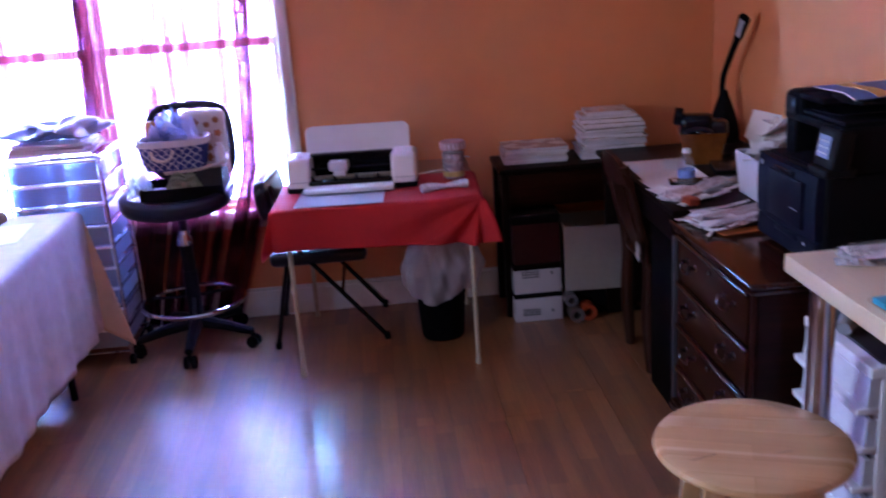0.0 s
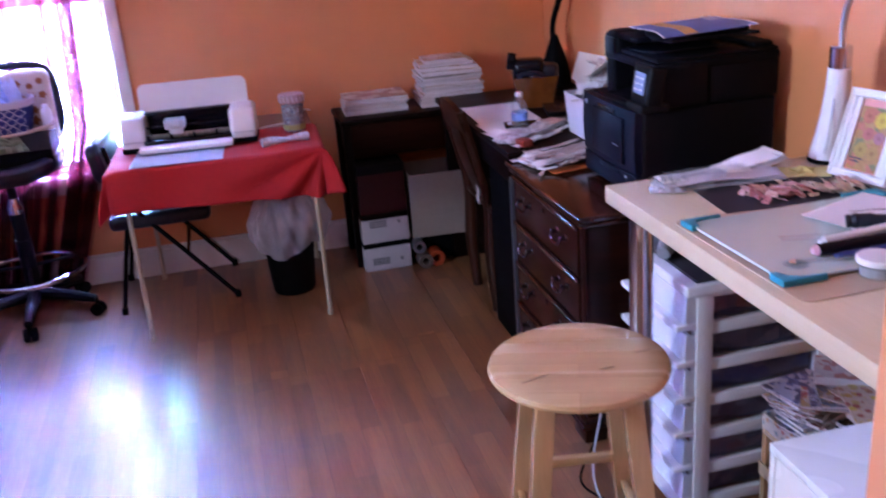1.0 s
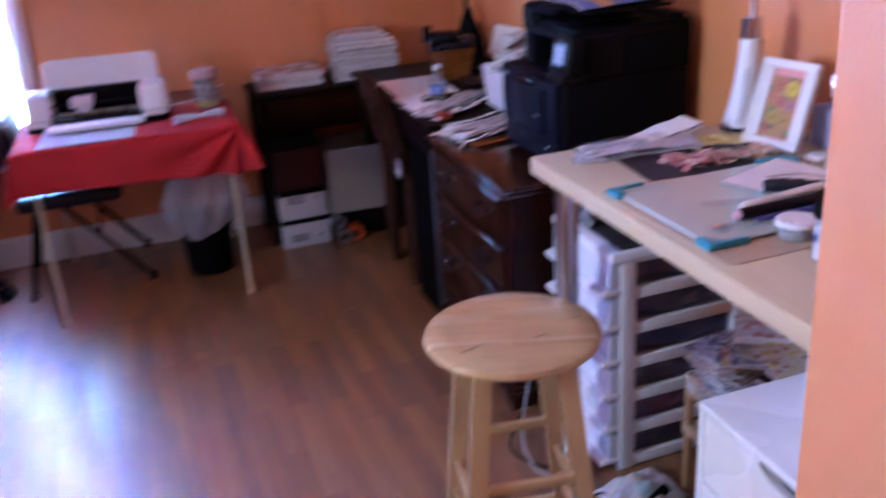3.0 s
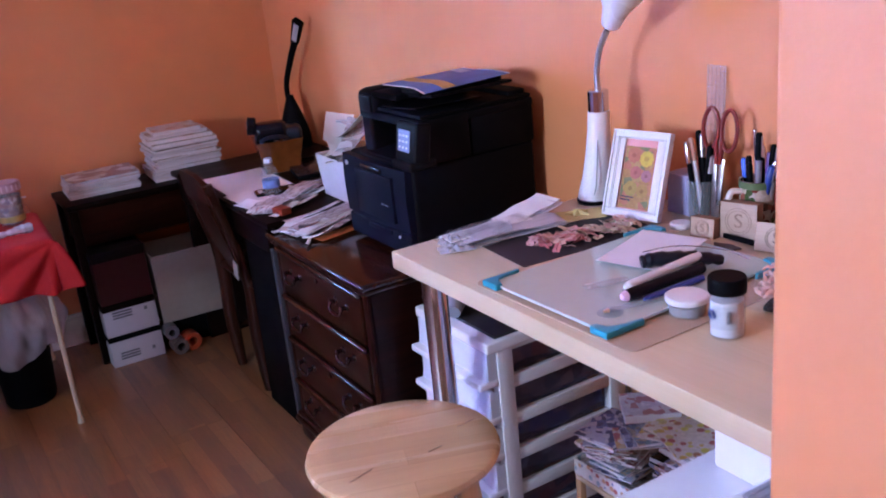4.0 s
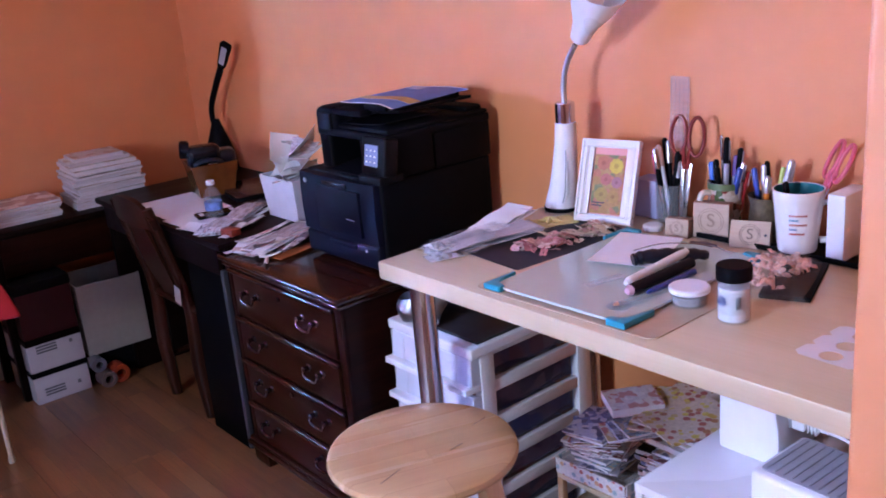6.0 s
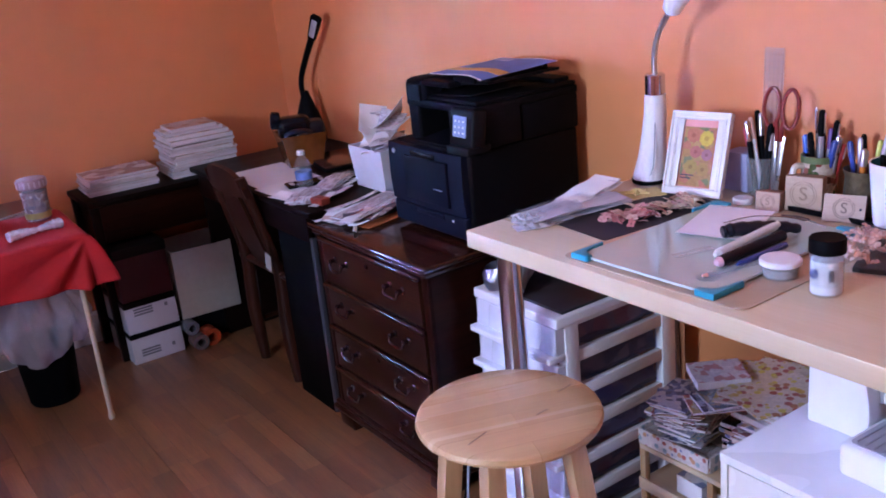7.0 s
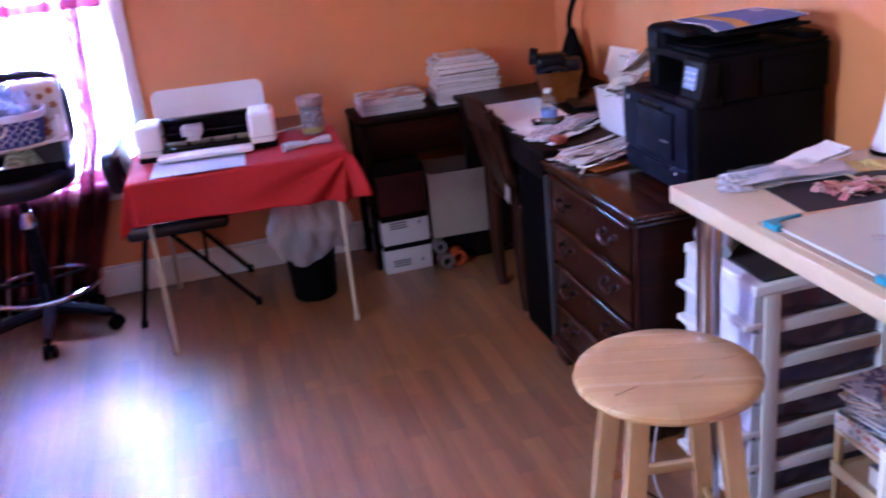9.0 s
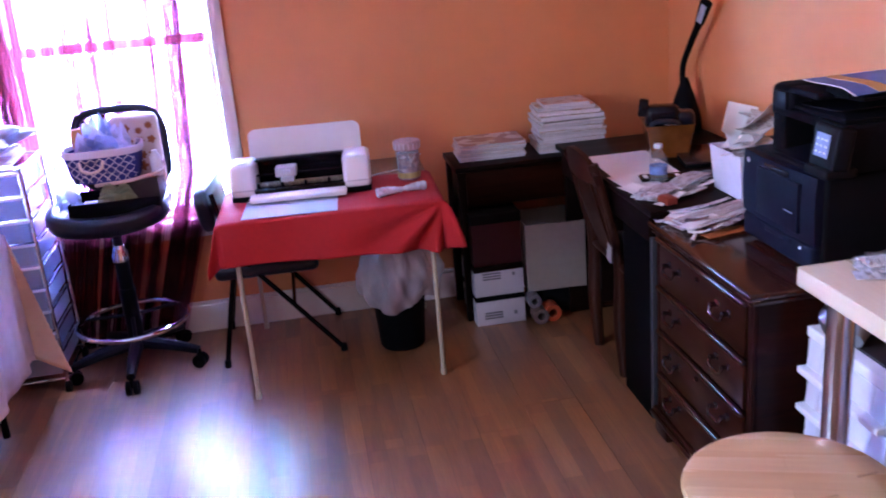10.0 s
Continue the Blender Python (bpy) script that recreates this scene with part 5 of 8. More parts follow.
for k in range(72):
    t_ = RF.random()
    x, y = 1.762 + 0.225 * t_ + RF.uniform(-0.02, 0.02), 2.275 - 0.035 * t_ + RF.uniform(-0.052, 0.052) * (1 - 0.4 * t_)
    ob = new("paper_flower", flowers[(RF.randrange(3) * 5 + (RF.choice((0, 1, 3)) if t_ < 0.45 else RF.choice((2, 3, 4, 2)))) % 10])
    ob.matrix_basis = pose(x, y, TZ + 0.0018 + 0.0022 * (k % 6), RF.uniform(-22, 22), RF.uniform(-22, 22), RF.uniform(0, 360)) @ Matrix.Diagonal((RF.uniform(0.6, 1.3), RF.uniform(0.6, 1.2), 1, 1))
    tagged(ob, "small cut paper flower on the black card", "paper flower", "cut paper flowers on the card")

gb = thing("glass_cutting_board", (1.775, 1.993, TZ + 0.0026), "frosted glass cutting board with teal corner grips", "board", rz=1)
part("glass_sheet", box(-0.225, 0.225, -0.172, 0.172, 0.004, 0.009, 0.001, seg=1), mat("frosted_board_glass", (0.47, 0.58, 0.53), 0.09, vary=0.03, coat=0.6), gb)
for sx in (-1, 1):
    for sy in (-1, 1):
        hook = [(0, 0), (0.088, 0), (0.090, 0.003), (0.088, 0.007)] + [(0.022 + 0.064 * (1 - math.sin(a)), 0.009 + 0.018 * (1 - math.cos(a))) for a in [math.pi / 2 * q / 6 for q in range(1, 6)]] + [(0.020, 0.034), (0.016, 0.046), (0.003, 0.046), (0, 0.043)]
        bm = prism([(sx * (0.236 - hx), sy * (0.184 - hy)) for hx, hy in hook], 0.0, 0.0135, 0.0025)
        part("corner_grip", bm, TEAL, gb)
part("round_mark", lathe([(0, 0.0091), (0.024, 0.0091), (0.024, 0.0095), (0, 0.0095)], 28, c=(-0.165, -0.115, 0)), mat("grey_green_print", (0.22, 0.32, 0.32), 0.3), gb)
# thin pale strips added as the highlight along the glass's two near edges
part("edge_highlight", joined(box(-0.2262, -0.2252, -0.128, 0.128, 0.0045, 0.0088), box(-0.150, 0.150, -0.1732, -0.1722, 0.0045, 0.0088)), mat("pale_edge_highlight", (0.62, 0.74, 0.74), 0.06, spec=0.9), gb)
GZ = TZ + 0.0118
solo("white_sheet", grid(6, 6, lambda u, v: (-0.105 + 0.21 * u, -0.075 + 0.15 * v, 0.0015 + 0.006 * (u - 0.5) ** 2 + 0.003 * v), 0.0008), mat("bright_paper", (0.86, 0.86, 0.88), 0.6, vary=0.03), "white paper sheet lying on the glass board", "paper", loc=(1.888, 2.055, GZ), rz=20)


def rod(name, label, a, b, r, material, cat="pen", tip=None, tip_m=None):
    t = thing(name, (0, 0, 0), label, cat)
    A, Bv = Vector(a), Vector(b)
    part("barrel", cyl(A, Bv, r, r, 14), material, t)
    d = (Bv - A).normalized()
    if tip_m:
        part("tip", cyl(A - d * 0.010, A, r * 0.55, r * 0.95, 12), tip_m, t)
    return t


rod("marker", "dark brown marker pen with a pink end", (1.664, 1.890, GZ + 0.013), (1.862, 1.893, GZ + 0.013), 0.0115, mat("dark_brown_plastic", (0.007, 0.006, 0.012), 0.45, spec=0.12), tip_m=mat("pale_pink_plastic", (0.70, 0.42, 0.52), 0.4))
rod("marker", "white marker tube on the glass board", (1.704, 1.926, GZ + 0.011), (1.885, 1.922, GZ + 0.024), 0.0095, WHITE_P, tip_m=WHITE_P)
rod("pen", "dark blue pen on the glass board", (1.695, 1.865, GZ + 0.0065), (1.836, 1.866, GZ + 0.0065), 0.0062, BLUE, tip_m=BLUE)
rod("pen", "clear plastic pen on the glass board", (1.61, 1.876, GZ + 0.005), (1.73, 1.845, GZ + 0.005), 0.0045, CLEAR, tip_m=mat("peach_plastic", (0.72, 0.42, 0.30), 0.4))
pou = thing("pen_pouch", (1.855, 1.945, GZ), "rolled black zip pouch on the glass board", "pouch", rz=-38)
part("pouch_body", tube(smooth_path([(-0.075, 0, 0.017), (-0.05, 0.003, 0.020), (0.0, 0, 0.021), (0.05, 0.002, 0.018), (0.085, 0, 0.012)], 5), [0.008 + 0.007 * math.sin(math.pi * (0.2 + 0.75 * i / 20)) + 0.0015 * math.sin(2.1 * i) for i in range(21)], 14), BLACK_V, pou)
part("zip_wire", tube(smooth_path([(-0.07, 0.012, 0.034), (0.0, 0.016, 0.042), (0.09, 0.010, 0.030), (0.13, -0.02, 0.018)], 5), 0.0012, 6), STEEL, pou)
sq = thing("clear_ruler", (1.70, 1.985, GZ + 0.0006), "short clear acrylic ruler on the glass board", "ruler", rz=-14)
part("strip", box(-0.045, 0.045, -0.012, 0.012, 0, 0.0025), CLEAR, sq)
for k in range(9):
    part("tick", box(-0.040 + 0.010 * k, -0.0394 + 0.010 * k, -0.011, -0.004, 0.0026, 0.0030), WHITE_P, sq)

# lidded pot and glitter jar
cp = thing("lidded_pot", (1.722, 1.795, TZ + 0.0022), "small clear pot with a white lid", "pot")
part("pot", lathe([(0, 0), (0.033, 0), (0.036, 0.026), (0.034, 0.026), (0.031, 0.003), (0, 0.003)], 32), CLEAR, cp)
part("powder", lathe([(0, 0.0035), (0.0305, 0.0035), (0.0325, 0.019), (0, 0.021)], 28), mat("grey_powder", (0.36, 0.32, 0.31), 0.9, vary=0.4, scale=260), cp)
part("lid", lathe([(0, 0.026), (0.0385, 0.026), (0.039, 0.029), (0.039, 0.034), (0.036, 0.0365), (0, 0.0365)], 36), WHITE_P, cp)
jr = thing("glitter_jar", (1.706, 1.688, TZ + 0.0005), "clear jar of white glitter with a black cap", "jar")
part("jar", lathe([(0, 0), (0.027, 0), (0.030, 0.004), (0.030, 0.074), (0.026, 0.082), (0.024, 0.082), (0.0275, 0.074), (0.0275, 0.004), (0, 0.003)], 36), CLEAR, jr)
part("glitter", lathe([(0, 0.004), (0.0272, 0.005), (0.0272, 0.066), (0, 0.068)], 32), mat("white_glitter", (0.86, 0.85, 0.88), 0.6, vary=0.15, scale=400), jr)
part("cap", lathe([(0, 0.080), (0.0315, 0.080), (0.032, 0.083), (0.032, 0.104), (0.030, 0.107), (0, 0.1065)], 48), BLACK, jr, "ribbed black cap")
part("label", grid(18, 1, lambda u, v: (0.0304 * math.cos(radians(150 + 108 * u)), 0.0304 * math.sin(radians(150 + 108 * u)), 0.020 + 0.042 * v)), CLEAR, jr, "clear printed label")
for r_ in (0.0085, 0.0055, 0.0025):
    part("label_ring", moved(tube([(r_ * math.cos(2 * math.pi * k / 24), r_ * math.sin(2 * math.pi * k / 24), 0) for k in range(24)], 0.0008, 4, closed=True), pose(0.0314 * math.cos(radians(172)), 0.0314 * math.sin(radians(172)), 0.045, 0, -90, 172 - 180)), BLUE, jr)
for k in range(4):
    a = radians(222 + k * 4)
    part("label_bar", box(-0.0005, 0.0006, -0.0004, 0.0004, 0.032, 0.054, m=pose(0.0312 * math.cos(a), 0.0312 * math.sin(a), 0, 0, 0, 222 + k * 4)), INK, jr)

# bag of pink embellishments
bg = thing("embellishment_bag", (1.93, 1.735, TZ), "clear bag of pink paper embellishments", "bag", rz=20)
def bag_top(u, v):
    e = math.sin(math.pi * u) ** 0.5 * math.sin(math.pi * v) ** 0.5
    return (-0.12 + 0.24 * u, -0.075 + 0.15 * v, 0.004 + 0.040 * e + 0.006 * math.sin(17 * u + 5 * v) * e)
part("film", grid(22, 16, bag_top), CLEAR, bg, angle=70)
part("black_tray", box(-0.11, 0.10, -0.080, 0.015, 0.0005, 0.012, 0.003), BLACK, bg)
PINKS = [mat("pink_bits_%d" % k, c, 0.75, vary=0.2, scale=80) for k, c in enumerate(((0.80, 0.48, 0.38), (0.82, 0.58, 0.48), (0.74, 0.40, 0.30)))]
for k in range(48):
    m_ = pose(RF.uniform(-0.095, 0.09), RF.uniform(-0.055, 0.055), 0.012 + RF.uniform(0, 0.022), RF.uniform(-40, 40), RF.uniform(-40, 40), RF.uniform(0, 360))
    rr = RF.uniform(0.009, 0.017)
    part("shell_piece", moved(grid(10, 3, lambda u, v: (rr * v * math.cos(math.pi * u * 1.4), rr * v * math.sin(math.pi * u * 1.4), 0.006 * math.sin(3 * v) + 0.0015 * math.sin(20 * u)), 0.0012), m_), PINKS[k % 3], bg)

# punched sheet at the front edge
pn = thing("punched_sheet", (1.72, 1.48, TZ + 0.0004), "white sheet with round holes punched out", "paper", rz=-3)
bm = B()
for i, cxx in enumerate((-0.05, 0.0, 0.05)):
    n_ = 24
    inner = [Vector((cxx + 0.019 * math.cos(2 * math.pi * k / n_), 0.019 * math.sin(2 * math.pi * k / n_), 0)) for k in range(n_)]
    def edge_pt(k):
        a = 2 * math.pi * k / n_
        c, s = math.cos(a), math.sin(a)
        q = min(0.025 / max(abs(c), 1e-6), 0.055 / max(abs(s), 1e-6))
        return Vector((cxx + q * c, q * s, 0))
    lay = []
    for zz in (0.0, 0.0009):
        lay.append(([bm.verts.new(v + Vector((0, 0, zz))) for v in inner], [bm.verts.new(edge_pt(k) + Vector((0, 0, zz))) for k in range(n_)]))
    for inn, out in lay:
        for k in range(n_):
            bm.faces.new((inn[k], inn[(k + 1) % n_], out[(k + 1) % n_], out[k]))
    bridge(bm, lay[0][0], lay[1][0])
part("sheet", bm, PAPER, pn)

# rubber stamps with a ringed letter
def stamp(loc, w, h, d, rz, lean, label, hole=False):
    s = thing("rubber_stamp", loc, label, "stamp", "wooden rubber stamps", rz=rz)
    lm = pose(0, 0, 0, lean, 0, 0)
    part("block", moved(box(-w / 2, w / 2, 0.0006, d, 0, h, 0.0025), lm), STAMPD, s)
    part("face", moved(box(-w / 2 + 0.001, w / 2 - 0.001, -0.0012, 0.0005, 0.001, h - 0.001), lm), STAMPW, s)
    r = min(w, h) * 0.36
    ink = mat("faded_brown_ink", (0.30, 0.19, 0.13), 0.7) if not hole else mat("brown_ink", (0.18, 0.12, 0.09), 0.7)
    for rr in (r, r * 0.82):
        part("ring", moved(tube([(rr * math.cos(2 * math.pi * k / 28), -0.0016, h / 2 + rr * math.sin(2 * math.pi * k / 28)) for k in range(28)], 0.0006, 4, closed=True), lm), ink, s)
    lettering("letter", "S", r * 1.5, ink, s, lm @ pose(0, -0.0016, h / 2, 90, 0, 0))
    if hole:
        part("cord_hole", moved(lathe([(0, 0), (0.003, 0), (0.003, 0.0006), (0, 0.0006)], 12), lm @ pose(w / 2 - 0.010, -0.0018, h * 0.5, 90, 0, 0)), INK, s)
    return s


stamp((2.040, 2.062, TZ), 0.058, 0.046, 0.028, -78, -6, "small pale wooden stamp block with a letter")
stamp((2.080, 1.997, TZ + 0.0005), 0.084, 0.082, 0.030, -74, -3, "square wooden stamp block with a ringed letter")
stamp((2.064, 1.888, TZ + 0.0005), 0.088, 0.062, 0.012, -70, -20, "tag shaped wooden stamp leaning back", True)
solo("round_cap", lathe([(0, 0), (0.022, 0), (0.0245, 0.003), (0.0245, 0.011), (0.021, 0.014), (0, 0.013)], 36), WHITE_P, "round white plastic cap", "cap", loc=(2.062, 2.146, TZ))
solo("dark_cut_piece", grid(24, 3, lambda u, v: (0.013 * v * (1 + 0.12 * math.cos(10 * math.pi * u)) * math.cos(2 * math.pi * u), 0.032 * v * (1 + 0.10 * math.cos(10 * math.pi * u)) * math.sin(2 * math.pi * u), 0.004), 0.003), mat("dark_leather", (0.06, 0.03, 0.03), 0.5), "dark scalloped piece of leather", "cut piece", loc=(2.03, 1.983, TZ), rz=8)
solo("black_tray_strip", joined(box(-0.016, 0.016, -0.24, 0.24, 0, 0.005, 0.001), box(-0.018, -0.013, -0.24, 0.24, 0.0, 0.012, 0.001), box(0.013, 0.18, -0.24, 0.24, 0.0, 0.003)), BLACK, "low black tray holding mugs of pens", "tray", loc=(2.088, 1.80, TZ + 0.0006), rz=0)


def cup(name, label, loc, prof, material, cat):
    c = thing(name, loc, label, cat)
    part("cup_body", lathe(prof, 36), material, c)
    return c


def mug_prof(r, h, foot=0.9, t=0.004):
    return [(0, 0), (r * foot, 0), (r * foot * 1.01, 0.003), (r, h * 0.6), (r, h), (r - t, h), (r - t, h * 0.6), (r * foot - t, 0.006), (0, 0.006)]


def handle(parent, r, h, rz, material, size=0.028):
    p = smooth_path([(r - 0.003, 0, h * 0.80), (r + size * 0.75, 0, h * 0.80), (r + size, 0, h * 0.52), (r + size * 0.6, 0, h * 0.22), (r - 0.003, 0, h * 0.17)], 6)
    part("handle", moved(tube(p, 0.0055, 10, flat=1.3), pose(0, 0, 0, 0, 0, rz)), material, parent)


cup("glass_tumbler", "clear glass tumbler holding brushes and scissors", (2.135, 2.148, TZ), [(0, 0), (0.030, 0), (0.036, 0.04), (0.038, 0.10), (0.0365, 0.10), (0.0345, 0.04), (0.029, 0.005), (0, 0.005)], CLEAR, "tumbler")
fmug = cup("floral_mug", "cream mug with a red and green flower pattern", (2.155, 2.008, TZ + 0.0036), mug_prof(0.040, 0.115), collage("cream_floral_glaze", ((0.20, 0.04, 0.03), (0.06, 0.09, 0.03), (0.30, 0.10, 0.07), (0.45, 0.34, 0.24), (0.12, 0.05, 0.03)), 62, 0.25, (0.52, 0.43, 0.34), 0.55), "mug")
part("rim_band", lathe([(0.0402, 0.100), (0.0412, 0.100), (0.0412, 0.115), (0.0402, 0.115)], 36, closed=True), mat("green_rim", (0.10, 0.16, 0.06), 0.3), fmug)
handle(fmug, 0.040, 0.115, 155, mat("cream_glaze", (0.70, 0.64, 0.55), 0.25))
cup("brass_pot", "dull brass pot with a pressed pattern", (2.145, 1.892, TZ + 0.0036), [(0, 0), (0.040, 0), (0.043, 0.02), (0.039, 0.08), (0.044, 0.100), (0.042, 0.100), (0.037, 0.08), (0.039, 0.006), (0, 0.006)], mat("dull_brass", (0.15, 0.115, 0.06), 0.45, 0.6, vary=0.5, scale=90, bump=0.4, bump_scale=120), "pot")
wm = cup("white_mug", "tall white mug with printed coloured lines and teal inside", (2.090, 1.788, TZ + 0.012), [(0, 0), (0.038, 0), (0.040, 0.004), (0.053, 0.134), (0.050, 0.134), (0.0375, 0.008), (0, 0.008)], mat("white_glaze", (0.80, 0.80, 0.80), 0.16), "mug")
part("teal_lining", lathe([(0.0373, 0.0085), (0.0497, 0.133), (0.0488, 0.133), (0.0364, 0.0085)], 36, closed=True), mat("teal_glaze", (0.02, 0.14, 0.16), 0.2), wm)
handle(wm, 0.047, 0.128, -60, mat("white_glaze_handle", (0.80, 0.80, 0.80), 0.16), 0.030)
for k, (c, ln) in enumerate((((0.55, 0.06, 0.05), 44), ((0.05, 0.30, 0.45), 26), ((0.58, 0.10, 0.06), 44), ((0.10, 0.20, 0.40), 20), ((0.55, 0.06, 0.05), 40))):
    z = 0.086 - 0.010 * k
    rr = 0.0398 + 0.0132 * z / 0.134 + 0.0005
    bm = B()
    for q in range(int(ln / 4)):
        box(-0.0004, 0.0004, -0.0011, 0.0011, -0.0018, 0.0018, bm=bm, m=pose(rr * math.cos(radians(190 + 4 * q)), rr * math.sin(radians(190 + 4 * q)), z, 0, 0, 190 + 4 * q))
    part("printed_bar", bm, mat("mug_print_%d" % k, c, 0.4), wm)


def pen(loc, tilt, head, ln, r, material, cap=None, label="ball pen standing in a mug", name="pen", clip=True):
    p = thing(name, loc, label, "pen")
    p.matrix_basis = pose(*loc, 0, tilt, head)
    part("barrel", lathe([(0, 0), (r * 0.3, 0), (r, 0.018), (r, ln * 0.72), (0, ln * 0.72)], 12), material, p)
    part("cap", lathe([(0, ln * 0.72), (r * 1.12, ln * 0.72), (r * 1.1, ln * 0.97), (r * 0.7, ln), (0, ln)], 12), cap or material, p)
    if clip:
        part("clip", box(r * 1.0, r * 1.35, -0.0015, 0.0015, ln * 0.76, ln * 0.97), STEEL, p)
    return p


SILV = mat("silver_plastic", (0.5, 0.5, 0.53), 0.3, 0.6)
LIME = mat("lime_plastic", (0.50, 0.56, 0.12), 0.4)
SKYB = mat("bright_blue_cap", (0.04, 0.14, 0.52), 0.3)
for dx, dy, tl, hd, ln, r, m1, m2, lb in (
    (0.000, 0.025, 6, 95, 0.150, 0.0062, BLACK, SKYB, "black pen with a bright blue cap"),
    (-0.006, 0.016, 3, 90, 0.157, 0.0060, BLACK, BLACK, "black pen standing in a mug"),
    (0.014, 0.012, 2, 90, 0.212, 0.0034, STEEL, CHROME, "slim steel tool taller than the pens"),
    (-0.016, 0.008, 3, 80, 0.142, 0.0060, PAPER, BLACK, "white labelled pen with a black cap"),
    (0.008, 0.002, 2, 0, 0.152, 0.0062, BLACK, BLACK, "black marker standing in a mug"),
    (-0.010, -0.005, 1, -90, 0.212, 0.0068, SILV, BLACK, "grey marker with a tall black cap"),
    (0.012, -0.009, 4, -80, 0.168, 0.0058, SILV, PURPLE, "silver pen with a purple end"),
    (-0.014, -0.013, 13, -90, 0.150, 0.0072, BLUE, BLUE, "thick dark blue pen leaning in a mug"),
    (0.002, -0.018, 7, -90, 0.190, 0.0060, SILV, BLACK, "silver pen with a black end"),
    (-0.004, -0.024, 10, -90, 0.160, 0.0062, SILV, CHROME, "chrome pen standing in a mug"),
    (0.010, -0.025, 12, -85, 0.138, 0.0064, RED_P, RED_P, "dark red pen leaning in a mug"),
    (0.018, 0.002, 3, 40, 0.176, 0.0054, BLACK, SILV, "black pen with a silver clip end")):
    pen((2.155 + dx * 0.8, 2.008 + dy * 0.9, TZ + 0.010), tl, hd, ln, r, m1, m2, lb)
for dx, dy, tl, hd, ln, r, m1, m2, lb in (
    (-0.010, 0.006, 3, -60, 0.138, 0.0068, ORANGE_P, STEEL, "orange pen standing in a brass pot"),
    (0.008, 0.012, 3, 60, 0.158, 0.0062, STEEL, SILV, "steel pen standing in a brass pot"),
    (0.012, 0.020, 9, 95, 0.150, 0.0056, BLUE, BLUE, "blue pen standing in a brass pot"),
    (0.012, 0.000, 5, 70, 0.166, 0.0054, RED_P, BLACK, "dark red pen with a black cap"),
    (0.004, -0.010, 8, -80, 0.160, 0.0054, LIME, LIME, "lime green pencil standing in a brass pot"),
    (-0.008, -0.015, 14, -88, 0.185, 0.0075, CLEAR, SILV, "clear pen leaning in a brass pot"),
    (0.014, -0.018, 11, -85, 0.165, 0.0056, WHITE_P, SILV, "white pen leaning in a brass pot")):
    pen((2.145 + dx * 0.8, 1.892 + dy * 0.9, TZ + 0.010), tl, hd, ln, r, m1, m2, lb)
for dx, dy, tl, hd, ln, m1, m2, lb in (
    (-0.004, 0.012, 12, 80, 0.170, mat("clear_pink_handle", (0.68, 0.46, 0.46), 0.25), WHITE_P, "brush with a pale pink handle"),
    (0.0, 0.0, 10, 100, 0.185, WHITE_P, mat("peach_tip", (0.62, 0.36, 0.28), 0.5), "white handled craft brush"),
    (0.010, 0.004, 6, 60, 0.190, BLACK, STEEL, "black craft knife with a steel collar"),
    (-0.010, -0.006, 7, -60, 0.172, BLACK, BLACK, "slim black craft tool in a tumbler"),
    (0.004, 0.016, 13, 95, 0.160, CLEAR, PINK, "clear handled brush with a pink tip"),
    (0.012, -0.010, 5, 10, 0.165, RED_P, BLACK, "dark red handled craft tool in a tumbler"),
    (0.016, 0.006, 8, 80, 0.196, BLACK, BLACK, "flat black craft tool in a tumbler"),
    (-0.004, -0.016, 4, -60, 0.150, BLACK, SILV, "black craft tool with a silver end"),
    (-0.014, 0.006, 9, 95, 0.178, BLACK, CHROME, "craft knife with a shiny steel collar")):
    pen((2.135 + dx, 2.148 + dy * 0.9, TZ + 0.008), tl, hd, ln, 0.0064, m1, m2, lb, "craft_tool", False)


def scissors(name, loc, m, material, ln, label):
    s = thing(name, loc, label, "scissors")
    s.matrix_basis = Matrix.Translation(loc) @ m
    for k in (-1, 1):
        part("blade", joined(moved(box(-0.006, 0.006, -0.001, 0.001, 0, ln * 0.55, 0.0005), pose(k * 0.002, k * 0.0012, 0, 0, k * 3, 0))), STEEL, s)
        lp = [(k * (0.022 + 0.019 * math.cos(a)), k * 0.001, ln * 0.80 + ln * 0.175 * math.sin(a)) for a in [2 * math.pi * q / 28 for q in range(28)]]
        part("finger_loop", joined(tube(lp, 0.0048, 8, closed=True), tube([(k * 0.003, k * 0.001, ln * 0.50), (k * 0.006, k * 0.001, ln * 0.62), (k * 0.009, k * 0.001, ln * 0.70)], 0.0055, 8)), material, s)
    part("rivet", moved(lathe([(0, 0), (0.004, 0), (0.004, 0.005), (0, 0.005)], 14), pose(0, 0.0025, ln * 0.5, 90, 0, 0)), CHROME, s)
    return s


scissors("scissors", (2.140, 2.118, TZ + 0.007), pose(0, 0, 0, 0, 4, -78), mat("dark_red_handle", (0.20, 0.02, 0.015), 0.35), 0.262, "large scissors with dark red handles standing in a tumbler")
scissors("scissors", (2.095, 1.790, TZ + 0.025), pose(0, 0, 0, 26, 0, 52), PINK, 0.235, "pink handled scissors leaning in a white mug")
pen((2.092, 1.80, TZ + 0.022), 8, 100, 0.135, 0.006, YELLOW_P, BLACK, "yellow highlighter in a white mug", "marker", False)
solo("white_box", box(-0.05, 0.05, -0.019, 0.019, 0, 0.140, 0.002), mat("white_card_box", (0.74, 0.74, 0.75), 0.5), "narrow white card box standing beside the mugs", "box", loc=(2.13, 1.700, TZ + 0.0050), rz=0)
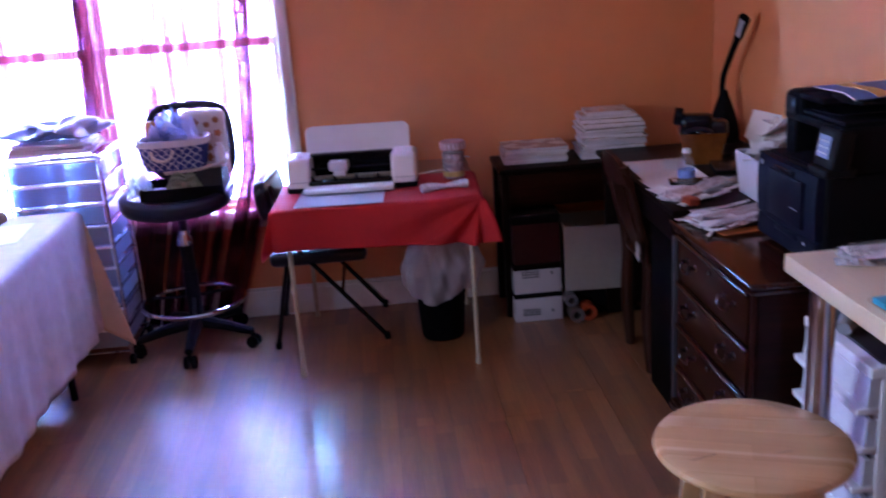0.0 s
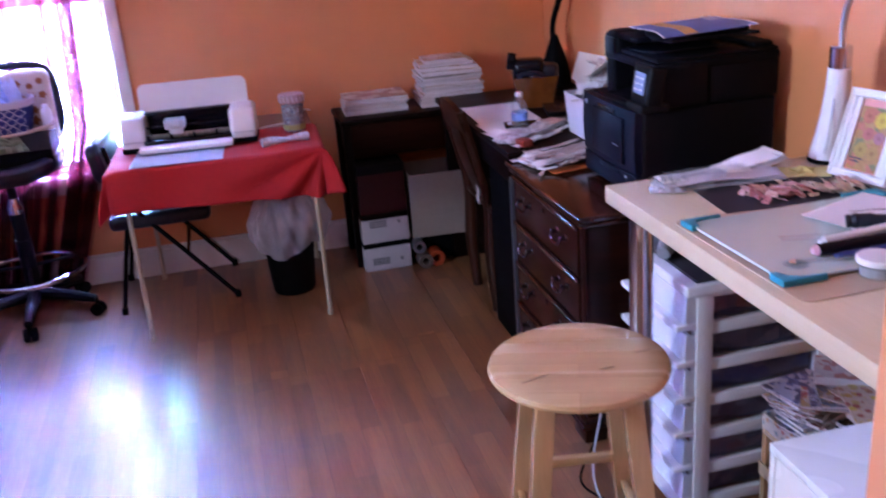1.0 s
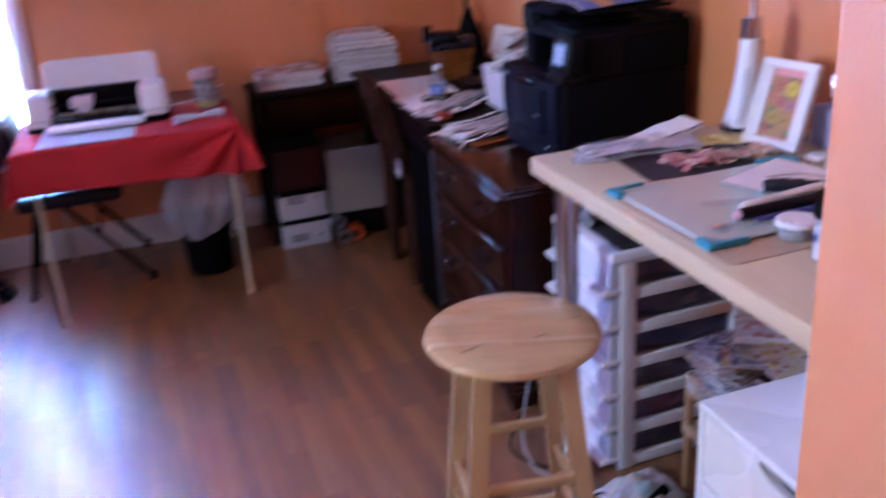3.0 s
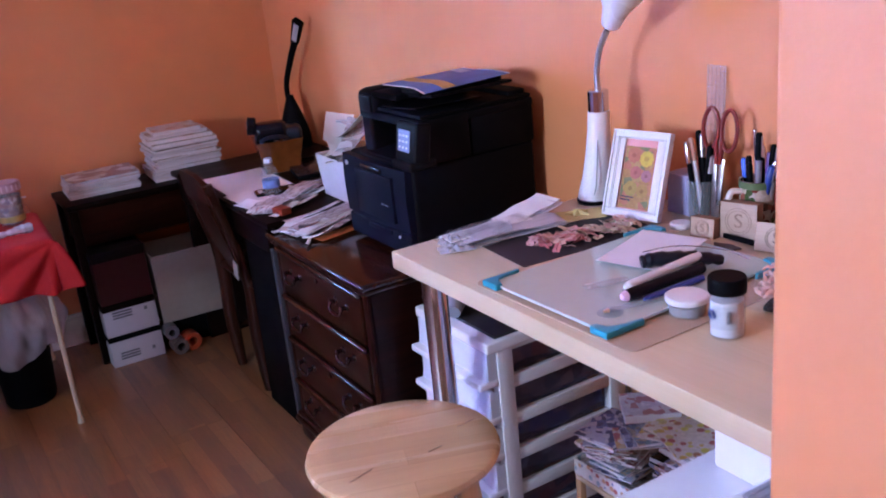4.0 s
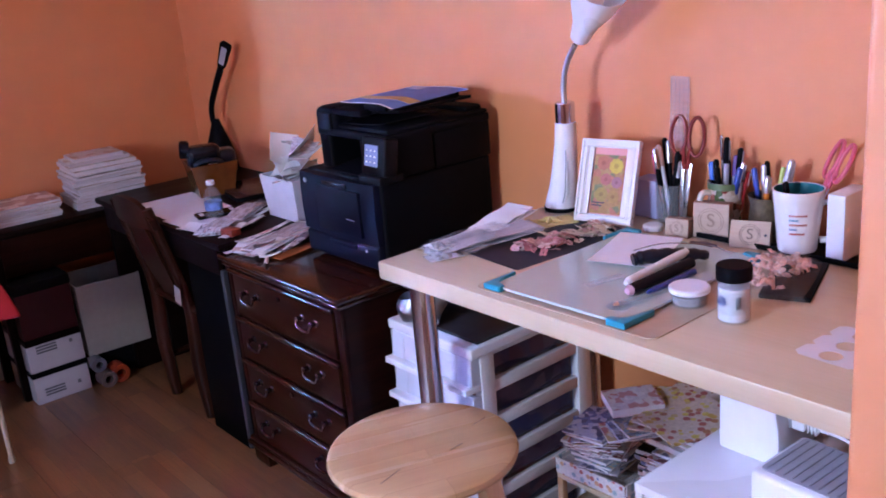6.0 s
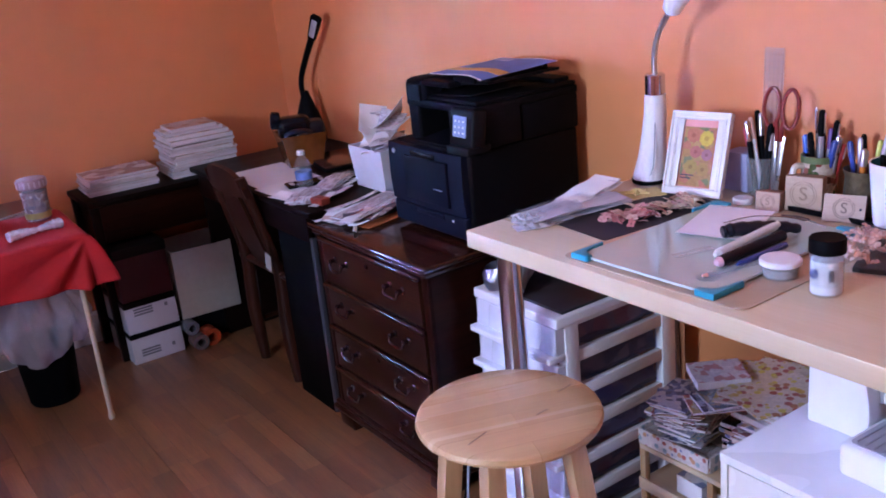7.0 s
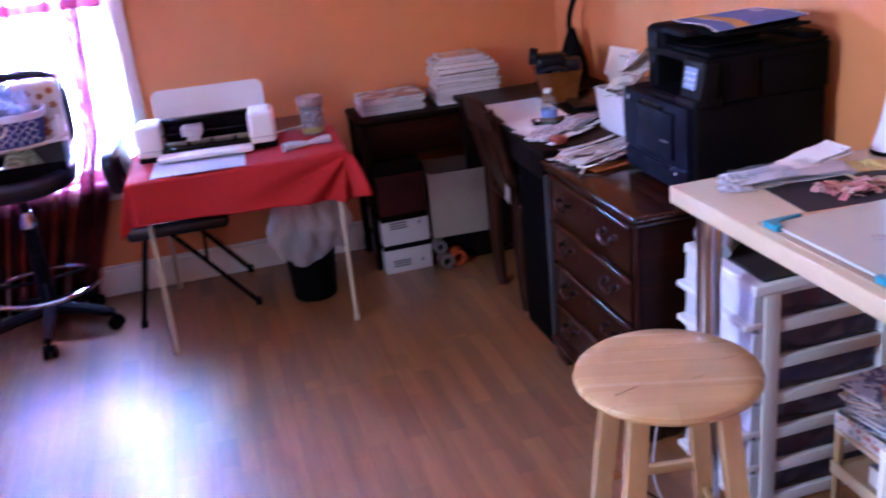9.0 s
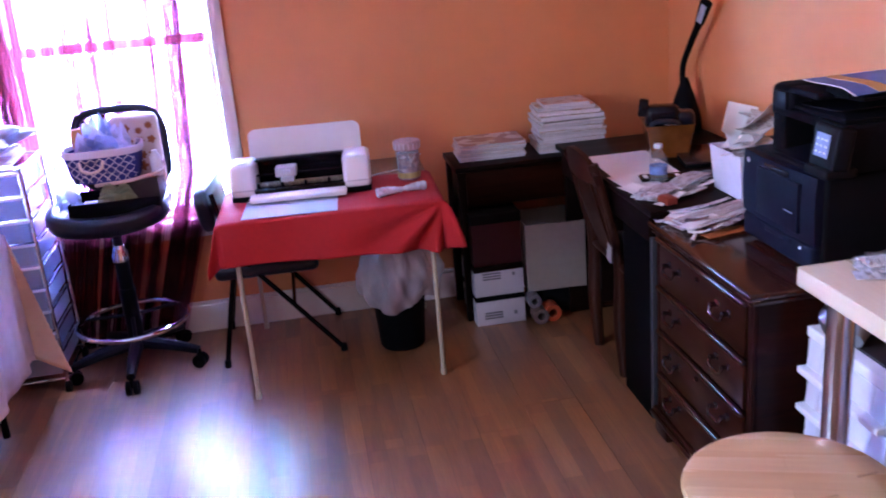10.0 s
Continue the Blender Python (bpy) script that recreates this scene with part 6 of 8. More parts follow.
solo("lavender_box", box(-0.03, 0.03, -0.035, 0.035, 0, 0.098, 0.004), mat("lavender_plastic", (0.36, 0.36, 0.56), 0.4), "small lavender plastic box behind the frame", "box", loc=(2.160, 2.222, TZ), rz=0)
RULE = mat("brown_ruler_print", (0.10, 0.035, 0.025), 0.6)
ru = thing("grid_ruler", (2.186, 2.166, TZ), "clear grid ruler leaning against the wall", "ruler", rz=-90)
rm = pose(0, 0, 0, -2.5, 0, 0)
part("strip", moved(box(-0.028, 0.028, -0.001, 0.001, 0, 0.345), rm), CLEAR, ru)
for k in range(22):
    part("grid_line", moved(box(-0.027, 0.027, -0.0015, -0.0011, 0.010 + k * 0.0152, 0.0106 + k * 0.0152), rm), RULE, ru)
for k in range(5):
    part("grid_line", moved(box(-0.024 + 0.012 * k - 0.0003, -0.024 + 0.012 * k + 0.0003, -0.0016, -0.0011, 0.006, 0.338), rm), RULE, ru)

# packets and loose papers at the far end
def loose(name, label, loc, w, d, rz, material, curl=0.01, th=0.0014, cat="paper", tilt=0.0):
    ob = solo(name, grid(8, 6, lambda u, v: (-w / 2 + w * u, -d / 2 + d * v, th + curl * (u - 0.3) ** 2 + 0.12 * curl * math.sin(2.5 * v + u)), th), material, label, cat)
    ob.matrix_basis = pose(*loc, 0, tilt, rz)
    return ob


def folded(name, label, loc, w, d, rz, leaves, material, cat, fan=0.006, lift=0.0):
    """A folded paper of several leaves whose edges don't quite meet."""
    g = thing(name, loc, label, cat, rz=rz)
    for q in range(leaves):
        a, b = R.uniform(-fan, fan), R.uniform(-fan, fan)
        wob = R.uniform(0, 6)
        part("leaf", moved(grid(10, 4, lambda u, v: (-w / 2 + w * u + a, -d / 2 + d * v + b, 0.0025 * q + 0.0012 + 0.006 * math.sin(math.pi * u) * (1 + 0.3 * q) * 0.5 + lift * u * u + 0.002 * math.sin(9 * u + wob)), 0.0016), pose(0, 0, 0, 0, 0, R.uniform(-4, 4))), material[q % len(material)], g)
    return g


loose("clear_packet", "clear plastic packet with papers inside", (1.665, 2.420, TZ + 0.002), 0.13, 0.11, -18, CLEAR, 0.02, cat="packet")
loose("clear_packet", "clear plastic packet with papers inside", (1.70, 2.425, TZ + 0.012), 0.15, 0.09, -30, CLEAR, 0.03, cat="packet")
GREYP = mat("pale_grey_print", (0.50, 0.48, 0.52), 0.5, vary=0.25, scale=60, stretch=(0.2, 1, 1))
folded("paper_bundle", "bundle of clear packets and leaflets at the table's end", (1.765, 2.415, TZ + 0.001), 0.27, 0.085, -13, 5, (GREYP, CLEAR, PAPER, GREYP), "packet", 0.012, 0.010)
folded("paper_bundle", "bundle of clear packets and leaflets at the table's end", (1.735, 2.440, TZ + 0.010), 0.24, 0.060, -4, 3, (CLEAR, PAPER, CLEAR), "packet", 0.010, 0.008)
folded("folded_paper", "white folded sheets standing open on the packets", (1.862, 2.466, TZ + 0.006), 0.15, 0.085, 4, 4, (PAPER, PAPER, GREYP), "paper", 0.008, 0.028)
CRINK = glass("crinkled_cellophane", (0.92, 0.92, 0.97), 0.10, 0.55)
for k, (x_, y_, w_, a_) in enumerate(((1.622, 2.405, 0.085, -20), (1.66, 2.43, 0.11, 8), (1.64, 2.445, 0.07, -40))):
    solo("clear_packet", grid(18, 8, lambda u, v: (-w_ / 2 + w_ * u, -0.025 + 0.05 * v, 0.002 + 0.003 * k + (0.006 + 0.004 * math.sin(23 * u + 7 * v + k) + 0.003 * math.sin(31 * v - 9 * u)) * (math.sin(math.pi * u) * math.sin(math.pi * v)) ** 0.5), 0.0008), CRINK, "crinkled cellophane packet at the table's end", "packet", loc=(x_, y_, TZ + 0.003), rz=a_, angle=50)
star = B()
v0 = star.verts.new((0, 0, 0.012))
rim = [star.verts.new(((0.032 if k % 2 == 0 else 0.014) * math.cos(math.pi * k / 5), (0.032 if k % 2 == 0 else 0.014) * math.sin(math.pi * k / 5), 0.003)) for k in range(10)]
low = [star.verts.new((v.co.x, v.co.y, 0.0)) for v in rim]
for k in range(10):
    star.faces.new((v0, rim[k], rim[(k + 1) % 10]))
bridge(star, rim, low)
star.faces.new(low)
solo("star_ornament", star, mat("pale_yellow", (0.72, 0.64, 0.26), 0.5), "pale yellow star ornament on a card", "ornament", loc=(1.972, 2.400, TZ + 0.0036))
loose("paper_sheet", "yellowish card beside the desk lamp", (1.966, 2.393, TZ + 0.001), 0.125, 0.080, -28, mat("cream_card", (0.68, 0.58, 0.24), 0.7), 0.004)

# ---- under the craft table ----
rk = thing("wooden_rack", (1.815, 1.80, 0), "small pale wooden rack holding magazines", "rack")
for x in (0.0, 0.30):
    for y in (0.0, 0.235, 0.45):
        part("post", box(x, x + 0.018, y, y + 0.018, 0, 0.296, 0.002), BEECH_Z, rk)
for z in (0.19, 0.296):
    part("shelf", box(0.0, 0.318, 0.0, 0.468, z, z + 0.014, 0.002), MAPLE, rk)
part("lip", box(-0.006, 0.0, 0.0, 0.468, 0.180, 0.215, 0.002), MAPLE, rk)
COVERS = [collage("cover_%d" % k, cs, 38 + 7 * k, 0.35) for k, cs in enumerate((
    ((0.66, 0.62, 0.55), (0.50, 0.34, 0.24), (0.62, 0.58, 0.50), (0.20, 0.22, 0.30)),
    ((0.36, 0.36, 0.42), (0.60, 0.58, 0.58), (0.12, 0.12, 0.18), (0.55, 0.50, 0.48)),
    ((0.62, 0.50, 0.24), (0.66, 0.60, 0.46), (0.48, 0.14, 0.10), (0.60, 0.40, 0.14)),
    ((0.70, 0.68, 0.66), (0.60, 0.58, 0.58), (0.50, 0.24, 0.22), (0.68, 0.66, 0.62)),
    ((0.16, 0.18, 0.32), (0.50, 0.52, 0.60), (0.62, 0.60, 0.60), (0.10, 0.10, 0.16)),
    ((0.52, 0.22, 0.20), (0.64, 0.54, 0.46), (0.62, 0.58, 0.54), (0.30, 0.10, 0.10)),
    ((0.30, 0.42, 0.44), (0.60, 0.62, 0.60), (0.58, 0.46, 0.30), (0.24, 0.28, 0.34))))]


def magazine(loc, w, d, th, rz, cover, label, tilt=0.0, group="magazines under the craft table", name="magazine", edge=None):
    g = thing(name, loc, label, name, group)
    g.matrix_basis = pose(*loc, 0, tilt, rz)
    part("page_block", box(-w / 2 + 0.001, w / 2 - 0.001, -d / 2 + 0.001, d / 2 - 0.001, 0.0008, th - 0.0008), edge or PAPER, g)
    part("cover", box(-w / 2, w / 2, -d / 2, d / 2, th - 0.0008, th, 0.0003, seg=1), cover, g)
    part("back_cover", box(-w / 2, w / 2, -d / 2, d / 2, 0, 0.0008), cover, g)
    return g


FLORAL = collage("floral_box_paper", ((0.16, 0.20, 0.34), (0.45, 0.12, 0.10), (0.30, 0.40, 0.42), (0.55, 0.30, 0.16), (0.62, 0.58, 0.52)), 60, 0.4, (0.66, 0.62, 0.58), 0.42)
CREAM_P = mat("cream_paper_pad", (0.66, 0.62, 0.54), 0.7, vary=0.06, scale=24)
pk = thing("patterned_box", (1.825, 2.055, 0.3105), "flat cream box with a floral patterned rim", "box", rz=2)
part("tray", joined(box(0, 0.20, 0, 0.215, 0, 0.004), box(0.004, 0.196, 0.004, 0.211, 0.004, 0.030)), CREAM_P, pk)
for q in ((-0.003, 0.003, 0, 0.215), (0.197, 0.203, 0, 0.215), (0.003, 0.197, -0.003, 0.003), (0.003, 0.197, 0.212, 0.218)):
    part("rim", box(q[0], q[1], q[2], q[3], 0, 0.042, 0.001), FLORAL, pk, "floral printed side")
part("window", box(0.03, 0.075, 0.03, 0.15, 0.0305, 0.0320), mat("brown_card_slot", (0.20, 0.13, 0.08), 0.6), pk)
part("wrapper", box(0.006, 0.120, 0.010, 0.205, 0.033, 0.0338), CLEAR, pk)
# fan of slim booklets on the patterned box
zz = 0.3535
for k in range(26):
    th = RF.choice((0.003, 0.004, 0.006, 0.008))
    if zz > 0.488:
        break
    top_ = min(1.0, k / 14)
    magazine((1.895 - 0.055 * top_ * top_ + RF.uniform(-0.014, 0.014), 2.150 + RF.uniform(-0.012, 0.012), zz), 0.150 + RF.uniform(-0.02, 0.02), 0.105, th, 24 * top_ + RF.uniform(-16, 16), COVERS[(k * 2 + k // 5) % 7], "slim craft booklet in a fanned pile under the table", name="booklet", tilt=1.5 * top_)
    zz += th + 0.0008
# cases with dark spines beside it
for k in range(9):
    case = thing("disc_case", (1.93 + RF.uniform(-0.008, 0.008), 1.985 + RF.uniform(-0.006, 0.006), 0.3105 + 0.0155 * k), "slim disc case with a dark printed spine", "case", "disc cases under the table", rz=4 + RF.uniform(-5, 5))
    part("tray", box(-0.07, 0.07, -0.062, 0.062, 0.0, 0.014, 0.001), BLACK_G if k % 3 else WHITE_P, case)
    part("sleeve", box(-0.0708, 0.0, -0.0628, 0.0628, 0.002, 0.0122), COVERS[(k * 3) % 7], case)
z = 0.3105
for k in range(30):
    th = RF.choice((0.005, 0.008, 0.011, 0.015))
    if z + th > 0.528:
        break
    magazine((1.975 + RF.uniform(-0.02, 0.02), 1.895 + RF.uniform(-0.015, 0.015), z), 0.255, 0.20, th, RF.uniform(-9, 9), COVERS[(k * 3 + 1) % 7], "glossy craft magazine in a pile under the table")
    z += th + 0.0006
DOTS = collage("yellow_spotted_paper", ((0.55, 0.36, 0.06), (0.36, 0.09, 0.06), (0.50, 0.42, 0.14), (0.38, 0.16, 0.06), (0.58, 0.50, 0.08)), 54, 0.3, (0.58, 0.50, 0.38), 0.46)
for k, (x_, y_, w_, d_, a_) in enumerate(((1.91, 2.005, 0.21, 0.13, 28), (1.93, 1.965, 0.22, 0.15, 8), (1.89, 1.915, 0.19, 0.14, -20))):
    loose("patterned_sheet", "cream sheet with yellow and red rings on the magazine pile", (x_, y_, 0.531 + 0.006 * k), w_, d_, a_, DOTS, 0.02, th=0.003)
loose("clear_sleeve", "clear plastic sleeve sliding off the magazine pile", (1.88, 2.015, 0.520), 0.10, 0.20, 62, CLEAR, 0.03, cat="sleeve", tilt=-6)
for k in range(3):
    magazine((1.868 + 0.012 * k, 2.025 - 0.012 * k, 0.497 + 0.0085 * k), 0.09, 0.20, 0.007, 56 + 5 * k, COVERS[(k * 2 + 2) % 7], "narrow glossy booklet at the front of the pile", name="booklet")
magazine((1.890, 2.080, 0.533), 0.125, 0.105, 0.020, -34, COVERS[3], "pale notebook on top of the magazine pile", name="notebook")
# packs of craft paper on the lower shelf
for k in range(3):
    magazine((1.93, 2.12 - 0.10 * k, 0.2045), 0.19, 0.085, 0.050 + 0.006 * (k % 2), 3 * k - 3, COVERS[(k * 2) % 7], "pack of patterned craft paper on the rack", group="packs of craft paper", name="paper_pack")

# white devices on the drawer unit
dv = thing("die_cutting_device", (1.705, 1.590, uH), "white desktop device with a curved side and power lead", "device")
curve_ = [(0.124, 0.0), (0.128, 0.006), (0.128, 0.188), (0.120, 0.198), (0.085, 0.198)] + [(0.085 - 0.083 * math.sin(a), 0.045 + 0.153 * math.cos(a)) for a in [math.pi / 2 * q / 12 for q in range(1, 13)]] + [(0.004, 0.010), (0.012, 0.0)]
part("housing", moved(prism([(-z_, y_) for y_, z_ in curve_], 0.0, 0.15, 0.006), pose(0, 0, 0.0005, 0, 90, 0)), WHITE_P, dv)
part("socket", box(0.035, 0.062, -0.002, 0.012, 0.070, 0.098, 0.003), mat("grey_socket", (0.40, 0.40, 0.43), 0.5), dv)
rt = thing("white_router", (1.578, 1.398, uH), "low white box with a ribbed grey top on the drawer unit", "device", rz=-2)
part("case", box(0.0, 0.165, 0.0, 0.178, 0.0005, 0.064, 0.012, seg=4), WHITE_P, rt)
part("top_panel", moved(plate(0.140, 0.152, 0.010, 0.0016), pose(0.083, 0.089, 0.0636)), mat("pale_grey_plastic", (0.46, 0.45, 0.50), 0.5), rt)
for k in range(9):
    part("rib", box(0.020, 0.146, 0.026 + 0.016 * k, 0.0285 + 0.016 * k, 0.0650, 0.0664), mat("grey_slot", (0.36, 0.35, 0.40), 0.5), rt)
cb = thing("charging_cable", (0, 0, 0), "white charging cable with a plug in the device's side", "cable")
part("cord", tube(smooth_path([(1.747, 1.535, 0.724), (1.742, 1.50, 0.728), (1.725, 1.46, 0.730), (1.70, 1.43, 0.722), (1.655, 1.405, 0.713), (1.60, 1.392, 0.709), (1.572, 1.385, 0.69), (1.57, 1.375, 0.645), (1.62, 1.35, 0.6455), (1.70, 1.33, 0.6455)], 6), 0.0045, 8), WHITE_P, cb)
part("cord_return", tube(smooth_path([(1.752, 1.535, 0.732), (1.765, 1.50, 0.742), (1.80, 1.45, 0.73), (1.85, 1.41, 0.69), (1.87, 1.38, 0.6455), (1.88, 1.33, 0.6455)], 6), 0.0045, 8), WHITE_P, cb)
part("plug", joined(box(1.736, 1.764, 1.560, 1.5875, 0.7125, 0.7355, 0.005), box(1.741, 1.759, 1.535, 1.560, 0.717, 0.731, 0.004)), WHITE_P, cb)
for k in range(3):
    part("grip_ring", box(1.738, 1.762, 1.539 + 0.007 * k, 1.542 + 0.007 * k, 0.7145, 0.7335, 0.001), WHITE_P, cb)

# things on the drawer tower
TT = tH + 0.0005
gt = thing("label_maker", (1.74, 2.60, TT), "grey handheld craft tool lying on the drawer tower", "tool", rz=35)
part("body", tube(smooth_path([(-0.06, 0, 0.02), (0, 0.01, 0.035), (0.06, 0, 0.05), (0.12, -0.02, 0.06)], 5), [0.018 + 0.010 * math.sin(math.pi * i / 15) for i in range(16)], 12), mat("grey_blue_plastic", (0.22, 0.25, 0.28), 0.35), gt)
part("blue_cap", box(0.08, 0.13, -0.03, 0.01, 0.045, 0.08, 0.006), mat("bright_blue_plastic", (0.02, 0.09, 0.55), 0.35), gt)
solo("foil_bundle", grid(16, 8, lambda u, v: (0.04 * math.cos(2 * math.pi * u) * (0.6 + 0.4 * math.sin(3 * v)), 0.04 * math.sin(2 * math.pi * u), 0.06 * v + 0.006 * math.sin(11 * u + 7 * v))), mat("crumpled_foil", (0.30, 0.30, 0.33), 0.4, 1.0, bump=0.5, bump_scale=60), "crumpled silver foil on the drawer tower", "foil", loc=(1.705, 2.665, TT))

# bag, plug and cables on the floor
PASTEL = collage("pastel_print", ((0.62, 0.68, 0.70), (0.40, 0.58, 0.60), (0.70, 0.68, 0.62), (0.66, 0.60, 0.66)), 22, 0.3)
solo("paper_bag", grid(20, 16, lambda u, v: (-0.10 + 0.20 * u, -0.075 + 0.15 * v, 0.003 + (0.045 + 0.012 * math.sin(13 * u + 4 * v) + 0.010 * math.sin(17 * v - 6 * u)) * (math.sin(math.pi * u) * math.sin(math.pi * v)) ** 0.6), 0.001), PASTEL, "pale printed plastic bag lying crumpled on the floor", "bag", loc=(1.70, 2.285, 0.0), rz=8, angle=60)
ad = thing("power_adapter", (1.655, 2.19, 0.0), "white plug adapter on the floor", "adapter", rz=15)
part("body", box(-0.03, 0.03, -0.022, 0.022, 0.0005, 0.05, 0.010, seg=3), WHITE_P, ad)
part("ring_grip", tube([(0.05 + 0.016 * math.cos(2 * math.pi * k / 16), 0, 0.028 + 0.016 * math.sin(2 * math.pi * k / 16)) for k in range(16)], 0.006, 8, closed=True), WHITE_P, ad)
part("black_end", tube([(0.03, 0.01, 0.03), (0.10, 0.02, 0.04)], 0.014, 10), BLACK, ad)
for k, (pts_, m_, nm) in enumerate((
    ([(1.59, 2.68, 0.30), (1.545, 2.66, 0.16), (1.50, 2.60, 0.05), (1.49, 2.50, 0.008), (1.53, 2.44, 0.006)], mat("grey_white_cable", (0.34, 0.33, 0.35), 0.5), "pale grey cable hanging to the floor"),
    ([(1.62, 2.70, 0.25), (1.53, 2.66, 0.10), (1.47, 2.62, 0.012), (1.50, 2.52, 0.006), (1.56, 2.46, 0.006), (1.62, 2.40, 0.006)], BLACK, "black cable lying on the floor"),
    ([(1.60, 2.38, 0.006), (1.56, 2.34, 0.006), (1.58, 2.26, 0.006), (1.63, 2.24, 0.007), (1.60, 2.32, 0.012), (1.55, 2.28, 0.010), (1.57, 2.20, 0.006)], BLACK, "coil of black cable on the floor"),
    ([(1.745, 2.755, 0.66), (1.742, 2.765, 0.50), (1.735, 2.772, 0.33), (1.71, 2.77, 0.15), (1.70, 2.75, 0.006)], mat("cream_cable", (0.55, 0.53, 0.45), 0.5), "cream cable beside the file cabinet"))):
    solo("cable", tube(smooth_path(pts_, 8), 0.0034, 8), m_, nm, "cable")

# ---- things on the writing desk and the file cabinet ----
DZ = 0.7575
loose("paper_sheet", "large white sheet spread over the writing desk", (1.715, 4.03, DZ), 0.24, 0.44, -2, PAPER, 0.002)
loose("paper_sheet", "white sheet at the edge of the writing desk", (1.645, 3.77, DZ + 0.002), 0.13, 0.30, 3, PAPER, 0.003)
wbm = thing("water_bottle", (1.70, 3.755, DZ + 0.013), "small clear water bottle with a blue label and white cap", "bottle")
part("bottle", lathe([(0, 0), (0.026, 0), (0.030, 0.006), (0.030, 0.04), (0.028, 0.048), (0.030, 0.056), (0.030, 0.078), (0.022, 0.098), (0.012, 0.108), (0.012, 0.118), (0, 0.118)], 28), CLEAR, wbm)
part("label", lathe([(0.0303, 0.030), (0.0308, 0.030), (0.0308, 0.058), (0.0303, 0.058)], 28, closed=True), mat("blue_white_label", (0.16, 0.26, 0.55), 0.4, vary=0.6, scale=40), wbm)
part("cap", lathe([(0, 0.117), (0.0145, 0.117), (0.0145, 0.130), (0.013, 0.132), (0, 0.132)], 20), WHITE_P, wbm)
ph = thing("phone", (1.735, 3.815, DZ + 0.004), "black phone lying on the papers", "phone", rz=-12)
part("case", box(-0.075, 0.075, -0.038, 0.038, 0, 0.010, 0.004, seg=3), BLACK_G, ph)
part("screen", box(-0.068, 0.068, -0.033, 0.033, 0.0101, 0.0106), mat("dark_glass", (0.01, 0.01, 0.014), 0.08), ph)
for x in (-0.055, 0.055):
    part("bright_bar", box(x - 0.008, x + 0.008, -0.02, 0.02, 0.0107, 0.0111), WHITE_P, ph)
TANP = collage("tan_newsprint", ((0.42, 0.35, 0.32), (0.26, 0.21, 0.21), (0.48, 0.42, 0.40), (0.36, 0.28, 0.26), (0.52, 0.47, 0.46)), 110, 0.75, stretch=(0.4, 2.2, 1))
DARKP = collage("dark_magazine_page", ((0.10, 0.05, 0.06), (0.30, 0.10, 0.10), (0.05, 0.05, 0.07), (0.45, 0.40, 0.40), (0.16, 0.08, 0.09)), 40, 0.4)
SALM = mat("salmon_paper", (0.58, 0.40, 0.34), 0.7, vary=0.2)


folded("newspaper", "folded tan newspaper on the writing desk", (1.700, 3.635, DZ + 0.003), 0.21, 0.085, 24, 7, (TANP, TANP, PRINTED), "newspaper")
folded("newspaper", "folded tan newspaper on the writing desk", (1.765, 3.665, DZ + 0.018), 0.17, 0.075, 32, 5, (TANP, PRINTED), "newspaper", lift=0.01)
folded("newspaper", "white folded newspaper at the desk's edge", (1.618, 3.640, DZ + 0.003), 0.11, 0.070, 48, 5, (PRINTED, PAPER), "newspaper")
for k, (x, y, w, d, a, m_) in enumerate(((1.600, 3.70, 0.06, 0.15, 12, PAPER), (1.655, 3.545, 0.13, 0.030, 30, PAPER), (1.72, 3.575, 0.15, 0.026, 10, PRINTED), (1.80, 3.69, 0.16, 0.020, -24, PAPER), (1.815, 3.64, 0.14, 0.022, 14, PAPER))):
    loose("flyer", "narrow paper strip on the writing desk", (x, y, DZ + 0.003 + 0.003 * k), w, d, a, m_, 0.02, cat="flyer", tilt=-2)
CZ = 0.7362
folded("flyer", "bundle of printed flyers on the file cabinet", (1.735, 3.37, CZ + 0.003), 0.27, 0.075, 13, 8, (TANP, PRINTED, PAPER, TANP), "flyer", 0.012, 0.012)
folded("flyer", "bundle of printed flyers on the file cabinet", (1.715, 3.325, CZ + 0.012), 0.25, 0.045, 22, 5, (PRINTED, PAPER, DARKP), "flyer", 0.012, 0.010)
folded("flyer", "salmon and white flyers at the cabinet's edge", (1.638, 3.395, CZ + 0.004), 0.105, 0.075, 34, 5, (SALM, PAPER, PRINTED), "flyer", 0.012)
for k, (x, y, w, d, a, m_) in enumerate(((1.60, 3.425, 0.09, 0.018, 6, PAPER), (1.625, 3.355, 0.10, 0.026, 44, SALM), (1.68, 3.30, 0.14, 0.030, 30, DARKP), (1.79, 3.335, 0.22, 0.016, 20, PAPER), (1.82, 3.36, 0.20, 0.020, 6, SALM), (1.76, 3.285, 0.24, 0.030, 24, DARKP), (1.645, 3.315, 0.07, 0.030, -30, DARKP), (1.70, 3.42, 0.20, 0.026, 2, PRINTED))):
    loose("flyer", "torn strip of printed paper on the file cabinet", (x, y, CZ + 0.004 + 0.004 * k), w, d, a, m_, 0.025, cat="flyer", tilt=-3)
loose("paper_strip", "white paper strip curling over the cabinet edge", (1.615, 3.26, CZ + 0.003), 0.13, 0.012, 58, PAPER, 0.04)
loose("paper_strip", "white paper strip on the cabinet", (1.64, 3.25, CZ + 0.008), 0.10, 0.010, -20, PAPER, 0.05)
loose("orange_folder", "orange folder under the flyers", (1.75, 3.265, CZ + 0.0008), 0.24, 0.05, 12, mat("orange_folder_card", (0.55, 0.16, 0.05), 0.5), 0.004, cat="folder")
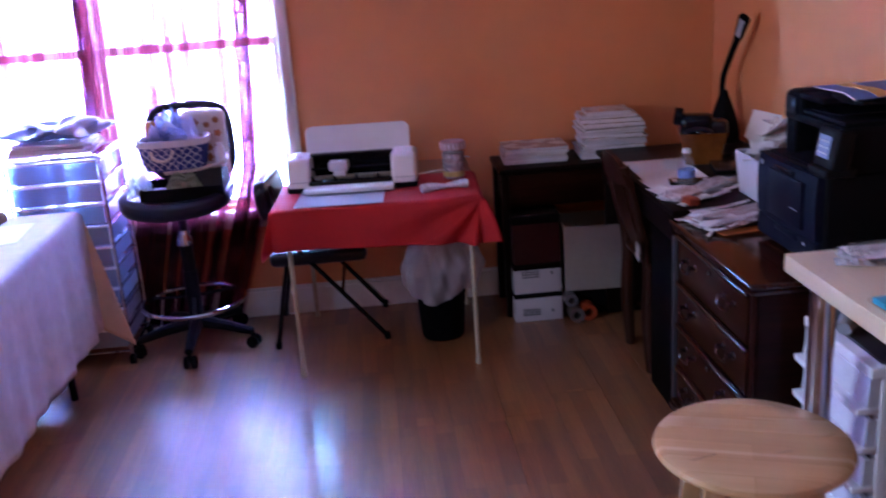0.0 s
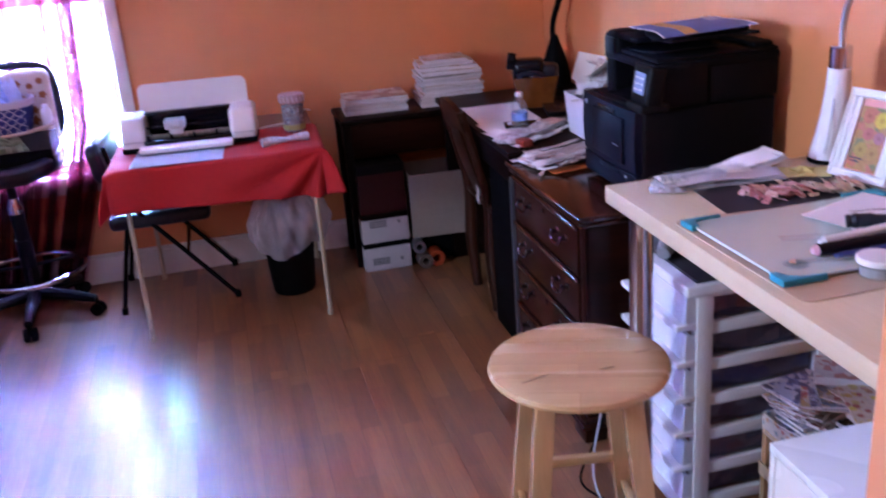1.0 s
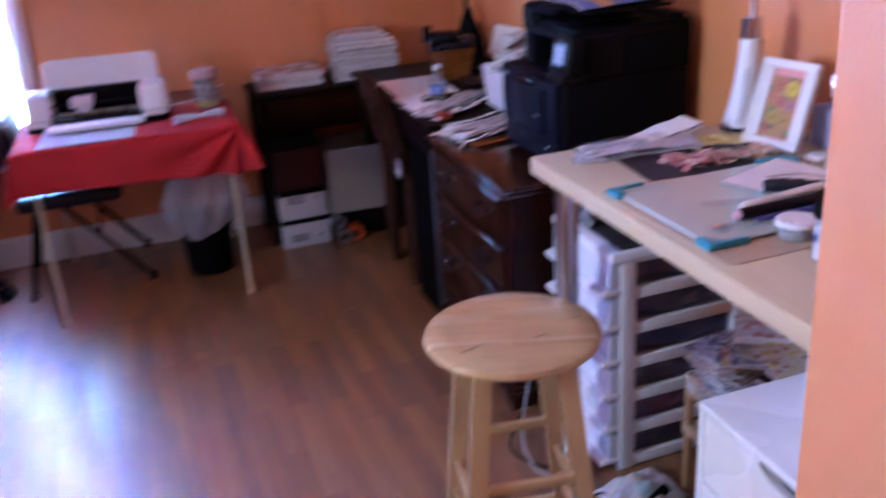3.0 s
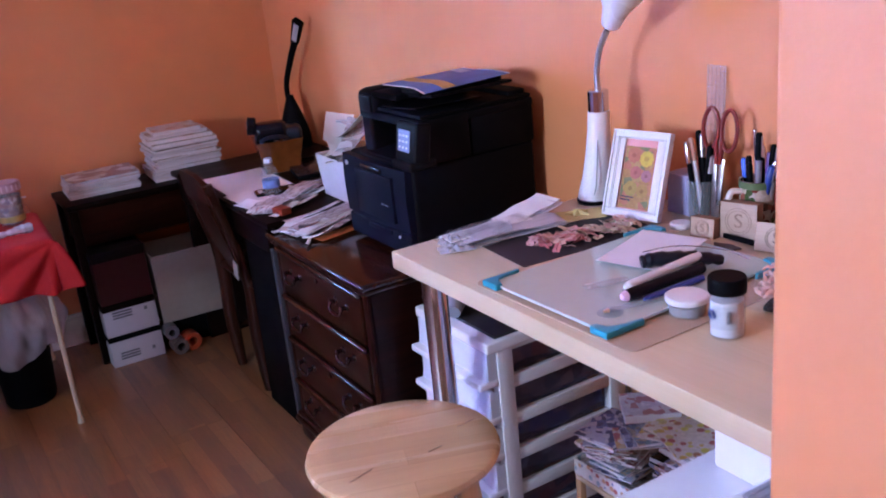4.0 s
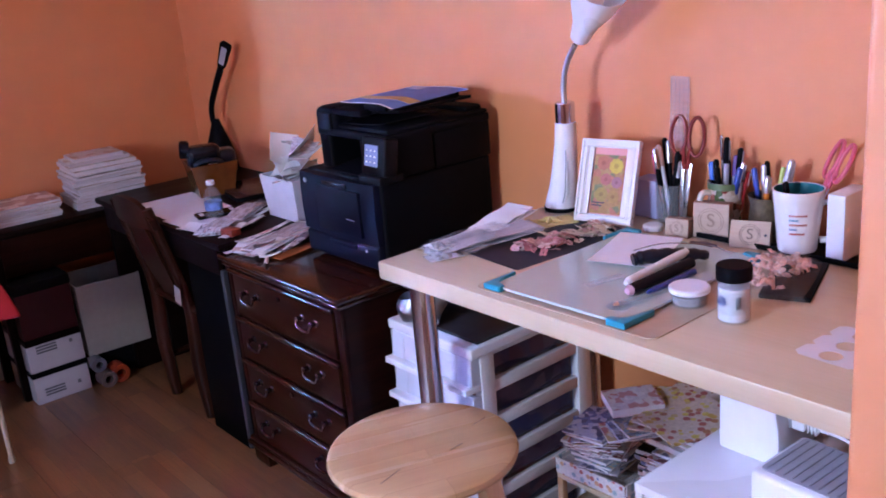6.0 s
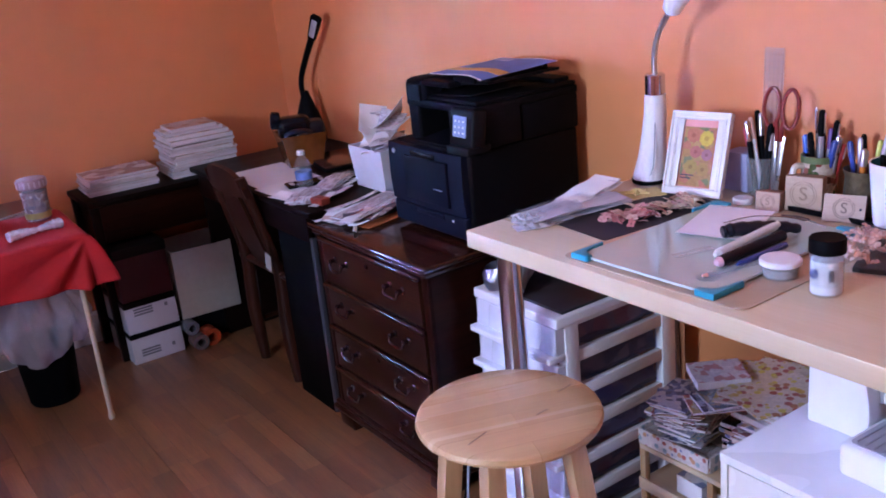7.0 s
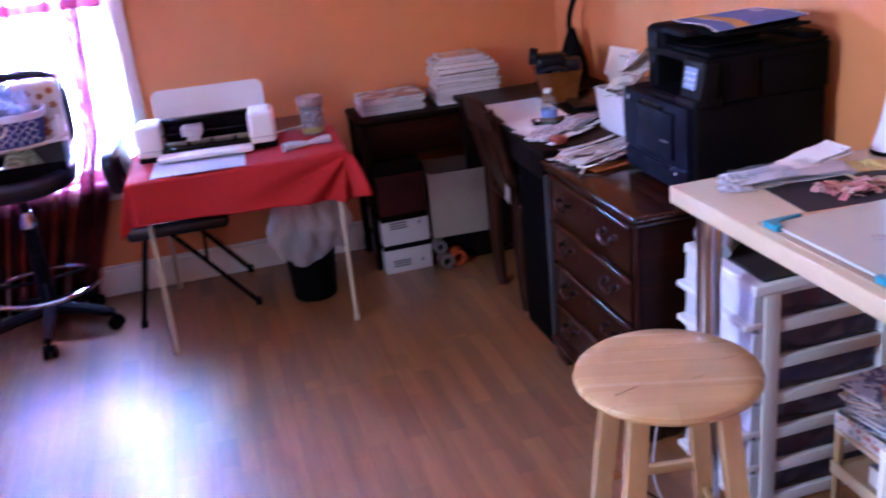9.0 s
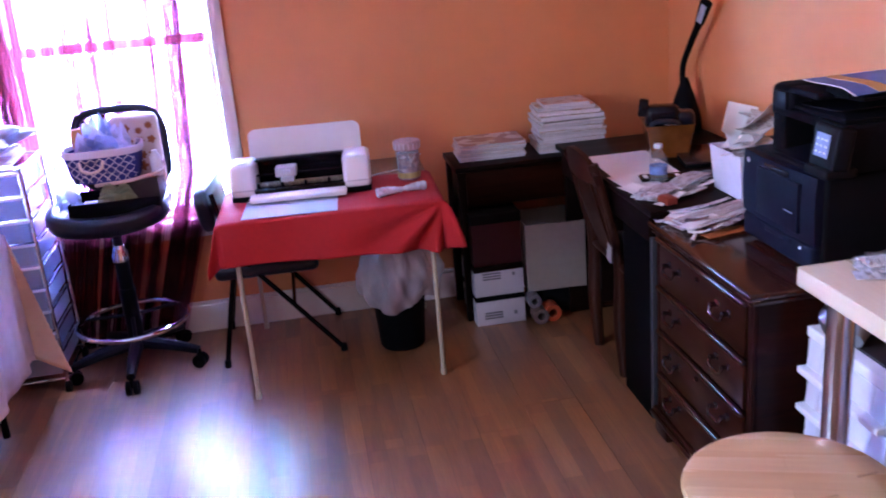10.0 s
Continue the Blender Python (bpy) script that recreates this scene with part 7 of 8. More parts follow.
solo("orange_pack", box(-0.02, 0.02, -0.03, 0.03, 0, 0.024, 0.004), mat("orange_red_pack", (0.26, 0.04, 0.018), 0.4, vary=0.2), "small orange-red packet among the papers", "packet", loc=(1.640, 3.530, DZ + 0.003), rz=10)
lp = thing("tablet_computer", (1.985, 4.035, DZ), "dark closed laptop on the writing desk", "laptop", rz=-12)
part("base", box(-0.09, 0.09, -0.14, 0.14, 0.0, 0.012, 0.004), BLACK, lp)
part("lid", box(-0.09, 0.09, -0.14, 0.14, 0.0125, 0.020, 0.004), mat("dark_brown_gloss", (0.03, 0.014, 0.01), 0.2), lp)
cl = thing("calculator", (1.885, 3.775, DZ + 0.001), "small black calculator on the writing desk", "calculator", rz=10)
part("body", box(-0.035, 0.035, -0.06, 0.06, 0, 0.016, 0.004), BLACK, cl)
for i in range(3):
    for j in range(4):
        part("key", box(-0.026 + 0.019 * i, -0.012 + 0.019 * i, -0.05 + 0.02 * j, -0.036 + 0.02 * j, 0.016, 0.0185, 0.001, seg=1), mat("grey_key", (0.2, 0.2, 0.22), 0.5), cl)
# white bin full of papers
wbn = thing("paper_bin", (1.910, 3.555, DZ), "white plastic bin stuffed with papers", "bin")
bm = B()
for z0, s0 in ((0, 0.0),):
    lo = [(-0.055, -0.10), (0.075, -0.10), (0.075, 0.095), (-0.055, 0.095)]
    hi = [(-0.068, -0.112), (0.088, -0.112), (0.088, 0.107), (-0.068, 0.107)]
    rings_ = [[bm.verts.new((x, y, 0.001)) for x, y in lo], [bm.verts.new((x, y, 0.148)) for x, y in hi], [bm.verts.new((x * 0.96, y * 0.97, 0.148)) for x, y in hi], [bm.verts.new((x * 0.95, y * 0.96, 0.006)) for x, y in lo]]
    for a, b in zip(rings_, rings_[1:]):
        bridge(bm, a, b)
    bm.faces.new(rings_[0]), bm.faces.new(rings_[-1])
part("bin", bm, mat("white_bin_plastic", (0.64, 0.63, 0.68), 0.35), wbn)
for k in range(12):
    m_ = (PAPER, PAPER, PRINTED, TANP, PAPER)[k % 5]
    ob = solo("paper_sheet", grid(6, 5, lambda u, v: (-0.06 + 0.12 * u, -0.08 + 0.16 * v, 0.03 * math.sin(3 * u + k) * v + 0.02 * v * v), 0.0012), m_, "crumpled paper sticking out of the white bin", "paper", "papers in the white bin")
    ob.matrix_basis = pose(1.915 + RF.uniform(-0.03, 0.05), 3.56 + RF.uniform(-0.08, 0.06), DZ + 0.125 + 0.011 * k, RF.uniform(-50, 50), RF.uniform(-35, 35), RF.uniform(0, 360)) @ Matrix.Diagonal((0.8, 0.8, 0.8, 1))
# amber pot with a black camera on it
ap = thing("amber_planter", (1.895, 4.15, DZ + 0.002), "amber glazed square planter box", "planter", rz=-14)
bm = B()
AMB = mat("amber_glaze", (0.16, 0.050, 0.009), 0.22, vary=0.45, scale=18, coat=0.4)
rr_ = [[bm.verts.new((sx * a, sy * a, zz_)) for sx, sy in ((-1, -1), (1, -1), (1, 1), (-1, 1))] for a, zz_ in ((0.066, 0), (0.088, 0.122), (0.092, 0.128), (0.084, 0.128), (0.062, 0.01))]
for a, b in zip(rr_, rr_[1:]):
    bridge(bm, a, b)
bm.faces.new(rr_[0]), bm.faces.new(rr_[-1])
part("pot", bm, AMB, ap)
part("soil", box(-0.076, 0.076, -0.076, 0.076, 0.10, 0.108), BLACK, ap)
ca = thing("camcorder", (1.878, 4.145, DZ + 0.111), "black video camera resting on the planter", "camera", rz=-20)
part("body", box(-0.070, 0.06, -0.055, 0.045, 0.0, 0.085, 0.026, seg=4), BLACK_G, ca)
part("lens", moved(lathe([(0, 0), (0.030, 0), (0.034, 0.004), (0.035, 0.030), (0.030, 0.034), (0.026, 0.030), (0, 0.027)], 24), pose(-0.058, -0.010, 0.075, 0, -82, 0)), BLACK_G, ca, "wide lens hood")
part("hand_strap", tube(smooth_path([(-0.05, -0.058, 0.02), (-0.02, -0.075, 0.035), (0.03, -0.075, 0.035), (0.058, -0.056, 0.02)], 5), 0.010, 8, flat=0.5), BLACK_V, ca)
part("grip", box(0.03, 0.115, -0.045, 0.05, -0.002, 0.060, 0.022, seg=4), BLACK_V, ca)
# small chrome bar added as a highlight on the black body
part("glint", box(0.0, 0.045, -0.0585, -0.054, 0.010, 0.020, 0.002), CHROME, ca)
# black gooseneck lamp
gl = thing("gooseneck_lamp", (2.115, 4.475, DZ), "black gooseneck lamp with a flat pale panel head", "lamp")
part("base", lathe([(0, 0), (0.066, 0), (0.070, 0.006), (0.068, 0.05), (0.060, 0.09), (0.040, 0.15), (0.022, 0.20), (0.014, 0.225), (0, 0.228)], 28, c=(0, 0.022, 0)), BLACK, gl, "black cone base")
arm = smooth_path([(0, 0.0, 0.03), (0.0, 0.024, 0.08), (0.004, 0.042, 0.15), (0.010, 0.066, 0.26), (0.015, 0.002, 0.363), (0.015, -0.08, 0.452)], 7)
part("arm", tube(arm, [0.0115 + 0.003 * abs(i / 17 - 1) for i in range(len(arm))], 12), BLACK, gl)
hm = pose(0.015, -0.078, 0.446, 37, 0, 0) @ pose(0, 0, 0, 0, 0, -62)
head_b = box(-0.022, 0.022, -0.008, 0.008, 0.0, 0.125, 0.0)
bmesh.ops.bevel(head_b, geom=[e for e in head_b.edges if abs(e.verts[0].co.y - e.verts[1].co.y) > 0.005], offset=0.012, segments=4, affect="EDGES", profile=0.5)
for v in head_b.verts:
    v.co.x *= 0.72 + 0.42 * v.co.z / 0.125
part("head", moved(head_b, hm), BLACK, gl)
part("light_panel", moved(box(-0.013, 0.013, -0.0105, -0.0078, 0.020, 0.105, 0.002), hm), mat("grey_diffuser", (0.42, 0.42, 0.46), 0.4), gl, "pale grey diffuser panel")

# ---- magazines on the side table ----
MAGC = [collage("mag_cover_%d" % k, (c, (0.62, 0.58, 0.54), c, (0.50, 0.36, 0.26), (0.66, 0.64, 0.62)), 24, 0.4) for k, c in enumerate(((0.62, 0.58, 0.54), (0.55, 0.40, 0.30), (0.50, 0.50, 0.54), (0.66, 0.62, 0.60), (0.36, 0.24, 0.20)))]
EDGE = mat("page_edges", (0.62, 0.60, 0.62), 0.8, vary=0.22, scale=160, stretch=(0.1, 0.1, 3.0), rand=0.16)
z = 0.7005
for k in range(7):
    th = RF.choice((0.006, 0.009, 0.011))
    magazine((1.315 + RF.uniform(-0.008, 0.008), 4.735 + RF.uniform(-0.008, 0.008), z), 0.285, 0.21, th, -4 + RF.uniform(-2.5, 2.5), MAGC[(k + 3) % 5], "magazine in a low pile on the side table", group="low pile of magazines", edge=EDGE)
    z += th + 0.0005
z = 0.7005
k = 0
while z < 0.868:
    th = RF.choice((0.008, 0.010, 0.013, 0.016))
    magazine((1.665 + RF.uniform(-0.012, 0.012), 4.728 + RF.uniform(-0.012, 0.012), z), 0.285 + RF.uniform(-0.012, 0.006), 0.225, th, -3 + RF.uniform(-4, 4), MAGC[k % 5], "thick magazine in a tall pile on the side table", group="tall pile of magazines", edge=EDGE)
    z += th + 0.0005
    k += 1
for w in (0.25, 0.20):
    magazine((1.655, 4.735, z), w, 0.17, 0.014, -4, MAGC[3], "booklet on top of the tall magazine pile", group="tall pile of magazines", name="booklet", edge=EDGE)
    z += 0.0145

# ---- things under the side table ----
for zz_ in (0.0, 0.135):
    bx_ = thing("paper_box", (1.165, 4.49, zz_), "white cardboard box with a grey printed label", "box", "white storage boxes")
    part("carton", box(0, 0.215, 0, 0.30, 0.0005, 0.112, 0.002), mat("white_carton", (0.56, 0.54, 0.58), 0.6, vary=0.06), bx_)
    part("lid_line", box(-0.002, 0.217, -0.002, 0.302, 0.112, 0.134, 0.002), BLACK if zz_ == 0 else DARKW, bx_, "dark strip above the box")
    for j in range(3):
        part("label_bar", box(0.035, 0.115, -0.0014, 0, 0.030 + 0.012 * j + (0.045 if zz_ else 0), 0.037 + 0.012 * j + (0.045 if zz_ else 0)), mat("grey_ink", (0.14, 0.14, 0.16), 0.6), bx_)
    part("mark", box(0.165, 0.178, -0.0014, 0, 0.040 + (0.045 if zz_ else 0), 0.055 + (0.045 if zz_ else 0)), mat("grey_ink_mark", (0.2, 0.2, 0.22), 0.6), bx_)
mb = thing("maroon_box", (1.168, 4.50, 0.2705), "dark maroon storage box on the white boxes", "box")
part("carton", box(0, 0.215, 0, 0.30, 0.0, 0.190, 0.005), mat("maroon_cardboard", (0.042, 0.005, 0.005), 0.65, vary=0.15, spec=0.3), mb)
part("lid", box(-0.003, 0.218, -0.003, 0.303, 0.186, 0.228, 0.004), mat("black_cardboard", (0.006, 0.004, 0.004), 0.7, vary=0.2, spec=0.1), mb, "black lid")
fb = thing("fabric_cube", (1.40, 4.505, 0.125), "beige folding fabric storage cube, open at the top", "storage cube", rz=-3)
CREAM = mat("beige_canvas", (0.35, 0.31, 0.26), 0.9, vary=0.08, scale=40, bump=0.3, bump_scale=400)
for q in ((0, 0.262, 0, 0.006), (0, 0.262, 0.254, 0.26), (0, 0.006, 0.006, 0.254), (0.256, 0.262, 0.006, 0.254)):
    part("side", box(q[0], q[1], q[2], q[3], 0, 0.30, 0.002), CREAM, fb)
part("bottom", box(0.006, 0.256, 0.006, 0.254, 0, 0.006), CREAM, fb)
solo("black_storage_box", box(0, 0.25, 0, 0.26, 0, 0.122, 0.006), BLACK, "black storage box under the fabric cube", "box", loc=(1.47, 4.53, 0.0), rz=0)
for k, (x, zc, r, c) in enumerate(((1.415, 0.098, 0.030, (0.16, 0.15, 0.17)), (1.49, 0.040, 0.038, (0.40, 0.06, 0.02)), (1.435, 0.035, 0.034, (0.14, 0.10, 0.09)))):
    rl = thing("vinyl_roll", (x, 4.45 - 0.012 * k, 0), "roll of craft vinyl lying on the floor", "roll", "rolls of craft vinyl")
    if k == 0:
        zc = 0.036 + 0.034 + 0.028
    bm = lathe([(r, 0), (r, 0.07), (r * 0.5, 0.07), (r * 0.5, 0)], 24, closed=True)
    part("roll", moved(bm, pose(0, 0, zc if k == 0 else r, -90, 0, 0)), mat("vinyl_%d" % k, c, 0.3), rl)
# things on the card table
TC = cz + 0.0065
can = thing("snack_canister", (0.918, 4.395, TC), "clear canister with a pink striped lid", "canister", rz=-10)
part("jar", lathe([(0, 0), (0.041, 0), (0.045, 0.006), (0.049, 0.125), (0.047, 0.125), (0.042, 0.006), (0, 0.005)], 32), CLEAR, can)
part("filling", lathe([(0, 0.006), (0.0415, 0.007), (0.0455, 0.108), (0, 0.112)], 28), collage("mixed_pale_filling", ((0.36, 0.30, 0.34), (0.22, 0.16, 0.20), (0.52, 0.46, 0.50), (0.30, 0.20, 0.22), (0.16, 0.16, 0.26)), 70, 0.5), can)
part("lid", lathe([(0, 0.124), (0.052, 0.124), (0.0535, 0.128), (0.0535, 0.152), (0.050, 0.157), (0, 0.157)], 32), mat("pink_grey_lid", (0.42, 0.26, 0.29), 0.5, vary=0.3, scale=50), can)
for k in range(18):
    part("lid_rib", box(0.0532, 0.0545, -0.003, 0.003, 0.129, 0.151, m=pose(0, 0, 0, 0, 0, 20 * k)), mat("pale_lid_stripe", (0.55, 0.42, 0.44), 0.5), can)
part("gold_band", lathe([(0.0428, 0.012), (0.0458, 0.012), (0.0468, 0.034), (0.0435, 0.034)], 28, closed=True), mat("yellow_green_label", (0.34, 0.27, 0.10), 0.4, vary=0.5, scale=40), can)
rp = thing("plastic_wrap_roll", (0.86, 4.19, TC), "rolled up strip of clear plastic packaging", "packaging", rz=4)
part("roll", tube(smooth_path([(-0.095, -0.01, 0.016), (-0.05, 0.0, 0.018), (0.0, 0.002, 0.016), (0.05, 0.006, 0.019), (0.095, 0.014, 0.016)], 6), [0.009 + 0.009 * abs(math.cos(math.pi * (i - 1) / 24)) + 0.0015 * math.sin(2.3 * i) for i in range(25)], 9), mat("crumpled_clear_plastic", (0.62, 0.64, 0.74), 0.12, vary=0.5, scale=50, bump=1.0, bump_scale=45, coat=0.6), rp, angle=20)
solo("white_lead", tube(smooth_path([(0.77, 4.50, TC + 0.004), (0.82, 4.52, TC + 0.006), (0.90, 4.56, TC + 0.004), (0.97, 4.62, cz + 0.006), (0.99, 4.80, cz + 0.006), (1.03, 4.88, cz - 0.01)], 6), 0.003, 8), WHITE_P, "white power lead behind the cutting machine", "cord")

# ---- basket and bags piled on the drafting chair ----
SZ = 0.702
bt = thing("black_tray", (-0.225, 4.555, SZ), "shallow black tray with cream trim on the chair seat", "tray")
part("tray", joined(box(-0.17, 0.17, -0.11, 0.11, 0, 0.006), box(-0.17, 0.17, -0.114, -0.106, 0, 0.06, 0.002), box(-0.17, 0.17, 0.106, 0.114, 0, 0.06, 0.002), box(-0.174, -0.166, -0.11, 0.11, 0, 0.06, 0.002), box(0.166, 0.174, -0.11, 0.11, 0, 0.06, 0.002)), BLACK, bt)
loose("paper_sheet", "folded white paper in the tray on the chair", (-0.27, 4.50, SZ + 0.045), 0.16, 0.10, 4, PAPER, 0.01)
tb = thing("black_basket", (-0.150, 4.545, SZ + 0.03), "black basket with a cream fabric rim", "basket")
part("side_wall", joined(box(-0.12, 0.10, -0.10, -0.094, 0, 0.105, 0.002), box(-0.12, 0.10, 0.094, 0.10, 0, 0.105, 0.002), box(0.094, 0.10, -0.094, 0.094, 0, 0.105, 0.002), box(-0.12, -0.114, -0.094, 0.094, 0, 0.105, 0.002), box(-0.12, 0.10, -0.1, 0.1, 0, 0.004)), mat("black_weave", (0.012, 0.012, 0.012), 0.7, vary=0.5, scale=90), tb)
part("rim", tube(smooth_path([(-0.13, -0.105, 0.098), (0.0, -0.112, 0.106), (0.11, -0.10, 0.125), (0.112, 0.0, 0.13), (0.105, 0.105, 0.125)], 6), 0.007, 10), mat("cream_fabric", (0.50, 0.42, 0.38), 0.9, bump=0.3, bump_scale=200), tb)
fbk = thing("fabric_basket", (-0.245, 4.535, SZ + 0.135), "blue fabric basket with a white trellis pattern and rope handle", "basket")
NAVY = mat("navy_fabric", (0.03, 0.045, 0.22), 0.9, vary=0.12, bump=0.25, bump_scale=300)
WCLO = mat("white_fabric", (0.68, 0.68, 0.74), 0.9, vary=0.06, bump=0.25, bump_scale=300)


def oval(r1, z, n=40, a=0.145, b=0.105):
    out = []
    for k in range(n):
        t = 2 * math.pi * k / n
        c, s = math.cos(t), math.sin(t)
        r = (abs(c) ** 3 + abs(s) ** 3) ** (-1 / 3)
        out.append(Vector((a * r1 * r * c, b * r1 * r * s, z)))
    return out


bm = B()
rs = [[bm.verts.new(v) for v in oval(q, zq)] for q, zq in ((0.86, 0.0), (0.93, 0.05), (1.0, 0.11), (0.97, 0.11), (0.84, 0.008))]
for a, b in zip(rs, rs[1:]):
    bridge(bm, a, b)
bm.faces.new(rs[0]), bm.faces.new(rs[-1])
part("body", bm, NAVY, fbk)
bm = B()
rs = [[bm.verts.new(v) for v in oval(q, zq)] for q, zq in ((1.005, 0.100), (1.03, 0.101), (1.045, 0.128), (0.98, 0.128), (0.975, 0.10))]
for a, b in zip(rs, rs[1:]):
    bridge(bm, a, b)
part("cuff", bm, WCLO, fbk, "white turned-down cuff")
# trellis lines on the front
for i in range(-4, 5):
    for s in (-1, 1):
        p_ = []
        for q in range(9):
            zq = 0.006 + 0.092 * q / 8
            xx = 0.034 * i + s * 0.017 * math.sin(math.pi * zq / 0.032)
            if abs(xx) > 0.132:
                continue
            sc = 0.86 + 0.14 * zq / 0.11
            t = (1 - min(1, abs(xx) / (0.145 * sc)) ** 3) ** (1 / 3)
            p_.append((xx, -0.105 * sc * t - 0.0012, zq))
        if len(p_) > 2:
            part("trellis_line", tube(p_, 0.0017, 5), WCLO, fbk)
part("rope_handle", tube(smooth_path([(-0.075, -0.106, 0.088), (-0.066, -0.122, 0.060), (-0.03, -0.126, 0.050), (0.004, -0.122, 0.062), (0.012, -0.106, 0.088)], 6), 0.0058, 8), mat("cream_rope", (0.66, 0.60, 0.52), 0.9, bump=0.6, bump_scale=150), fbk)
CELLO = mat("blue_cellophane", (0.30, 0.42, 0.74), 0.18, vary=0.5, scale=30, bump=0.4, bump_scale=40, coat=0.5)


def lump(name, label, loc, sx, sy, sz, material, seed, cat, pinch=0.25):
    rnd = random.Random(seed)
    ph_ = [rnd.uniform(0, 6) for _ in range(6)]

    def fn(u, v):
        a, b = 2 * math.pi * u, math.pi * v
        r = 1 + pinch * (0.5 * math.sin(3 * a + ph_[0] + 2 * b) + 0.35 * math.sin(5 * a + ph_[1] - 3 * b) + 0.3 * math.sin(4 * b + ph_[2]) * math.cos(2 * a + ph_[3]))
        return (sx * r * math.sin(b) * math.cos(a), sy * r * math.sin(b) * math.sin(a), sz * (1 + math.cos(b) * -1) / 1.0 * 0.5 * (0.85 + 0.15 * r) * 2)
    return solo(name, grid(30, 16, fn), material, label, cat, loc=loc, angle=50)


def crumple(name, label, loc, w, h, rx, rz, material, seed, cat, depth=0.02):
    """A creased sheet of film or paper, with sharp facets."""
    rnd = random.Random(seed)
    n = 7
    bump_ = [[rnd.uniform(-depth, depth) for _ in range(n + 1)] for _ in range(n + 1)]
    edge_ = [rnd.uniform(0.72, 1.0) for _ in range(n + 1)]
    bm = grid(n, n, lambda u, v: ((u - 0.5) * w * (1 - 0.35 * v), bump_[round(u * n)][round(v * n)], h * v * edge_[round(u * n)]), 0.0012)
    ob = solo(name, bm, material, label, cat, angle=10)
    ob.matrix_basis = pose(*loc, rx, 0, rz)
    return ob


TISSUE, FILMB = sheer("white_tissue", (0.76, 0.78, 0.86), 0.10, 0.55), sheer("pale_blue_film", (0.52, 0.64, 0.88), 0.22, 0.5)
for k, (x_, y_, w_, h_, rx_, rz_) in enumerate(((-0.285, 4.525, 0.15, 0.105, 12, 10), (-0.235, 4.515, 0.17, 0.090, 18, -14), (-0.185, 4.53, 0.14, 0.085, 14, -30), (-0.260, 4.56, 0.15, 0.150, -6, 16), (-0.205, 4.565, 0.15, 0.120, -10, -8), (-0.315, 4.55, 0.10, 0.095, 4, 40), (-0.165, 4.55, 0.09, 0.075, 8, -50))):
    crumple("wrapping_film", "crumpled blue-white wrapping film stuffed in the basket", (x_, y_, SZ + 0.205), w_, h_ * 1.3, rx_, rz_, FILMB if k % 2 else TISSUE, 40 + k, "wrapping", 0.012)
crumple("green_wrapper", "crumpled pale green wrapper hanging below the basket", (-0.205, 4.418, SZ + 0.068), 0.15, 0.070, -12, 4, sheer("pale_green_film", (0.46, 0.56, 0.38), 0.40, 0.4), 77, "wrapper", 0.010)
crumple("clear_wrapper", "crumpled clear wrapper beside the tray", (-0.395, 4.47, SZ + 0.030), 0.12, 0.10, -20, 24, sheer("crinkled_film", (0.66, 0.74, 0.88), 0.45, 0.4), 78, "wrapper", 0.018)
loose("blue_card", "pale blue folded card standing in the basket", (-0.255, 4.56, SZ + 0.305), 0.13, 0.09, 20, mat("pale_blue_card", (0.45, 0.56, 0.70), 0.4), 0.05, tilt=48, cat="card")
solo("orange_spool", lathe([(0, 0), (0.022, 0), (0.024, 0.05), (0.018, 0.07), (0, 0.07)], 20), mat("orange_spool_paint", (0.55, 0.24, 0.07), 0.5), "orange wooden spool in the basket", "spool", loc=(-0.335, 4.55, SZ + 0.262))
LEAF = mat("cream_leaf_cloth", (0.66, 0.58, 0.50), 0.85, vary=0.05, bump=0.2, bump_scale=300)
LEAFP = mat("rust_leaf_print", (0.36, 0.13, 0.04), 0.85, vary=0.25, scale=60)
lb = thing("leaf_print_bag", (-0.138, 4.665, SZ + 0.05), "cream cloth bag printed with rust autumn leaves", "bag", rz=4)
part("bag", box(-0.095, 0.095, -0.05, 0.05, 0, 0.300, 0.03, seg=4), LEAF, lb)
RL = random.Random(21)
for i in range(4):
    for j in range(5):
        cxl, czl, rl_ = -0.066 + 0.044 * i + RL.uniform(-0.009, 0.009), 0.050 + 0.050 * j + RL.uniform(-0.01, 0.01), RL.uniform(0.015, 0.023)
        bm = B()
        c0 = bm.verts.new((cxl, -0.0508, czl))
        lobes = RL.choice((5, 7))
        rim = [bm.verts.new((cxl + rl_ * (0.55 + 0.45 * abs(math.cos(lobes * a / 2))) * math.cos(a), -0.0506, czl + rl_ * (0.55 + 0.45 * abs(math.cos(lobes * a / 2))) * math.sin(a))) for a in [2 * math.pi * q / 28 for q in range(28)]]
        for q in range(28):
            bm.faces.new((c0, rim[q], rim[(q + 1) % 28]))
        part("leaf_print", bm, LEAFP, lb)
lump("clear_bag", "crumpled clear plastic bag beside the tray", (-0.41, 4.53, SZ + 0.02), 0.05, 0.055, 0.11, sheer("crinkled_plastic", (0.62, 0.70, 0.88), 0.45, 0.35), 9, "bag")
solo("white_bottle", lathe([(0, 0), (0.020, 0), (0.022, 0.01), (0.022, 0.075), (0.012, 0.09), (0.012, 0.10), (0, 0.10)], 22), WHITE_P, "small white plastic bottle beside the basket", "bottle", loc=(-0.052, 4.50, SZ + 0.13))

# ---- rolling drawer cart by the window ----
CARTP = glass("blue_clear_plastic", (0.72, 0.84, 1.0), 0.12, 0.5)
dc = thing("drawer_cart", (-0.93, 4.43, 0), "chrome framed cart of clear plastic drawers", "cart")
kW, kD, kH = 0.40, 0.36, 0.93
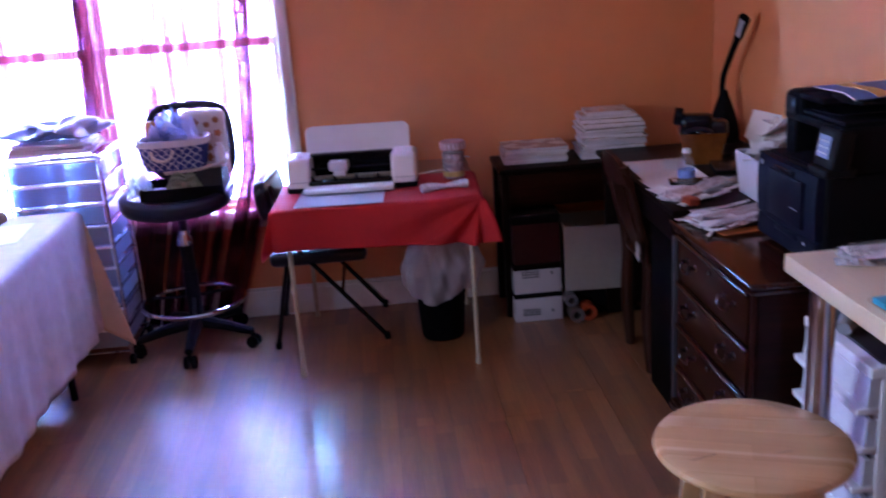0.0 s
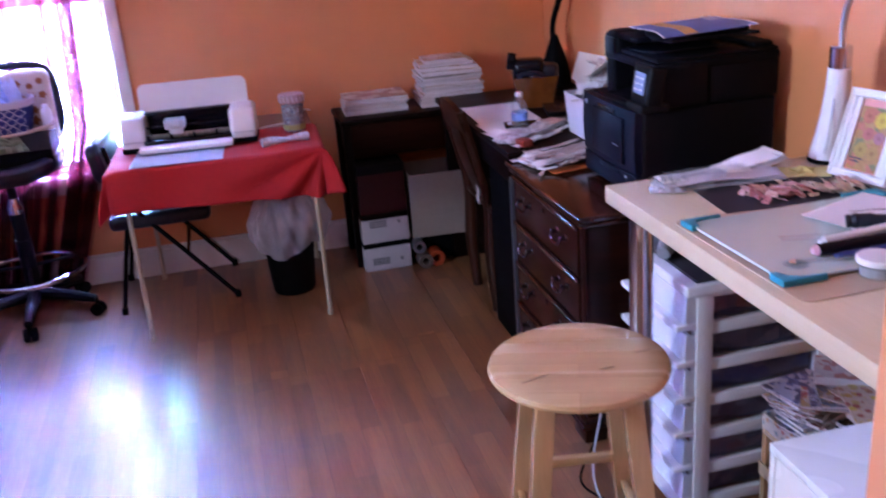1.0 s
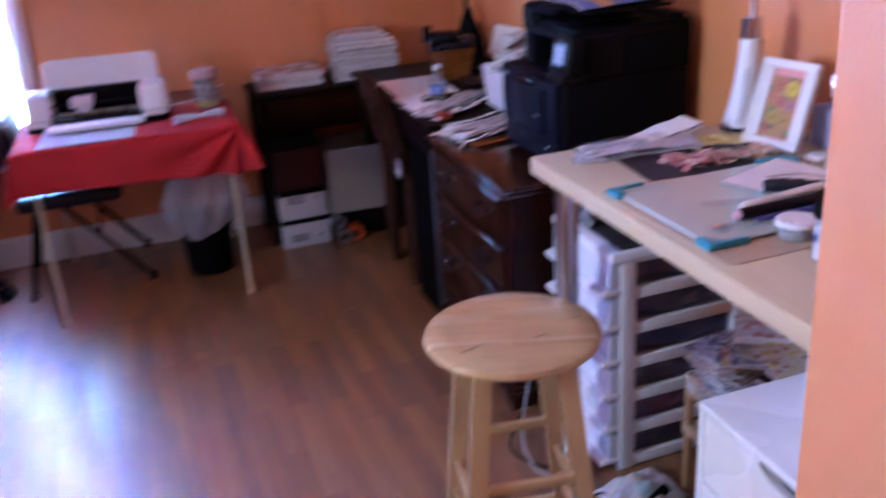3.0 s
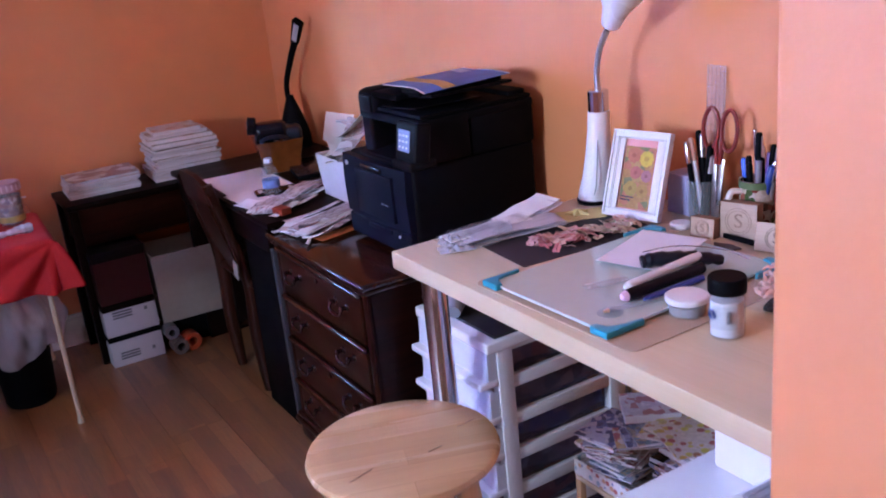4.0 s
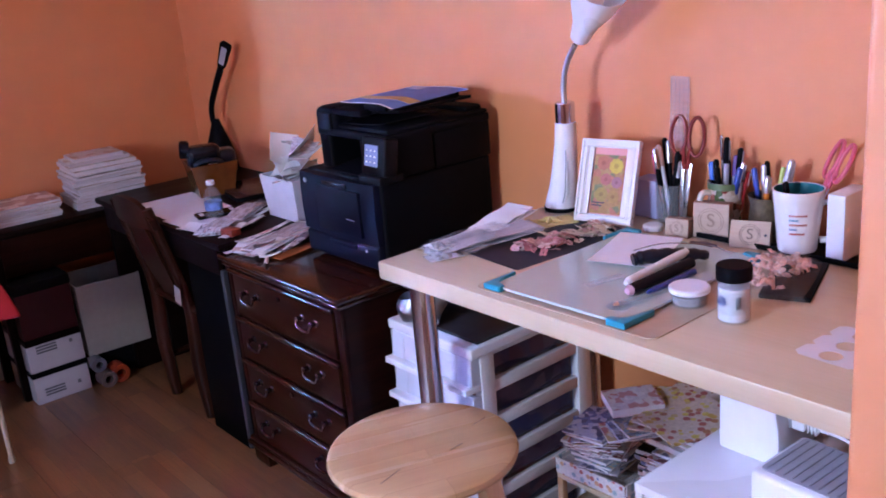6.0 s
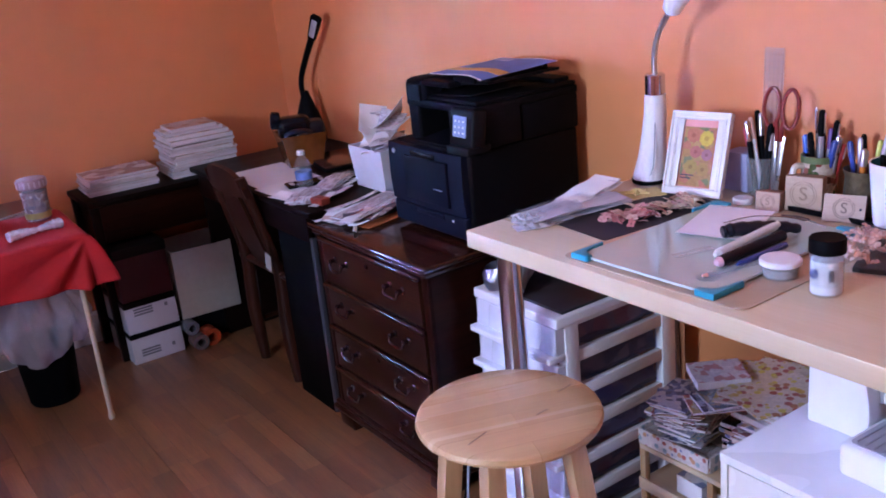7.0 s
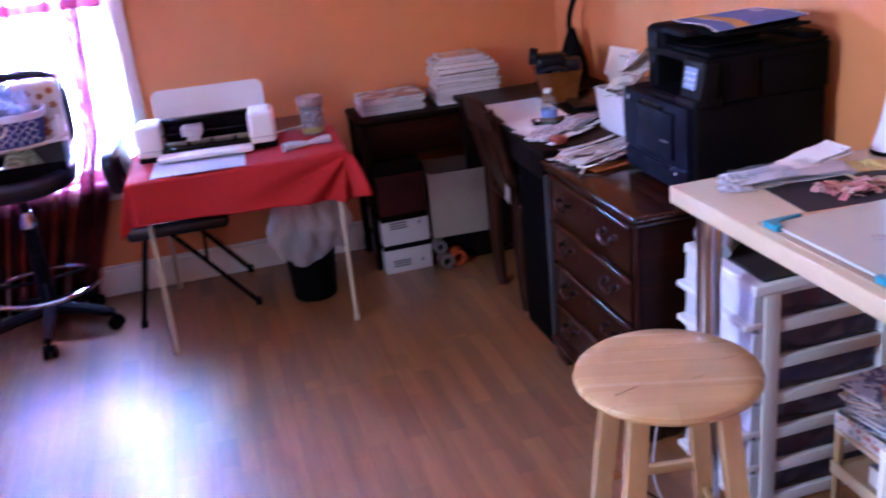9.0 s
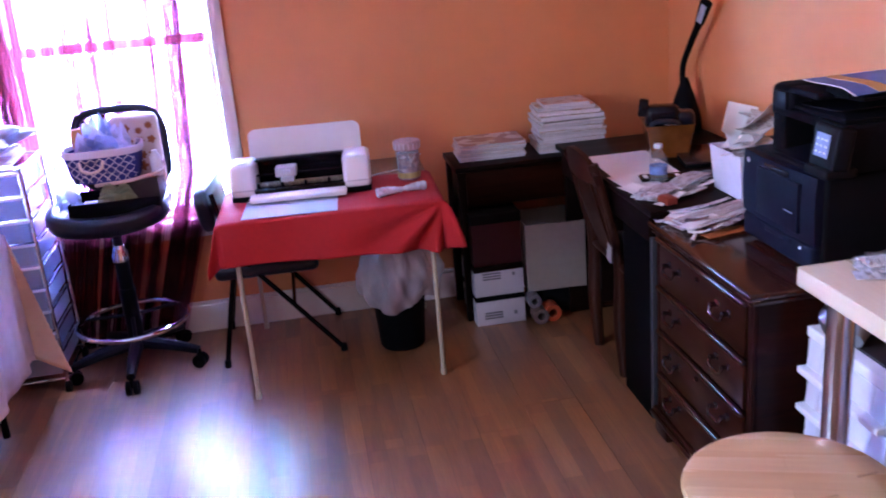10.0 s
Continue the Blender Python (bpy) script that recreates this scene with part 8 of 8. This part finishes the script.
for x in (0.008, kW - 0.008):
    for y in (0.008, kD - 0.008):
        part("post", tube([(x, y, 0.05), (x, y, kH)], 0.0075, 10), CHROME, dc)
        part("castor", joined(cyl((x - 0.010, y, 0.024), (x + 0.010, y, 0.024), 0.023, n=16), cyl((x, y, 0.03), (x, y, 0.055), 0.006, n=8)), BLACK, dc)
for z in (0.06, kH - 0.005):
    for a, b in (((0.008, 0.008), (kW - 0.008, 0.008)), ((0.008, kD - 0.008), (kW - 0.008, kD - 0.008)), ((0.008, 0.008), (0.008, kD - 0.008)), ((kW - 0.008, 0.008), (kW - 0.008, kD - 0.008))):
        part("rail", tube([(*a, z), (*b, z)], 0.006, 8), CHROME, dc)
TINT = [sheer("cart_fill_%d" % k, c, 0.42, 0.65) for k, c in enumerate(((0.62, 0.66, 0.80), (0.20, 0.20, 0.26), (0.74, 0.77, 0.86), (0.50, 0.54, 0.68)))]
for k in range(9):
    z0 = 0.085 + k * 0.093
    d = part("drawer", joined(box(0.02, kW - 0.02, 0.004, 0.008, z0, z0 + 0.078), box(0.02, 0.024, 0.008, kD - 0.02, z0, z0 + 0.078), box(kW - 0.024, kW - 0.02, 0.008, kD - 0.02, z0, z0 + 0.078), box(0.02, kW - 0.02, 0.008, kD - 0.02, z0, z0 + 0.004)), CARTP, dc, "clear plastic drawer")
    part("lip", box(0.014, kW - 0.014, -0.006, 0.012, z0 + 0.076, z0 + 0.084, 0.002), WHITE_P, d)
    part("side_rail", tube([(kW - 0.010, 0.01, z0 + 0.08), (kW - 0.010, kD - 0.01, z0 + 0.08)], 0.004, 6), CHROME, d)
    part("drawer_fill", box(0.03, kW - 0.03, 0.02, kD - 0.03, z0 + 0.006, z0 + 0.05, 0.006), TINT[k % 4], d)
TOPC = 0.938
for k, (w, d, a, c) in enumerate(((0.34, 0.27, 3, PAPER), (0.32, 0.25, -6, mat("pale_pink_paper", (0.62, 0.48, 0.52), 0.6)), (0.33, 0.22, 5, PAPER), (0.28, 0.24, -10, mat("pale_blue_paper", (0.52, 0.58, 0.68), 0.6)))):
    magazine((-0.745, 4.60, TOPC + 0.011 * k), w, d, 0.010, a, c, "pad of craft paper on the drawer cart", group="pads on the drawer cart", name="paper_pad")
lump("clear_bag", "crumpled clear packaging on top of the drawer cart", (-0.80, 4.60, 0.984), 0.13, 0.10, 0.035, CELLO, 31, "bag", 0.7)
lump("clear_bag", "bluish plastic bag hanging over the drawer cart", (-0.64, 4.58, 0.984), 0.09, 0.09, 0.045, mat("pale_blue_plastic", (0.50, 0.58, 0.76), 0.15, vary=0.3, bump=0.5, bump_scale=50, coat=0.5), 33, "bag", 0.7)
# ---- things on the long table ----
cbx = thing("cardboard_tray", (-1.06, 4.06, 0.7475), "shallow brown cardboard tray on the pale cloth", "tray", rz=-8)
part("tray", joined(box(0, 0.20, 0, 0.15, 0, 0.004), box(0, 0.20, 0, 0.004, 0, 0.035), box(0, 0.20, 0.146, 0.15, 0, 0.035), box(0, 0.004, 0.004, 0.146, 0, 0.035), box(0.196, 0.20, 0.004, 0.146, 0, 0.035)), mat("brown_cardboard", (0.36, 0.22, 0.11), 0.8, vary=0.1), cbx)
loose("paper_sheet", "white sheet on the pale tablecloth", (-0.80, 3.95, 0.7478), 0.20, 0.28, 6, PAPER, 0.004)
cad = thing("tool_caddy", (-1.12, 4.17, 0.7475), "dark grey desk caddy holding tools", "caddy")
part("caddy", joined(box(-0.07, 0.07, -0.05, 0.05, 0, 0.006), box(-0.07, 0.07, -0.054, -0.048, 0, 0.17, 0.002), box(-0.07, 0.07, 0.048, 0.054, 0, 0.22, 0.002), box(-0.074, -0.068, -0.05, 0.05, 0, 0.19, 0.002), box(0.068, 0.074, -0.05, 0.05, 0, 0.19, 0.002)), mat("dark_grey_plastic", (0.03, 0.035, 0.05), 0.35), cad)
scissors("scissors", (-1.09, 4.17, 0.756), pose(0, 0, 0, 0, 5, 10), mat("blue_grey_handle", (0.20, 0.26, 0.40), 0.35), 0.30, "blue handled scissors standing in the caddy")
lump("wrapped_gift", "crumpled blue-white packaging in the caddy", (-1.13, 4.17, 0.90), 0.06, 0.045, 0.055, CELLO, 13, "packaging")

# ---- laminate floor, plank by plank ----
sub = solo("floor", box(LEFT, RIGHT, NEAR, BACK, -0.12, -0.004), mat("floor_joint", (0.11, 0.040, 0.015), 0.6), "reddish brown wood laminate plank floor", "floor", kind="structure")


def plank_mesh(length):
    w = 0.1946
    return finish(box(-w / 2, w / 2, -length / 2, length / 2, -0.008, 0.0, 0.0002, seg=1), "plank", FLOOR_W)


PW, PL = 0.195, 1.29
full = plank_mesh(PL - 0.0005)
RP = random.Random(3)
cols = int((RIGHT - LEFT) / PW) + 1
for i in range(cols):
    x = LEFT + PW * (i + 0.5)
    if x + PW / 2 > RIGHT + 0.06:
        continue
    y, first = NEAR, RP.uniform(0.3, 1.2)
    if x - PW / 2 > JOG_X:
        y = JOG_Y
    while y < BACK - 0.05:
        ln = first if first else PL
        first = 0
        ln = min(ln, BACK - y)
        me = full if abs(ln - PL) < 1e-6 else plank_mesh(ln - 0.0005)
        ob = new("plank", me)
        ob.parent = sub
        ob.location = (x, y + ln / 2, 0)
        y += ln
